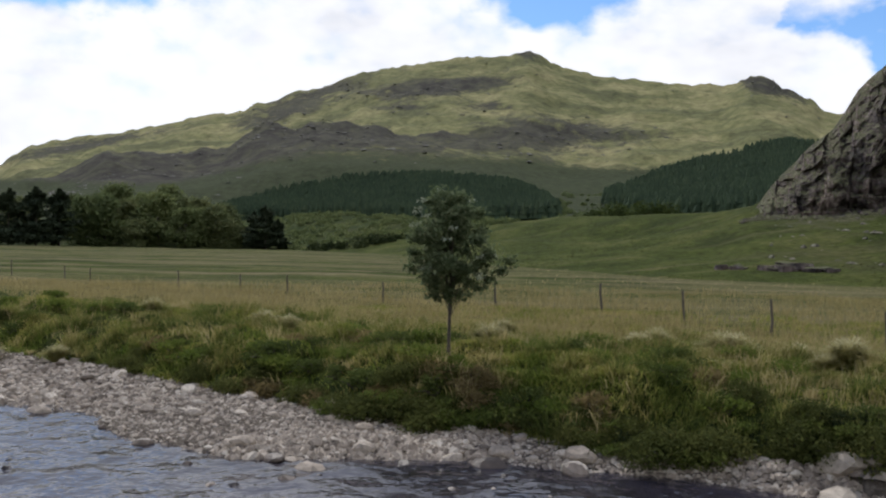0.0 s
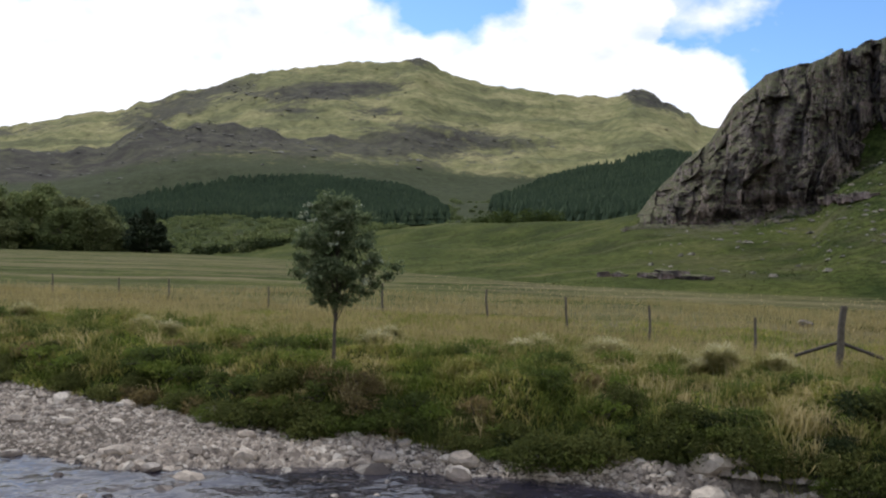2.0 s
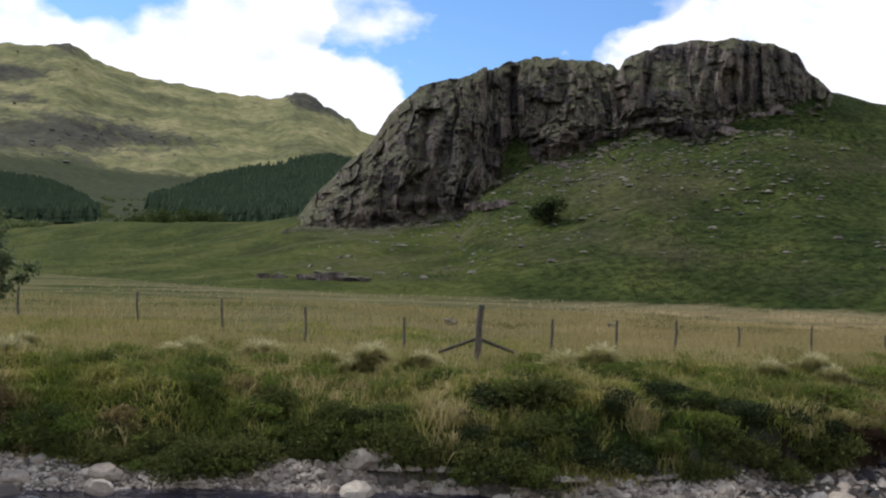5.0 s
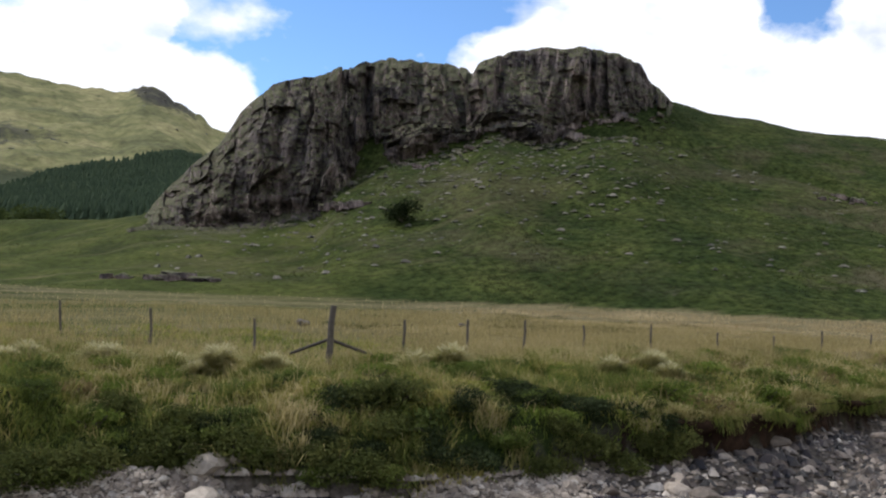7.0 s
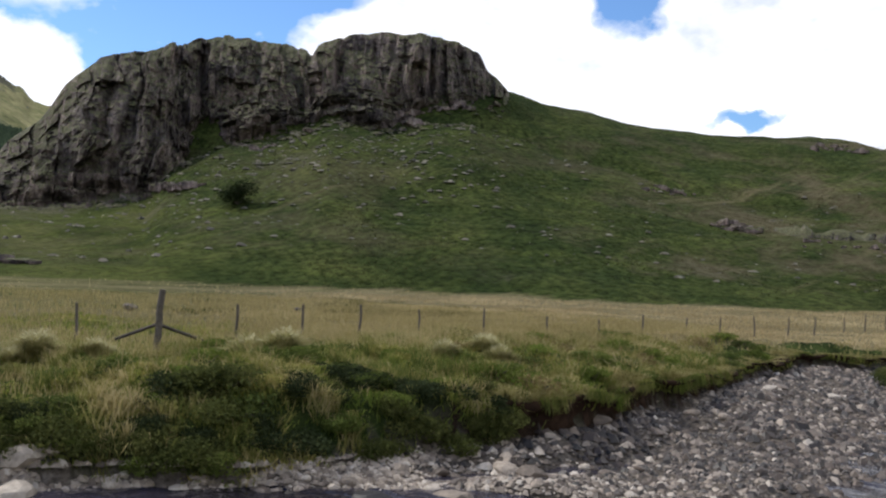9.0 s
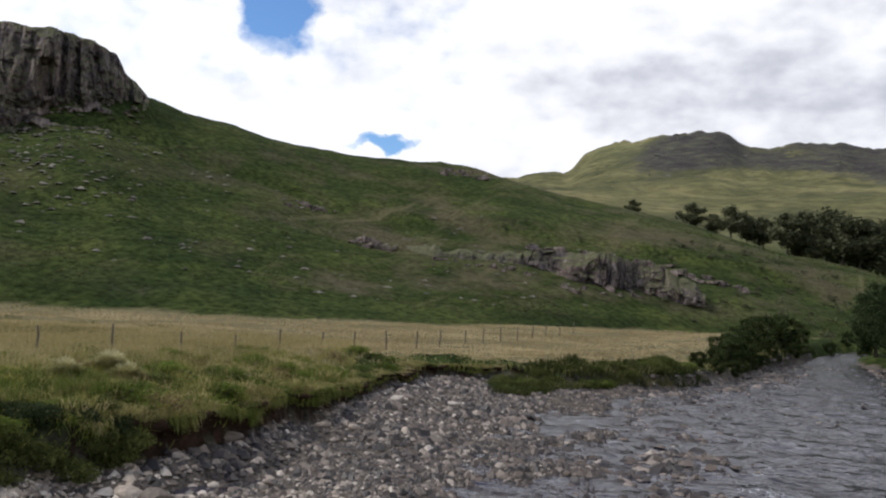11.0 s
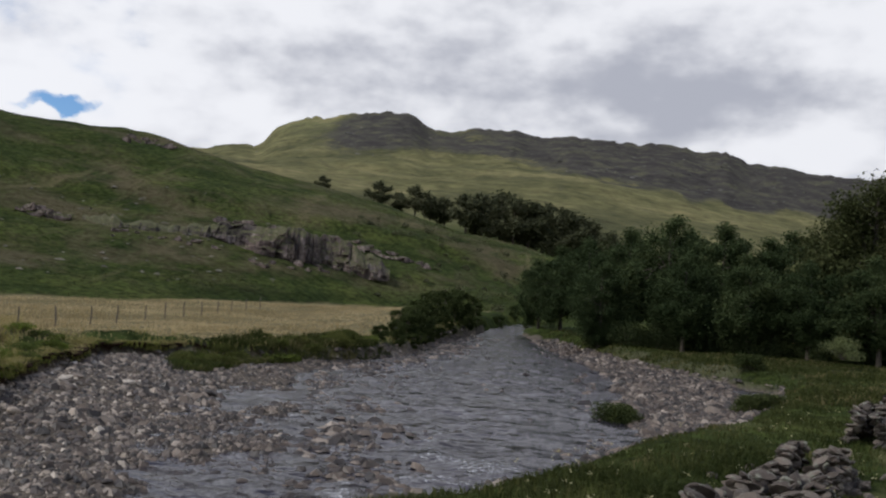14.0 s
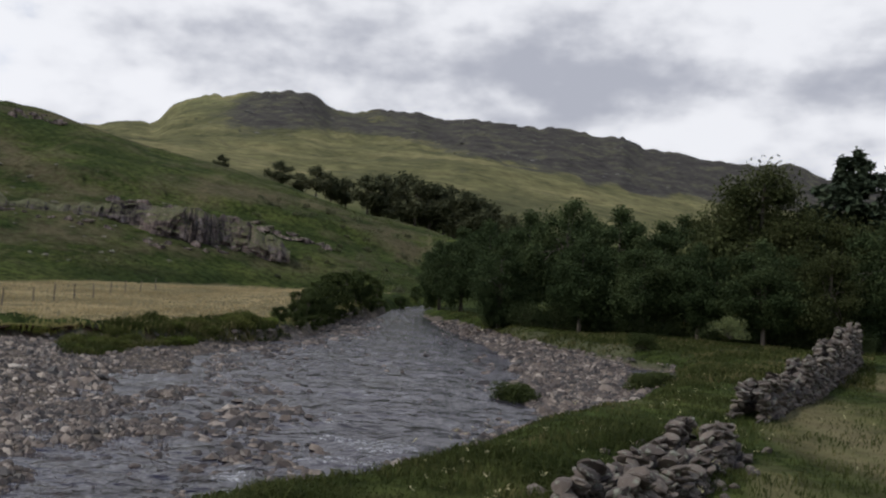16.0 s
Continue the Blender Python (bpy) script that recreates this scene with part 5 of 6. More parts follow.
HERB = [tagged(bush("meadow_herb", 0.75, 0.34, 900, 0.035, 75 + k, leaf_material("herb_leaves", st, patch=1.5, trans=0.4), lb, "herb"), group="herb clumps in the meadow") for k, (st, lb) in enumerate((
    ([(0, (0.065, 0.095, 0.018)), (0.6, (0.13, 0.17, 0.035)), (1, (0.24, 0.26, 0.065))], "bright green leafy herb clump in the meadow"),
    ([(0, (0.10, 0.082, 0.036)), (0.6, (0.20, 0.155, 0.07)), (1, (0.33, 0.26, 0.13))], "browning dock clump gone to seed in the meadow"),
    ([(0, (0.045, 0.068, 0.018)), (0.6, (0.09, 0.115, 0.032)), (1, (0.16, 0.175, 0.055))], "dark green rush clump in the meadow")))]
place(HERB[0], 2.0, 19.4, 0), place(HERB[1], -1.6, 21.0, 0), place(HERB[2], 4.4, 18.0, 0)
for k in range(250):
    x = RNG.uniform(-13, 30)
    y = float(FAR_FOOT(x)) + 0.4 + 7.5 * RNG.rand() ** 1.2
    again(HERB[int(RNG.choice([0, 1, 2], p=[0.50, 0.14, 0.36]))], x, y, RNG.uniform(0, 360), RNG.uniform(0.5, 1.25), -0.06)

for k in range(22):
    x = RNG.uniform(-4.0, 3.0)
    again(HERB[1 if k % 3 else 2], x, float(FAR_FOOT(x)) + RNG.uniform(0.0, 1.3), RNG.uniform(0, 360), RNG.uniform(0.6, 1.2), -0.05, "brown withered stems on the steep river bank" if k % 3 else "")

# pale seeding tussocks
rng = np.random.RandomState(81)
n = 340
a, q = rng.rand(n) * 6.28, rng.rand(n) ** 0.6
tus_h = 0.72 * (1 - 0.45 * q ** 2) * (0.8 + 0.3 * rng.rand(n))
tv = np.zeros((n, 6, 3))
for i, (k, hh, out) in enumerate(((0, 0, 0.10), (0.5, 0.75, 0.28), (1, 0.86, 0.62))):
    cx, cy = np.cos(a) * out * q, np.sin(a) * out * q
    tv[:, 2 * i] = np.stack([cx - np.sin(a) * 0.011, cy + np.cos(a) * 0.011, tus_h * hh], 1)
    tv[:, 2 * i + 1] = np.stack([cx + np.sin(a) * 0.011, cy - np.cos(a) * 0.011, tus_h * hh], 1)
o = np.arange(n)[:, None] * 6
tf = np.concatenate([o + np.array([[0, 1, 3, 2]]), o + np.array([[2, 3, 5, 4]])])
tv = tv * np.array([1.25, 1.25, 0.8])
tuss = tagged(new("grass_tussock"), "pale seeding tussock of drooping grass in the meadow", "tussock", "pale tussocks in the meadow")
part("tuft", mesh_np("tuft", tv.reshape(-1, 3), tf), TUSSOCK, tuss)
tv2 = tv * np.array([1.0, 1.0, 1.16])
tv2[:, 2:, 2] += 0.05 * (1 - q)[:, None]
tv2[:, 4:, :2] *= 0.8
keep = np.where((q > 0.2) & (q < 0.85) & (np.sin(a) * q < 0.55))[0][::2]
part("seed_plume", mesh_np("seed_plume", tv2[keep][:, 2:].reshape(-1, 3) + np.array([0, 0, 0.03]), np.arange(len(keep))[:, None] * 4 + np.array([[0, 1, 3, 2]])), PALE_BLADE, tuss, "pale drooping seed heads")
place(tuss, 1.2, 23.4, 0)
SPOTS = [(-9.6, 24.0), (-8.4, 28.0), (-4.8, 26.0), (6.5, 21.4), (4.3, 21.0), (7.3, 18.3), (1.6, 24.6), (4.2, 20.7), (6.6, 21.6), (7.9, 18.6), (8.7, 17.5), (12.2, 16.5), (16.5, 14.8), (8.0, 19.2), (9.3, 18.7), (11.5, 16.8), (17.5, 15.5)]
for x, y in SPOTS + [(x + RNG.uniform(-2.5, 2.5), y + RNG.uniform(-1.5, 1.5)) for x, y in SPOTS[::2]]:
    again(tuss, x, y, RNG.uniform(0, 360), RNG.uniform(0.6, 1.0))


# ---- grass ----
def scatter(n, a0, a1, r0, r1, seed, power=1.0):
    rg = np.random.RandomState(seed)
    A = rg.uniform(a0, a1, n)
    r = np.exp(rg.uniform(math.log(r0), math.log(r1), n)) if power == 0 else (rg.uniform(r0 ** power, r1 ** power, n)) ** (1 / power)
    return A, r, r * np.sin(np.radians(A)), r * np.cos(np.radians(A)), rg


def grass_stuff(name, label, material, A, r, x, y, rg, mask, h, w, droop=0.35):
    x, y, h = x[mask], y[mask], h[mask]
    z = gz(x, y)
    ob = part(name, blades_mesh(name, x, y, z, h, (w * (0.7 + 0.6 * rg.rand(len(x)))), rg, droop), material)
    return tagged(ob, label, "grass", kind="stuff")


def clump(x, y, s):
    return np.clip(0.5 + 0.7 * vn(x * s, y * s) + 0.3 * vn(x * s * 2.7, y * s * 2.7), 0, 1)


A, r, x, y, rg = scatter(420000, -28, 62, 11.5, 34, 101, 1.2)
over = y - bank_foot(x, y)
c1 = clump(x, y, 0.9)
lip = np.where(x > 13, 0.16, np.where(x > 11.5, 0.1, -0.12))
grass_stuff("meadow_grass", "long green tussocky meadow grass on the river bank", GREEN_BLADE, A, r, x, y, rg,
            (over > lip) & (rg.rand(len(x)) < (0.35 + 0.65 * c1) * (1 - 0.72 * sm(x, 14, 20))) & (rg.rand(len(x)) < 1.15 - 0.9 * sm(over, 8 - 3 * sm(x, 13, 20), 14 - 4 * sm(x, 13, 20))), 0.06 + 0.19 * c1 * (0.5 + 0.6 * rg.rand(len(x))), 0.027, 1.7)
A, r, x, y, rg = scatter(2600, -28, 62, 12, 32, 111, 1.0)
over = y - bank_foot(x, y)
ok = (over > np.where(x > 13, 0.22, 0.0)) & (over < 9.5)
tuft_n = 46
tx0, ty0 = np.repeat(x[ok], tuft_n), np.repeat(y[ok], tuft_n)
ts = np.repeat(0.5 + 0.8 * rg.rand(ok.sum()) ** 1.5, tuft_n)
ta, tq = rg.rand(len(tx0)) * 6.28, rg.rand(len(tx0)) ** 0.7
tx1, ty1 = tx0 + np.cos(ta) * tq * 0.26 * ts, ty0 + np.sin(ta) * tq * 0.26 * ts
tagged(part("meadow_tufts", blades_mesh("meadow_tufts", tx1, ty1, gz(tx1, ty1), (0.18 + 0.30 * (1 - tq ** 2)) * ts * (0.8 + 0.4 * rg.rand(len(tx0))), 0.022 + 0 * tx0, rg, 1.1), MEADOW_TUFT), "tufts of mixed green and straw grass in the meadow", "grass", kind="stuff")
A, r, x, y, rg = scatter(190000, -28, 62, 12, 54, 102, 1.0)
over = y - bank_foot(x, y)
c2 = clump(x + 40, y, 0.5)
grass_stuff("dry_meadow_grass", "tall straw-coloured dry grass across the meadow", STRAW_BLADE, A, r, x, y, rg,
            (over > 0.8) & (rg.rand(len(x)) < 0.06 + 0.22 * c2 + 0.3 * sm(x, 14, 20) + 0.7 * sm(over, 7.0 - 5.0 * sm(x, 13, 20), 11.5 - 6.8 * sm(x, 13, 20)) * (1 - 0.85 * sm(y - FENCE_Y(x), -0.5, 1.5) * (1 - sm(A, 26, 40)))), 0.16 + 0.28 * rg.rand(len(x)) * (0.4 + c2) + 0.22 * sm(over, 4, 6.5) * (1 - sm(over, 9, 12)), 0.015, 0.6)
A, r, x, y, rg = scatter(230000, 5, 86, 24, 112, 103, 0.8)
over = y - bank_foot(x, y)
grass_stuff("hay_field_grass", "pale uncut hay grass over the fenced field", HAY_BLADE, A, r, x, y, rg,
            (over > 3.0 - 2.2 * sm(x, 13, 20)) & (r < FOOT_R(A) - 1.5) & (rg.rand(len(x)) < sm(over, 5 - 4.4 * sm(x, 13, 20), 9 - 6.4 * sm(x, 13, 20)) * (0.03 + 0.97 * sm(A, 26, 50)) * (1 - 0.8 * (clump(x * 0.09 + 3, y * 0.55, 1.0) > 0.58) * sm(over, 10, 16) * (1 - sm(A, 50, 62)))), (0.08 + 0.15 * rg.rand(len(x))) * (0.6 + 0.9 * clump(x * 0.35, y, 0.5)), 0.03, 1.3)
A, r, x, y, rg = scatter(130000, 0, 97, 72, 186, 105, 1.0)
c4 = clump(x, y, 0.10)
grass_stuff("hillside_grass", "rough green hillside grass and bracken", HILL_BLADE, A, r, x, y, rg, (r > FOOT_R(A) - 1) & (r < RIDGE_R(A) - 3) & (rg.rand(len(x)) < 0.25 + 0.75 * sm(A, 22, 34)) & (rg.rand(len(x)) < 0.2 + 0.8 * c4), 0.06 + 0.14 * rg.rand(len(x)) * c4, 0.09, 1.6)
A, r, x, y, rg = scatter(110000, 36, 92, 19, 75, 106, 0.8)
over = y - bank_foot(x, y)
c5 = clump(x, y, 0.8)
grass_stuff("bank_edge_grass", "green grass hanging over the eroded river bank", TUFT_BLADE, A, r, x, y, rg, (over > np.where(x < 38, 0.45, 0.1)) & (over < 3.0) & (rg.rand(len(x)) < (0.2 + 0.6 * c5) * (1 - 0.85 * sm(over, 0.8, 2.2))), 0.12 + 0.26 * c5 * rg.rand(len(x)), 0.03, 1.0)
rg = np.random.RandomState(109)
bi = rg.randint(0, len(BX), 16000)
bo = rg.uniform(-0.75, 0.0, len(bi))
x, y = BX[bi] + BNX[bi] * (bo - b_in[bi]) + rg.uniform(-0.06, 0.06, len(bi)), BY[bi] + BNY[bi] * (bo - b_in[bi])
ok = rg.rand(len(bi)) < b_fade[bi] * (0.35 + 0.65 * clump(x, y, 1.1))
turf = blades_mesh("overhanging_turf", x[ok], y[ok], BTOP[bi][ok] - 0.03, ((0.14 + 0.34 * rg.rand(len(bi)) * clump(x, y, 0.8)) * (1 - 0.4 * sm(x, 22, 28)))[ok], 0.02 + 0 * x[ok], rg, 1.6)
tagged(part("overhanging_turf", turf, TUFT_BLADE), "tufted grass hanging over the eroded bank", "grass", kind="stuff")
for name, blade, n, seed in (("turf_fringe", GREEN_BLADE, 15000, 110), ("straw_fringe", MEADOW_TUFT, 17000, 112)):
    rg = np.random.RandomState(seed)
    bi = rg.randint(0, len(BX), n)
    near = 1 - sm(BX[bi], 21, 26)
    bi = bi[rg.rand(n) < b_fade[bi] * sm(clump(BX[bi] * 1.6 + seed, BY[bi], 1.3), 0.22, 0.72) * (0.45 + 0.55 * near)]
    near = 1 - sm(BX[bi], 21, 26)
    drop = (0.16 + 0.16 * vn(BX[bi] * 1.3, BX[bi] * 0)) * rg.rand(len(bi)) - 0.04
    bo = rg.uniform(-0.12, 0.12, len(bi)) - b_in[bi]
    turf = hanging_mesh(name, BX[bi] + BNX[bi] * bo, BY[bi] + BNY[bi] * bo, BTOP[bi] - 0.02 - drop, BNX[bi], BNY[bi], (0.08 + 0.36 * rg.rand(len(bi)) ** 1.6 * clump(BX[bi] * 2, BY[bi], 1.2)) * (0.6 + 0.4 * near), 0.018, rg)
    tagged(part(name, turf, blade), "long green grass hanging down the soil bank" if blade is GREEN_BLADE else "withered grass hanging down the soil bank", "grass", kind="stuff")
# green rushes in drifts across the hay field
A, r, x, y, rg = scatter(34000, 27, 60, 34, 62, 113, 1.0)
drift = clump(x * 0.16 + 7, y * 0.42, 1.0)
grass_stuff("field_rushes", "low drifts of green rushes across the hay field", LUSH_BLADE, A, r, x, y, rg, (y - FENCE_Y(x) > 1.0) & (r < FOOT_R(A) - 4) & (drift + 0.10 * rg.rand(len(x)) > 0.77 + 0.5 * sm(A, 44, 56) + 0.35 * (1 - sm(A, 28, 36))), 0.12 + 0.16 * rg.rand(len(x)), 0.03, 0.9)
A, r, x, y, rg = scatter(60000, 66, 84, 31, 48, 108, 1.0)
spit = np.interp(x, [30.7, 36.6, 43.8, 46], [10.7, 9.5, 6.6, 6.1])
grass_stuff("spit_grass", "green grass on the low spit beside the stream", LUSH_BLADE, A, r, x, y, rg, (x > 30.5) & (x < 46) & (y > spit - 0.3) & (y < spit + 2.2 * sm(x, 29.5, 34)), 0.10 + 0.3 * rg.rand(len(x)), 0.035, 1.0)
A, r, x, y, rg = scatter(190000, 78, 124, 9.5, 60, 107, 0.7)
under = NEAR_BANK(x) - y
c6 = clump(x, y, 0.7)
near_mask = (under > 0.3) & (rg.rand(len(x)) > 0.75 * sm(A, 107, 111) * sm(under, 1.5, 4)) & (rg.rand(len(x)) < 0.3 + 0.7 * c6)
grass_stuff("near_bank_grass", "lush green grass on the near river bank", LUSH_BLADE, A, r, x, y, rg, near_mask, (0.06 + 0.26 * c6 * (0.4 + rg.rand(len(x)))) * (0.3 + 0.7 * sm(under, 0.3, 2.4)) * (1 - 0.45 * sm(A, 105, 110)), 0.022, 1.3)
rg2 = np.random.RandomState(110)
A2, r2 = rg2.uniform(86, 116, 60000), rg2.uniform(32, 74, 60000)
x2, y2 = r2 * np.sin(np.radians(A2)), r2 * np.cos(np.radians(A2))
c7 = clump(x2, y2, 0.4)
grass_stuff("far_bank_grass", "rank green grass between the gravel bar and the trees", LUSH_BLADE, A2, r2, x2, y2, rg2, (NEAR_BANK(x2) - y2 > 0.15) & (rg2.rand(60000) < 0.4 + 0.6 * c7), 0.12 + 0.30 * c7 * rg2.rand(60000), 0.05, 1.3)
fl = np.where(near_mask & (A > 90) & (r < 26))[0][::120]
fc = np.stack([x[fl], y[fl], gz(x[fl], y[fl]) + 0.38], 1)
fc = (fc[:, None, :] + rg.randn(len(fc), 5, 3) * 0.025).reshape(-1, 3)
tagged(part("meadow_flowers", mesh_np("meadow_flowers", *leaves_arrays(fc, 0.022, rg, 2.0)), PALE_BLADE), "small white meadow flowers among the grass", "flowers", kind="stuff")

# ---- scrub and plantations ----
def conifers_stuff(name, label, A, r, rg, h0, h1):
    n = len(A)
    x, y = r * np.sin(np.radians(A)), r * np.cos(np.radians(A))
    z, h = gz(x, y), rg.uniform(h0, h1, n)
    v, f = [], []
    sides = 7
    th = np.arange(sides) * 2 * np.pi / sides
    base = np.arange(n)[:, None]
    for lev, (zb, zt, wd) in enumerate(((0.05, 0.6, 0.28), (0.34, 0.82, 0.21), (0.6, 1.0, 0.14))):
        rim = wd * h[:, None] * (0.7 + 0.6 * rg.rand(n, sides))
        ring = np.stack([x[:, None] + rim * np.cos(th), y[:, None] + rim * np.sin(th), z[:, None] + h[:, None] * (zb + 0.08 * rg.rand(n, sides))], 2)
        tip = np.stack([x + rg.randn(n) * 0.1, y + rg.randn(n) * 0.1, z + h * zt], 1)[:, None, :]
        blk = np.concatenate([ring, tip], 1)
        off = lev * n * (sides + 1)
        v.append(blk.reshape(-1, 3))
        for j in range(sides):
            f.append(np.concatenate([off + base * (sides + 1) + j, off + base * (sides + 1) + (j + 1) % sides, off + base * (sides + 1) + sides], 1))
    return tagged(part(name, mesh_np(name, np.concatenate(v), np.concatenate(f)), PLANTATION), label, "plantation", kind="stuff")


def in_el(A, r, lo, hi):
    z = land(A, r)
    e = np.degrees(np.arctan2(z - EYE, r))
    return (e > lo(A)) & (e < hi(A))


A, r, x, y, rg = scatter(30000, -15, 7.2, 380, 720, 201, 1.5)
ok = in_el(A, r, curve([(-15, 0.5), (-9.6, 1.0), (7, 1.2)]), curve([(-15, 0.8), (-13.9, 0.9), (-10.3, 2.5), (-5.7, 3.4), (-2.3, 3.7), (0.4, 3.65), (3.9, 3.4), (5.9, 2.6), (7.2, 1.3)]))
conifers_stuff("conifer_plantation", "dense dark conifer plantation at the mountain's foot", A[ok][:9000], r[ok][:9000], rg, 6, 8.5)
A, r, x, y, rg = scatter(44000, 9.5, 25, 300, 900, 202, 1.5)
ok = in_el(A, r, curve([(9.5, 2.2), (12.9, 1.4), (25, 1.4)]), curve([(9.5, 2.4), (10.3, 2.9), (12.2, 3.8), (15.0, 4.8), (18.9, 5.7), (21.5, 6.15), (25, 6.6)]))
conifers_stuff("conifer_plantation", "dark conifer plantation beside the crag", A[ok][:11000], r[ok][:11000], rg, 6.5, 9)


def scrub_stuff(name, label, material, A, r, rg, size, per, leaf):
    x, y = r * np.sin(np.radians(A)), r * np.cos(np.radians(A))
    z = gz(x, y)
    s = size * (0.5 + rg.rand(len(x)))
    g = rg.randn(len(x), per, 3)
    g /= np.linalg.norm(g, axis=2, keepdims=True)
    g *= rg.rand(len(x), per, 1) ** 0.4 * s[:, None, None]
    g[:, :, 2] = np.abs(g[:, :, 2]) * 0.9
    pts = (np.stack([x, y, z], 1)[:, None] + g).reshape(-1, 3)
    return tagged(part(name, mesh_np(name, *leaves_arrays(pts, leaf, rg)), material), label, "scrub", kind="stuff")


A, r, x, y, rg = scatter(420, -10, 5, 196, 320, 203, 1.0)
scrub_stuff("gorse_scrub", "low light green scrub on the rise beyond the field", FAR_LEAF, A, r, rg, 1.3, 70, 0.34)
A, r, x, y, rg = scatter(60, -8, -0.5, 192, 200, 204, 1.0)
scrub_stuff("field_hedge", "dark bushes along the field's end", WOOD_LEAF, A, r, rg, 1.2, 80, 0.3)
A, r, x, y, rg = scatter(520, -28, 22, 350, 620, 205, 1.0)
ok = in_el(A, r, curve([(-30, 0.5), (22, 0.8)]), curve([(-30, 3.2), (-14, 4.2), (0, 5.6), (10, 5.0), (22, 5.5)]))
scrub_stuff("slope_scrub", "scattered birch and bracken scrub on the lower slopes", FAR_LEAF, A[ok], r[ok], rg, 2.4, 70, 0.6)
A, r, x, y, rg = scatter(70, 6.5, 19, 215, 300, 206, 1.0)
scrub_stuff("slope_scrub", "light green bushes before the plantation", WILLOW_LEAF, A, r, rg, 2.2, 90, 0.45)
A, r, x, y, rg = scatter(18, 8.8, 13.4, 205, 222, 209, 1.0)
r = RIDGE_R(A) + 1 + 5 * rg.rand(len(A))
scrub_stuff("slope_scrub", "rounded bright green bushes at the plantation corner", WILLOW_LEAF, A, r, rg, 2.4, 170, 0.36)
A, r, x, y, rg = scatter(110, 80, 97, 100, 150, 207, 1.0)
scrub_stuff("hill_scrub", "low bracken on the lower hillside", HILLWOOD, A, r, rg, 0.8, 60, 0.16)
# ---- stones ----
def stone_mesh(name, seed, flat=0.6, n_sub=2, rough=0.22):
    """A worn stone: a ball cut by random planes."""
    rg = np.random.RandomState(seed)
    bm = bmesh.new()
    bmesh.ops.create_icosphere(bm, subdivisions=n_sub, radius=0.5)
    planes = rg.randn(9, 3)
    planes /= np.linalg.norm(planes, axis=1, keepdims=True)
    lim = 0.5 * rg.uniform(0.62, 0.95, 9)
    for v in bm.verts:
        p = np.array(v.co)
        for q, l in zip(planes, lim):
            d = p @ q
            if d > l:
                p = p - q * (d - l) * 0.9
        p = p * (1 + rough * 0.3 * rg.randn() * 0.3)
        v.co = (p[0] * 1.15, p[1] * 0.9, p[2] * flat)
    me = bpy.data.meshes.new(name)
    bm.to_mesh(me)
    bm.free()
    return me


def pebbles_stuff(name, label, x, y, size, rg, material, flat=0.55, level=None):
    """Many small stones joined: each a rough eight-sided lump."""
    n = len(x)
    base = np.array([(1, 0, 0), (0.5, 0.8, 0.1), (-0.5, 0.8, -0.05), (-1, 0, 0), (-0.5, -0.8, 0.1), (0.5, -0.8, 0), (0.35, 0.2, 0.85), (-0.4, -0.15, 0.8)])
    faces = np.array([(0, 1, 6), (1, 2, 6), (2, 7, 6), (2, 3, 7), (3, 4, 7), (4, 5, 7), (5, 6, 7), (5, 0, 6)])
    th = rg.rand(n) * 2 * np.pi
    b = base[None] * (0.75 + 0.5 * rg.rand(n, 8, 1)) * size[:, None, None] * 0.5
    b = b * np.stack([np.ones(n), 0.65 + 0.35 * rg.rand(n), flat + 0.3 * rg.rand(n)], 1)[:, None, :]
    c, s = np.cos(th)[:, None], np.sin(th)[:, None]
    v = np.stack([b[:, :, 0] * c - b[:, :, 1] * s + x[:, None], b[:, :, 0] * s + b[:, :, 1] * c + y[:, None], b[:, :, 2] + (gz(x, y) if level is None else np.full(n, level))[:, None] - size[:, None] * 0.02], 2)
    f = (np.arange(n)[:, None, None] * 8 + faces[None]).reshape(-1, 3)
    return tagged(part(name, mesh_np(name, v.reshape(-1, 3), f), material), label, "gravel", kind="stuff")


STONES = [stone_mesh("stone", 300 + k, 0.5 + 0.05 * (k % 4)) for k in range(7)]
A, r, x, y, rg = scatter(230000, -30, 110, 10.5, 70, 301, 0.7)
A2, r2, x2, y2, rg2 = scatter(42000, -28, 42, 12.5, 34, 302, 1.0)
A, r, x, y = (np.concatenate(q) for q in ((A, A2), (r, r2), (x, x2), (y, y2)))
rg3 = np.random.RandomState(306)
x3 = rg3.uniform(-3, 12, 9000)
y3 = FAR_WATER(x3) - 0.3 + (FAR_FOOT(x3) - FAR_WATER(x3) + 0.45) * rg3.rand(9000)
x, y = np.concatenate([x, x3]), np.concatenate([y, y3])
A, r = np.degrees(np.arctan2(x, y)), np.hypot(x, y)
in_far = (y > FAR_WATER(x) - 0.5) & (y < bank_foot(x, y) + 0.08)
sz = (0.045 + 0.14 * rg.rand(len(x)) ** 3 + 0.0018 * r) * (0.65 + 0.75 * clump(x, y, 0.35)) * (1 + 0.75 * sm(x, 9, 16) * rg.rand(len(x)))
dry_side = in_far & ((x < 14) | (y > FAR_WATER(x) + 2.5))
m1 = dry_side & (rg.rand(len(x)) < 1 - 0.88 * sm(x, 10, 16))
gravel = pebbles_stuff("gravel_bar", "pale grey river pebbles along the far bank", x[m1], y[m1], sz[m1], rg, PEBBLE)
m2 = in_far & ~m1 & (x > 8)
pebbles_stuff("wet_gravel_bar", "dark wet river stones beside the stream", x[m2], y[m2], sz[m2] * 1.1, rg, WET_PEBBLE)
m3 = (y < NEAR_WATER(x) + 0.4) & (y > NEAR_BANK(x) - 0.2) & (x > 14)
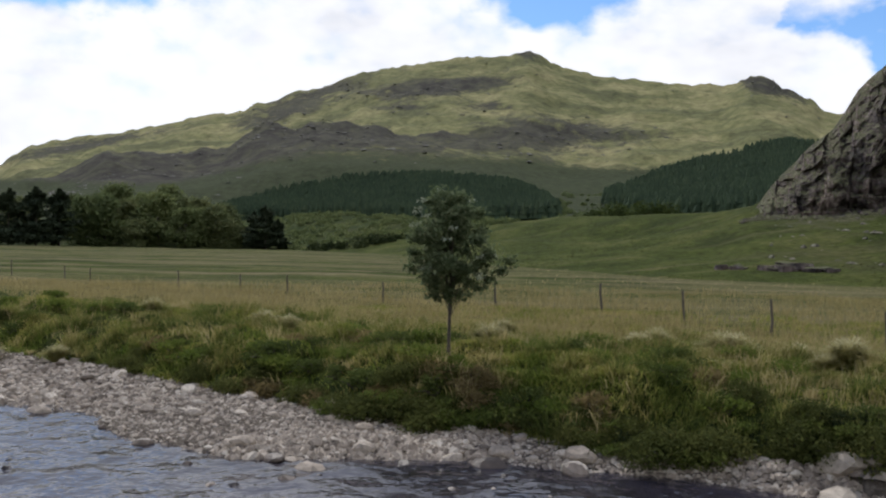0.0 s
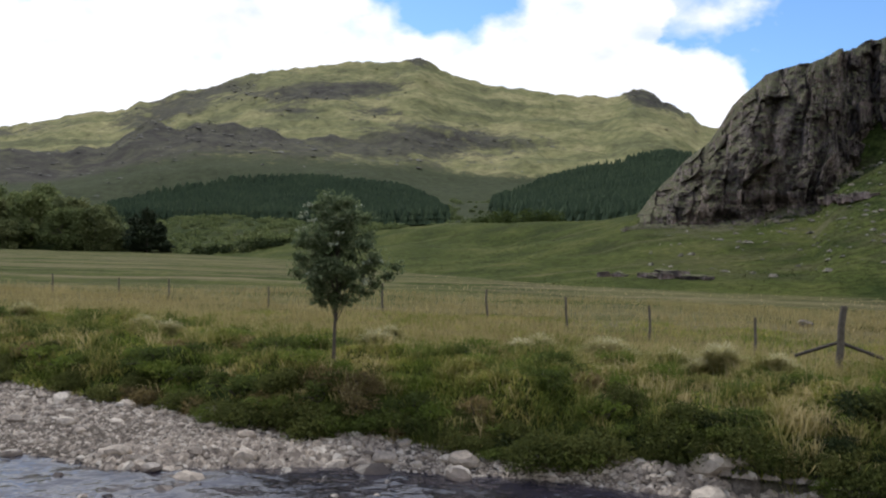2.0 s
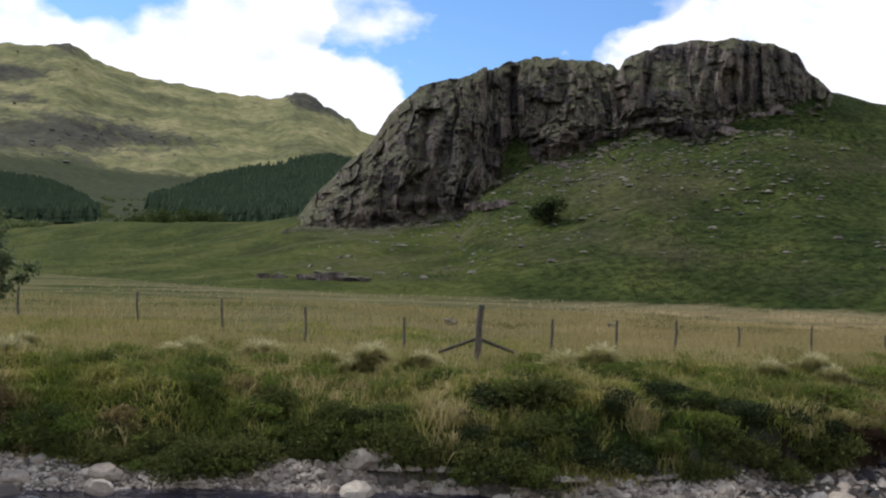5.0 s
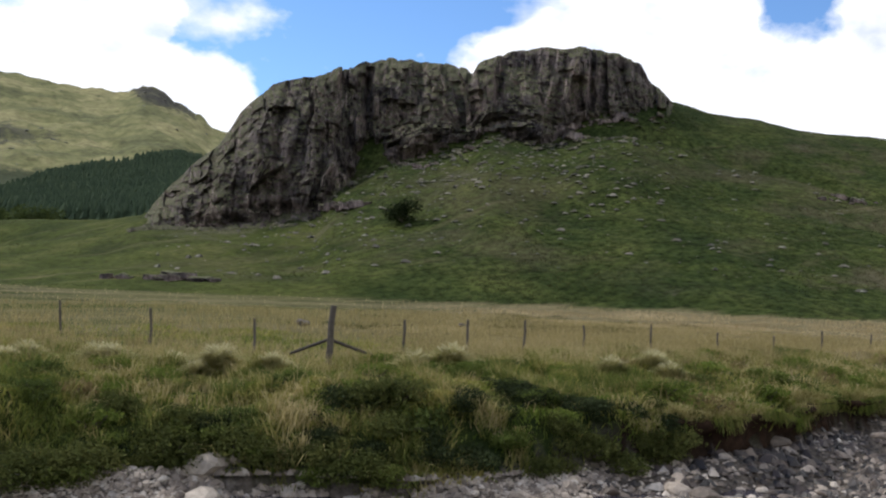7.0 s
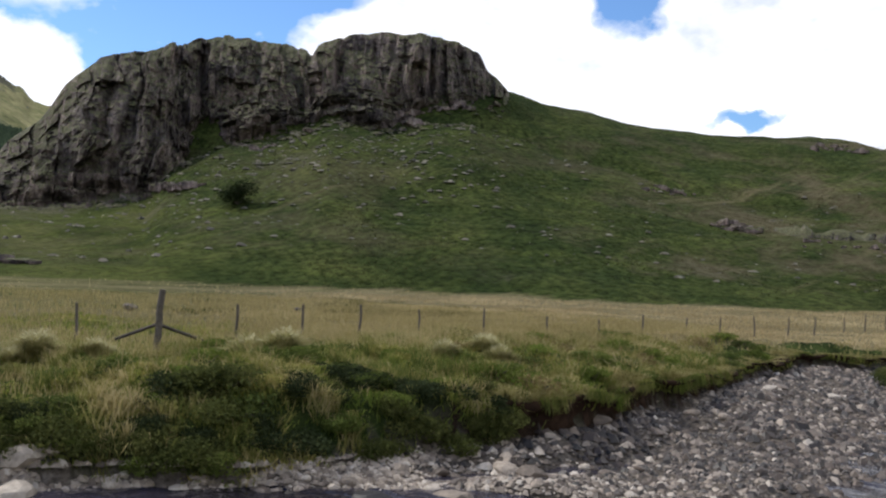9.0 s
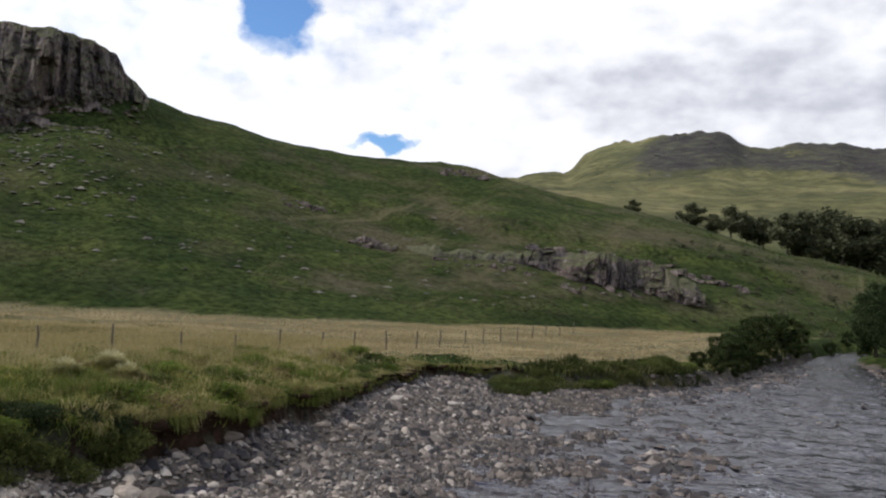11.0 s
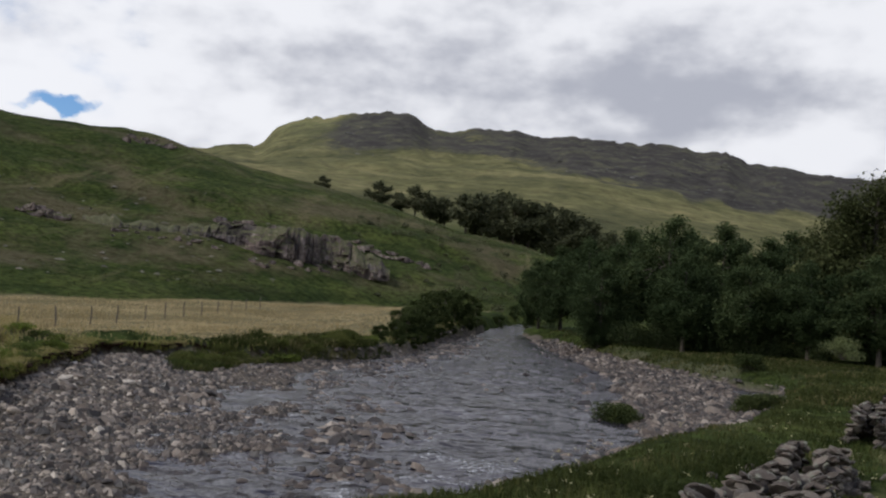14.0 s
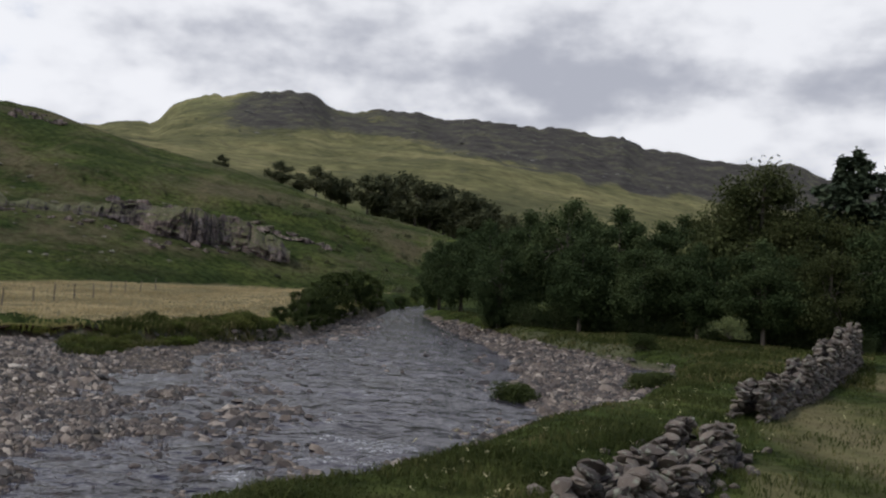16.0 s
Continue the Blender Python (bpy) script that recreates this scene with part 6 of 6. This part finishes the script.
pebbles_stuff("near_gravel_bar", "grey stones on the near gravel bar", x[m3], y[m3], sz[m3] * 1.2, rg, WET_PEBBLE)
m4 = (y < FAR_WATER(x) - 0.5) & (y > NEAR_WATER(x) + 0.5) & (rg.rand(len(x)) < 0.004 + (0.12 + 0.75 * clump(x, y, 0.6) ** 1.6) * (x > 12) * (sm(FAR_WATER(x) - y, 4.0, 0.2) + 0.25 * sm(y - NEAR_WATER(x), 1.5, 0.3)))
pebbles_stuff("stream_stones", "dark stones breaking the stream's surface", x[m4], y[m4], sz[m4] * 1.15 + 0.03, rg, WET_PEBBLE, 0.32, WATER_Z - 0.01)


def add_stone(parent, x, y, s):
    damp = RNG.rand() < (0.45 if y < float(FAR_WATER(x)) else 0.6 * (x > 11))
    ob = new("stone", (DAMP if damp else STONES)[RNG.randint(len(STONES))])
    ob.parent = parent
    ob.matrix_basis = pose(x, y, float(gz(x, y)) + 0.08 * s, RNG.uniform(-12, 12), RNG.uniform(-12, 12), RNG.uniform(0, 360)) @ Matrix.Scale(s, 4)
    return ob


DAMP = [me.copy() for me in STONES]
for me in STONES:
    me.materials.append(PEBBLE)
for me in DAMP:
    me.materials.append(WET_PEBBLE)
BIG = [(-2.0, 18.1, 0.6), (-1.93, 14.75, 0.7), (-3.2, 15.8, 0.45), (-0.5, 15.2, 0.45), (2.26, 15.2, 0.45), (5.9, 14.1, 0.7), (9.6, 10.5, 0.8), (10.6, 10.0, 0.65), (2.2, 15.3, 0.5), (-1.8, 14.2, 0.6), (0.8, 15.1, 0.6), (-0.5, 14.6, 0.5), (0.1, 13.4, 0.35), (2.1, 14.8, 0.5), (-7.8, 18.8, 0.5), (-1.2, 15.7, 0.4), (5.6, 13.6, 0.65), (2.1, 14.9, 0.45), (1.0, 15.6, 0.4), (15.6, 10.9, 0.5), (12.4, 10.4, 0.6), (12.0, 9.6, 0.5)]
for x0, y0, s0 in BIG:
    add_stone(gravel, x0, y0, s0)
k = 0
while k < 285:
    x0 = RNG.uniform(-11, 28)
    y0 = RNG.uniform(float(FAR_WATER(x0)) - (0.6 if x0 < 11 else 1.6), float(FAR_FOOT(x0)))
    if math.hypot(x0, y0) > 10.5:
        add_stone(gravel, x0, y0, 0.14 + 0.26 * RNG.rand() ** 2)
        k += 1

WSTONES = [stone_mesh("stone", 400 + k, 0.62, 2, 0.9) for k in range(8)]
for me in WSTONES:
    me.materials.append(WALL_STONE)

# scree on the slope under the crag
A, r, x, y, rg = scatter(6500, 19, 76, 84, 134, 305, 1.0)
pr = blob(A, r, 35, 120, 8, 18) + 0.9 * blob(A, r, 43, 122, 6, 14) + 0.12
ok = (rg.rand(len(A)) < 0.75 * pr) & (r > FOOT_R(A) + 6)
pebbles_stuff("scree", "pale boulders scattered over the slope below the crag", x[ok], y[ok], 0.22 + 1.0 * rg.rand(ok.sum()) ** 3, rg, SCREE, 0.34)
# broken blocks along the foot of the crag
rg = np.random.RandomState(308)
A = np.concatenate([rg.uniform(17.4, 25, 330), rg.uniform(25, 49, 260)])
r = np.interp(A, CRAG_A, CRAG_R) + 1.6 - 5.0 * rg.rand(len(A)) ** 1.8
x, y = r * np.sin(np.radians(A)), r * np.cos(np.radians(A))
pebbles_stuff("talus", "broken grey blocks fallen along the foot of the crag", x, y, 0.35 + 1.5 * rg.rand(len(A)) ** 2.2, rg, DARK_ROCK, 0.4)
# ledges of bedrock in the hillside grass
def ledge(a0, e0, a1, e1, height, n, seed):
    """Broken blocks of bedrock in a row, half sunk in the slope."""
    rg = np.random.RandomState(seed)
    root = tagged(new("rock_ledge"), "low broken grey rock ledge in the hillside grass", "rock ledge", "ledges on the hill")
    for k in range(n):
        u = (k + rg.uniform(-0.6, 0.6)) / max(n - 1, 1)
        A0, e = a0 + (a1 - a0) * u, e0 + (e1 - e0) * u + rg.uniform(-0.22, 0.18)
        x0, y0 = polar(A0, r_at(A0, e))
        size = height * rg.choice([0.35, 0.55, 0.8])
        ob = new("block", BLOCKS[rg.randint(len(BLOCKS))])
        ob.parent = root
        ob.matrix_basis = pose(x0, y0, float(gz(x0, y0)) + 0.12 * size, rg.uniform(-18, 18), rg.uniform(-18, 18), -A0 + rg.uniform(-35, 35)) @ Matrix.Diagonal((size * rg.uniform(1.0, 2.0), size * rg.uniform(0.9, 1.5), size * rg.uniform(0.7, 1.4), 1))


def block_mesh(name, seed):
    """An angular broken block of bedrock with stepped edges."""
    rg = np.random.RandomState(seed)
    bm = bmesh.new()
    for k in range(3):
        geo = bmesh.ops.create_cube(bm, size=1.0)["verts"]
        sx, sy, sz = rg.uniform(0.35, 0.8), rg.uniform(0.5, 0.9), rg.uniform(0.35, 0.8)
        ox, oz = (k - 1) * rg.uniform(0.22, 0.38), rg.uniform(-0.12, 0.1)
        for v in geo:
            v.co = Vector((v.co.x * sx + ox, v.co.y * sy, v.co.z * sz + oz)) + Vector(rg.uniform(-0.1, 0.1, 3))
    bmesh.ops.bevel(bm, geom=bm.edges[:], offset=0.035, segments=1, affect="EDGES")
    me = bpy.data.meshes.new(name)
    bm.to_mesh(me)
    bm.free()
    return me


BLOCKS = [block_mesh("block", 640 + k) for k in range(8)]
for me in BLOCKS:
    me.materials.append(DARK_ROCK)
LEDGES = [(38.0, 8.9, 40.2, 8.55, 1.7, 6), (40.6, 8.5, 43.3, 8.1, 1.8, 7), (44.0, 8.9, 46.6, 9.2, 1.2, 6), (32.4, 6.8, 34.3, 6.7, 1.6, 5), (33.4, 6.15, 35.0, 6.1, 0.9, 4), (35.6, 7.1, 37.4, 7.4, 1.2, 4),
          (26.2, 3.2, 28.6, 3.35, 1.9, 6), (28.8, 3.4, 30.6, 3.5, 1.6, 5), (23.0, 2.15, 25.6, 2.4, 1.5, 6), (57.4, 4.85, 60.0, 4.45, 1.0, 5), (66.6, 7.35, 69.0, 7.2, 1.2, 5), (61.5, 2.7, 63.8, 2.6, 1.3, 5), (72.0, 2.9, 79.5, 2.35, 1.3, 7), (74.0, 0.75, 82.0, 0.55, 1.0, 8), (66.0, 1.9, 72.0, 1.6, 0.9, 6), (80.0, 2.2, 84.5, 1.0, 1.2, 6)]
for k, (a0, e0, a1, e1, hh, nb) in enumerate(LEDGES):
    ledge(a0, e0, a1, e1, hh, 2 * nb, 601 + k)
# bedrock breaking through the mountains where heath and cloud shade are coloured
heath_shade_w = np.clip(left + right, 0, 1.1) * sm(RG, 500, 650)
A, r, x, y, rg = scatter(42000, -28, 116, 560, 1440, 307, 1.6)
hw = heath_shade_w[np.searchsorted(A_LINE, A).clip(0, len(A_LINE) - 1), np.searchsorted(R_LINE, r).clip(0, len(R_LINE) - 1)]
ok = rg.rand(len(A)) < (0.7 - 0.52 * sm(A, 60, 80)) * np.clip(hw, 0, 1) * clump(x, y, 0.015) + 0.03 * sm(r, 900, 1400)
pebbles_stuff("mountain_outcrops", "grey bedrock knolls scattered over the mountain slopes", x[ok], y[ok], 1.6 + 5.5 * rg.rand(ok.sum()) ** 2.5, rg, FAR_ROCK, 0.16)
# low rock pile at the hill's foot
for A0, e0, s0 in ((18.9, -1.3, 1.9), (19.5, -1.25, 2.3), (20.1, -1.3, 2.2), (20.8, -1.25, 2.4), (21.4, -1.3, 2.1), (22.1, -1.3, 1.5), (16.5, -1.3, 1.4), (17.3, -1.3, 1.5), (20.4, -1.1, 2.2)):
    r0 = r_at(A0, e0)
    x0, y0 = polar(A0, r0)
    ob = new("field_boulder", block_mesh("field_boulder", int(A0 * 10)))
    ob.data.materials.append(DARK_ROCK)
    ob.matrix_basis = pose(x0, y0, float(gz(x0, y0)) + 0.05, RNG.uniform(-10, 10), RNG.uniform(-10, 10), RNG.uniform(0, 360)) @ Matrix.Diagonal((s0 * 0.8, s0 * 0.8, s0 * 0.48, 1))
    tagged(ob, "dark lichened boulder at the hill's foot", "boulder", "boulders at the hill foot")
for x0, y0, s0 in ((17.5, 33.6, 0.6), (25.6, 33.9, 0.5)):
    ob = new("field_boulder", WSTONES[2])
    ob.matrix_basis = pose(x0, y0, float(gz(x0, y0)) + 0.15, 0, 0, 30) @ Matrix.Scale(s0, 4)
    tagged(ob, "grey stone lying in the fenced field", "boulder", "stones in the field")

# ---- fence ----
def post_mesh(name, h, rad, seed):
    rg = np.random.RandomState(seed)
    p = [(rg.randn() * 0.008 * i, rg.randn() * 0.008 * i, -0.35 + (h + 0.35) * i / 4) for i in range(5)]
    v, f = tube(p, [rad * (1.04 - 0.04 * i) for i in range(5)], 9)
    bm = bmesh.new()
    vs = [bm.verts.new(q) for q in v]
    for q in f:
        bm.faces.new([vs[i] for i in q])
    bm.faces.new(vs[-9:])
    bm.faces.new(vs[:9][::-1])
    me = bpy.data.meshes.new(name)
    bm.to_mesh(me)
    bm.free()
    return me


fence = tagged(new("fence"), "weathered wooden post fence across the hay field", "fence")
POST = [post_mesh("post", 1.2, 0.048, k) for k in range(3)]
for me in POST:
    me.materials.append(POST_WOOD)
LINE = [polar(a, q) for a, q in ((-33, 70), (-28.4, 64), (-24.3, 59), (-21.6, 54.5), (-20.2, 52), (-15.4, 46.8), (-11.9, 42.8), (-9.2, 40.6), (-3.5, 37.6))] + [(2.0, 35.2), (5.5, 32.8), (7.7, 30.4), (9.5, 27.6), (11.0, 23.8)]
for A0 in (33.6, 37.4, 40.7, 44.3, 48.2, 51.9, 54.9, 57.4, 59.9, 61.8, 63.7, 65.5, 66.9, 68.4, 69.5, 70.5, 71.5, 72.4, 73.2, 74, 74.8):
    yy = np.interp(A0, [33.6, 44, 57, 75], [21.8, 22.3, 20.6, 20.2])
    LINE.append((yy * math.tan(radians(A0)), yy))
for k, (x0, y0) in enumerate(LINE):
    ob = new("post", POST[k % 3])
    ob.parent = fence
    ob.matrix_basis = pose(x0, y0, float(gz(x0, y0)), RNG.uniform(-3, 3), RNG.uniform(-3, 3), RNG.uniform(0, 360)) @ Matrix.Scale(RNG.uniform(0.93, 1.05) * (0.78 if k > 16 else 0.72 if k < 9 else 0.88), 4)
strainer = part("strainer_post", post_mesh("strainer_post", 1.55, 0.085, 9), POST_WOOD, fence, "thick grey corner strainer post")
SX0, SY0 = 11.35, 20.3
strainer.matrix_basis = pose(SX0, SY0, float(gz(SX0, SY0)), 1, 2.5, 0)
for dx, dy in ((-0.75, 0.5), (0.95, -0.35)):
    a0, b0 = Vector((SX0, SY0, float(gz(SX0, SY0)) + 0.74)), Vector((SX0 + dx * 1.05, SY0 + dy, float(gz(SX0, SY0)) + 0.36))
    v, f = tube([a0, (a0 + b0) / 2, b0], [0.04, 0.04, 0.04], 8)
    bar = part("brace", mesh_np("brace", v, f, True), DARK_WOOD, strainer, "dark slanting timber brace")
    bar.matrix_parent_inverse = strainer.matrix_basis.inverted()

# ---- drystone wall ----
def drystone(name, label, pts, h0, h1, courses, seed, limit, spread=0.30, gaps=0.0):
    """Two faces of rough courses, tumbling at the ends: the nearest stones single, the rest joined."""
    rg = np.random.RandomState(seed)
    root = tagged(new(name), label, "wall")
    p = np.array(pts, float)
    seg = np.concatenate([[0], np.cumsum(np.linalg.norm(np.diff(p, axis=0), axis=1))])
    total, made, rest = seg[-1], 0, []
    for c in range(courses):
        s = rg.uniform(0, 0.3)
        while s < total:
            w = rg.uniform(0.13, 0.33)
            k = s / total
            hh = (h0 + (h1 - h0) * k) * (0.86 + 0.22 * math.sin(s * 1.7) * math.sin(s * 0.6 + 1))
            zc = (c + 0.4) * hh / courses
            x0, y0 = np.interp(s, seg, p[:, 0]), np.interp(s, seg, p[:, 1])
            d = (p[-1] - p[0]) / np.linalg.norm(p[-1] - p[0])
            nx, ny = -d[1], d[0]
            for sd in (-1, 1):
                if c > courses * 0.45 and rg.rand() < gaps:
                    continue
                off = sd * (spread - 0.5 * spread * c / courses) + rg.uniform(-0.25, 0.25) * spread
                m = pose(x0 + nx * off, y0 + ny * off, float(gz(x0, y0)) + zc, rg.uniform(-34, 34), rg.uniform(-34, 34), math.degrees(math.atan2(d[1], d[0])) + rg.uniform(-40, 40)) @ Matrix.Diagonal((w * 1.1, rg.uniform(0.20, 0.36), hh / courses * rg.uniform(1.3, 2.3), 1))
                ob_me = WSTONES[rg.randint(len(WSTONES))]
                if made < limit:
                    ob = new("stone", ob_me)
                    ob.parent = root
                    ob.matrix_basis = m
                    made += 1
                else:
                    co = np.array([m @ v.co for v in ob_me.vertices])
                    fc = np.array([tuple(q.vertices) for q in ob_me.polygons])
                    rest.append((co, fc))
            s += w * 0.82
    if rest:
        tagged(part("far_stones", mesh_np("far_stones", *join(rest)), WALL_STONE, root), kind="stuff")
    return root


drystone("drystone_wall", "half-collapsed drystone wall of rough grey field stones", [(10.2, -1.9), (12.9, -3.2), (15.2, -4.4), (17.1, -5.3)], 0.72, 0.66, 7, 501, 290, 0.5, 0.25)
for k in range(110):
    u0 = RNG.uniform(0.2, 1.02)
    x0, y0 = 10.2 + 6.9 * u0 + RNG.normal() * 0.4, -1.95 - 3.4 * u0 + RNG.normal() * 0.5
    ob = new("fallen_stone", WSTONES[k % 8])
    s0 = RNG.uniform(0.14, 0.34)
    ob.matrix_basis = pose(x0, y0, float(gz(x0, y0)) + 0.1 * s0, RNG.uniform(-30, 30), RNG.uniform(-30, 30), RNG.uniform(0, 360)) @ Matrix.Scale(s0, 4)
    tagged(ob, "fallen wall stone lying in the grass", "stone", "stones fallen from the wall")
drystone("drystone_wall", "rough grey drystone wall climbing toward the trees", [(21.0, -7.4), (25.2, -10.0), (29.5, -12.6), (34, -15.2), (40.5, -18.7)], 0.72, 1.95, 9, 502, 300, 0.34, 0.12)
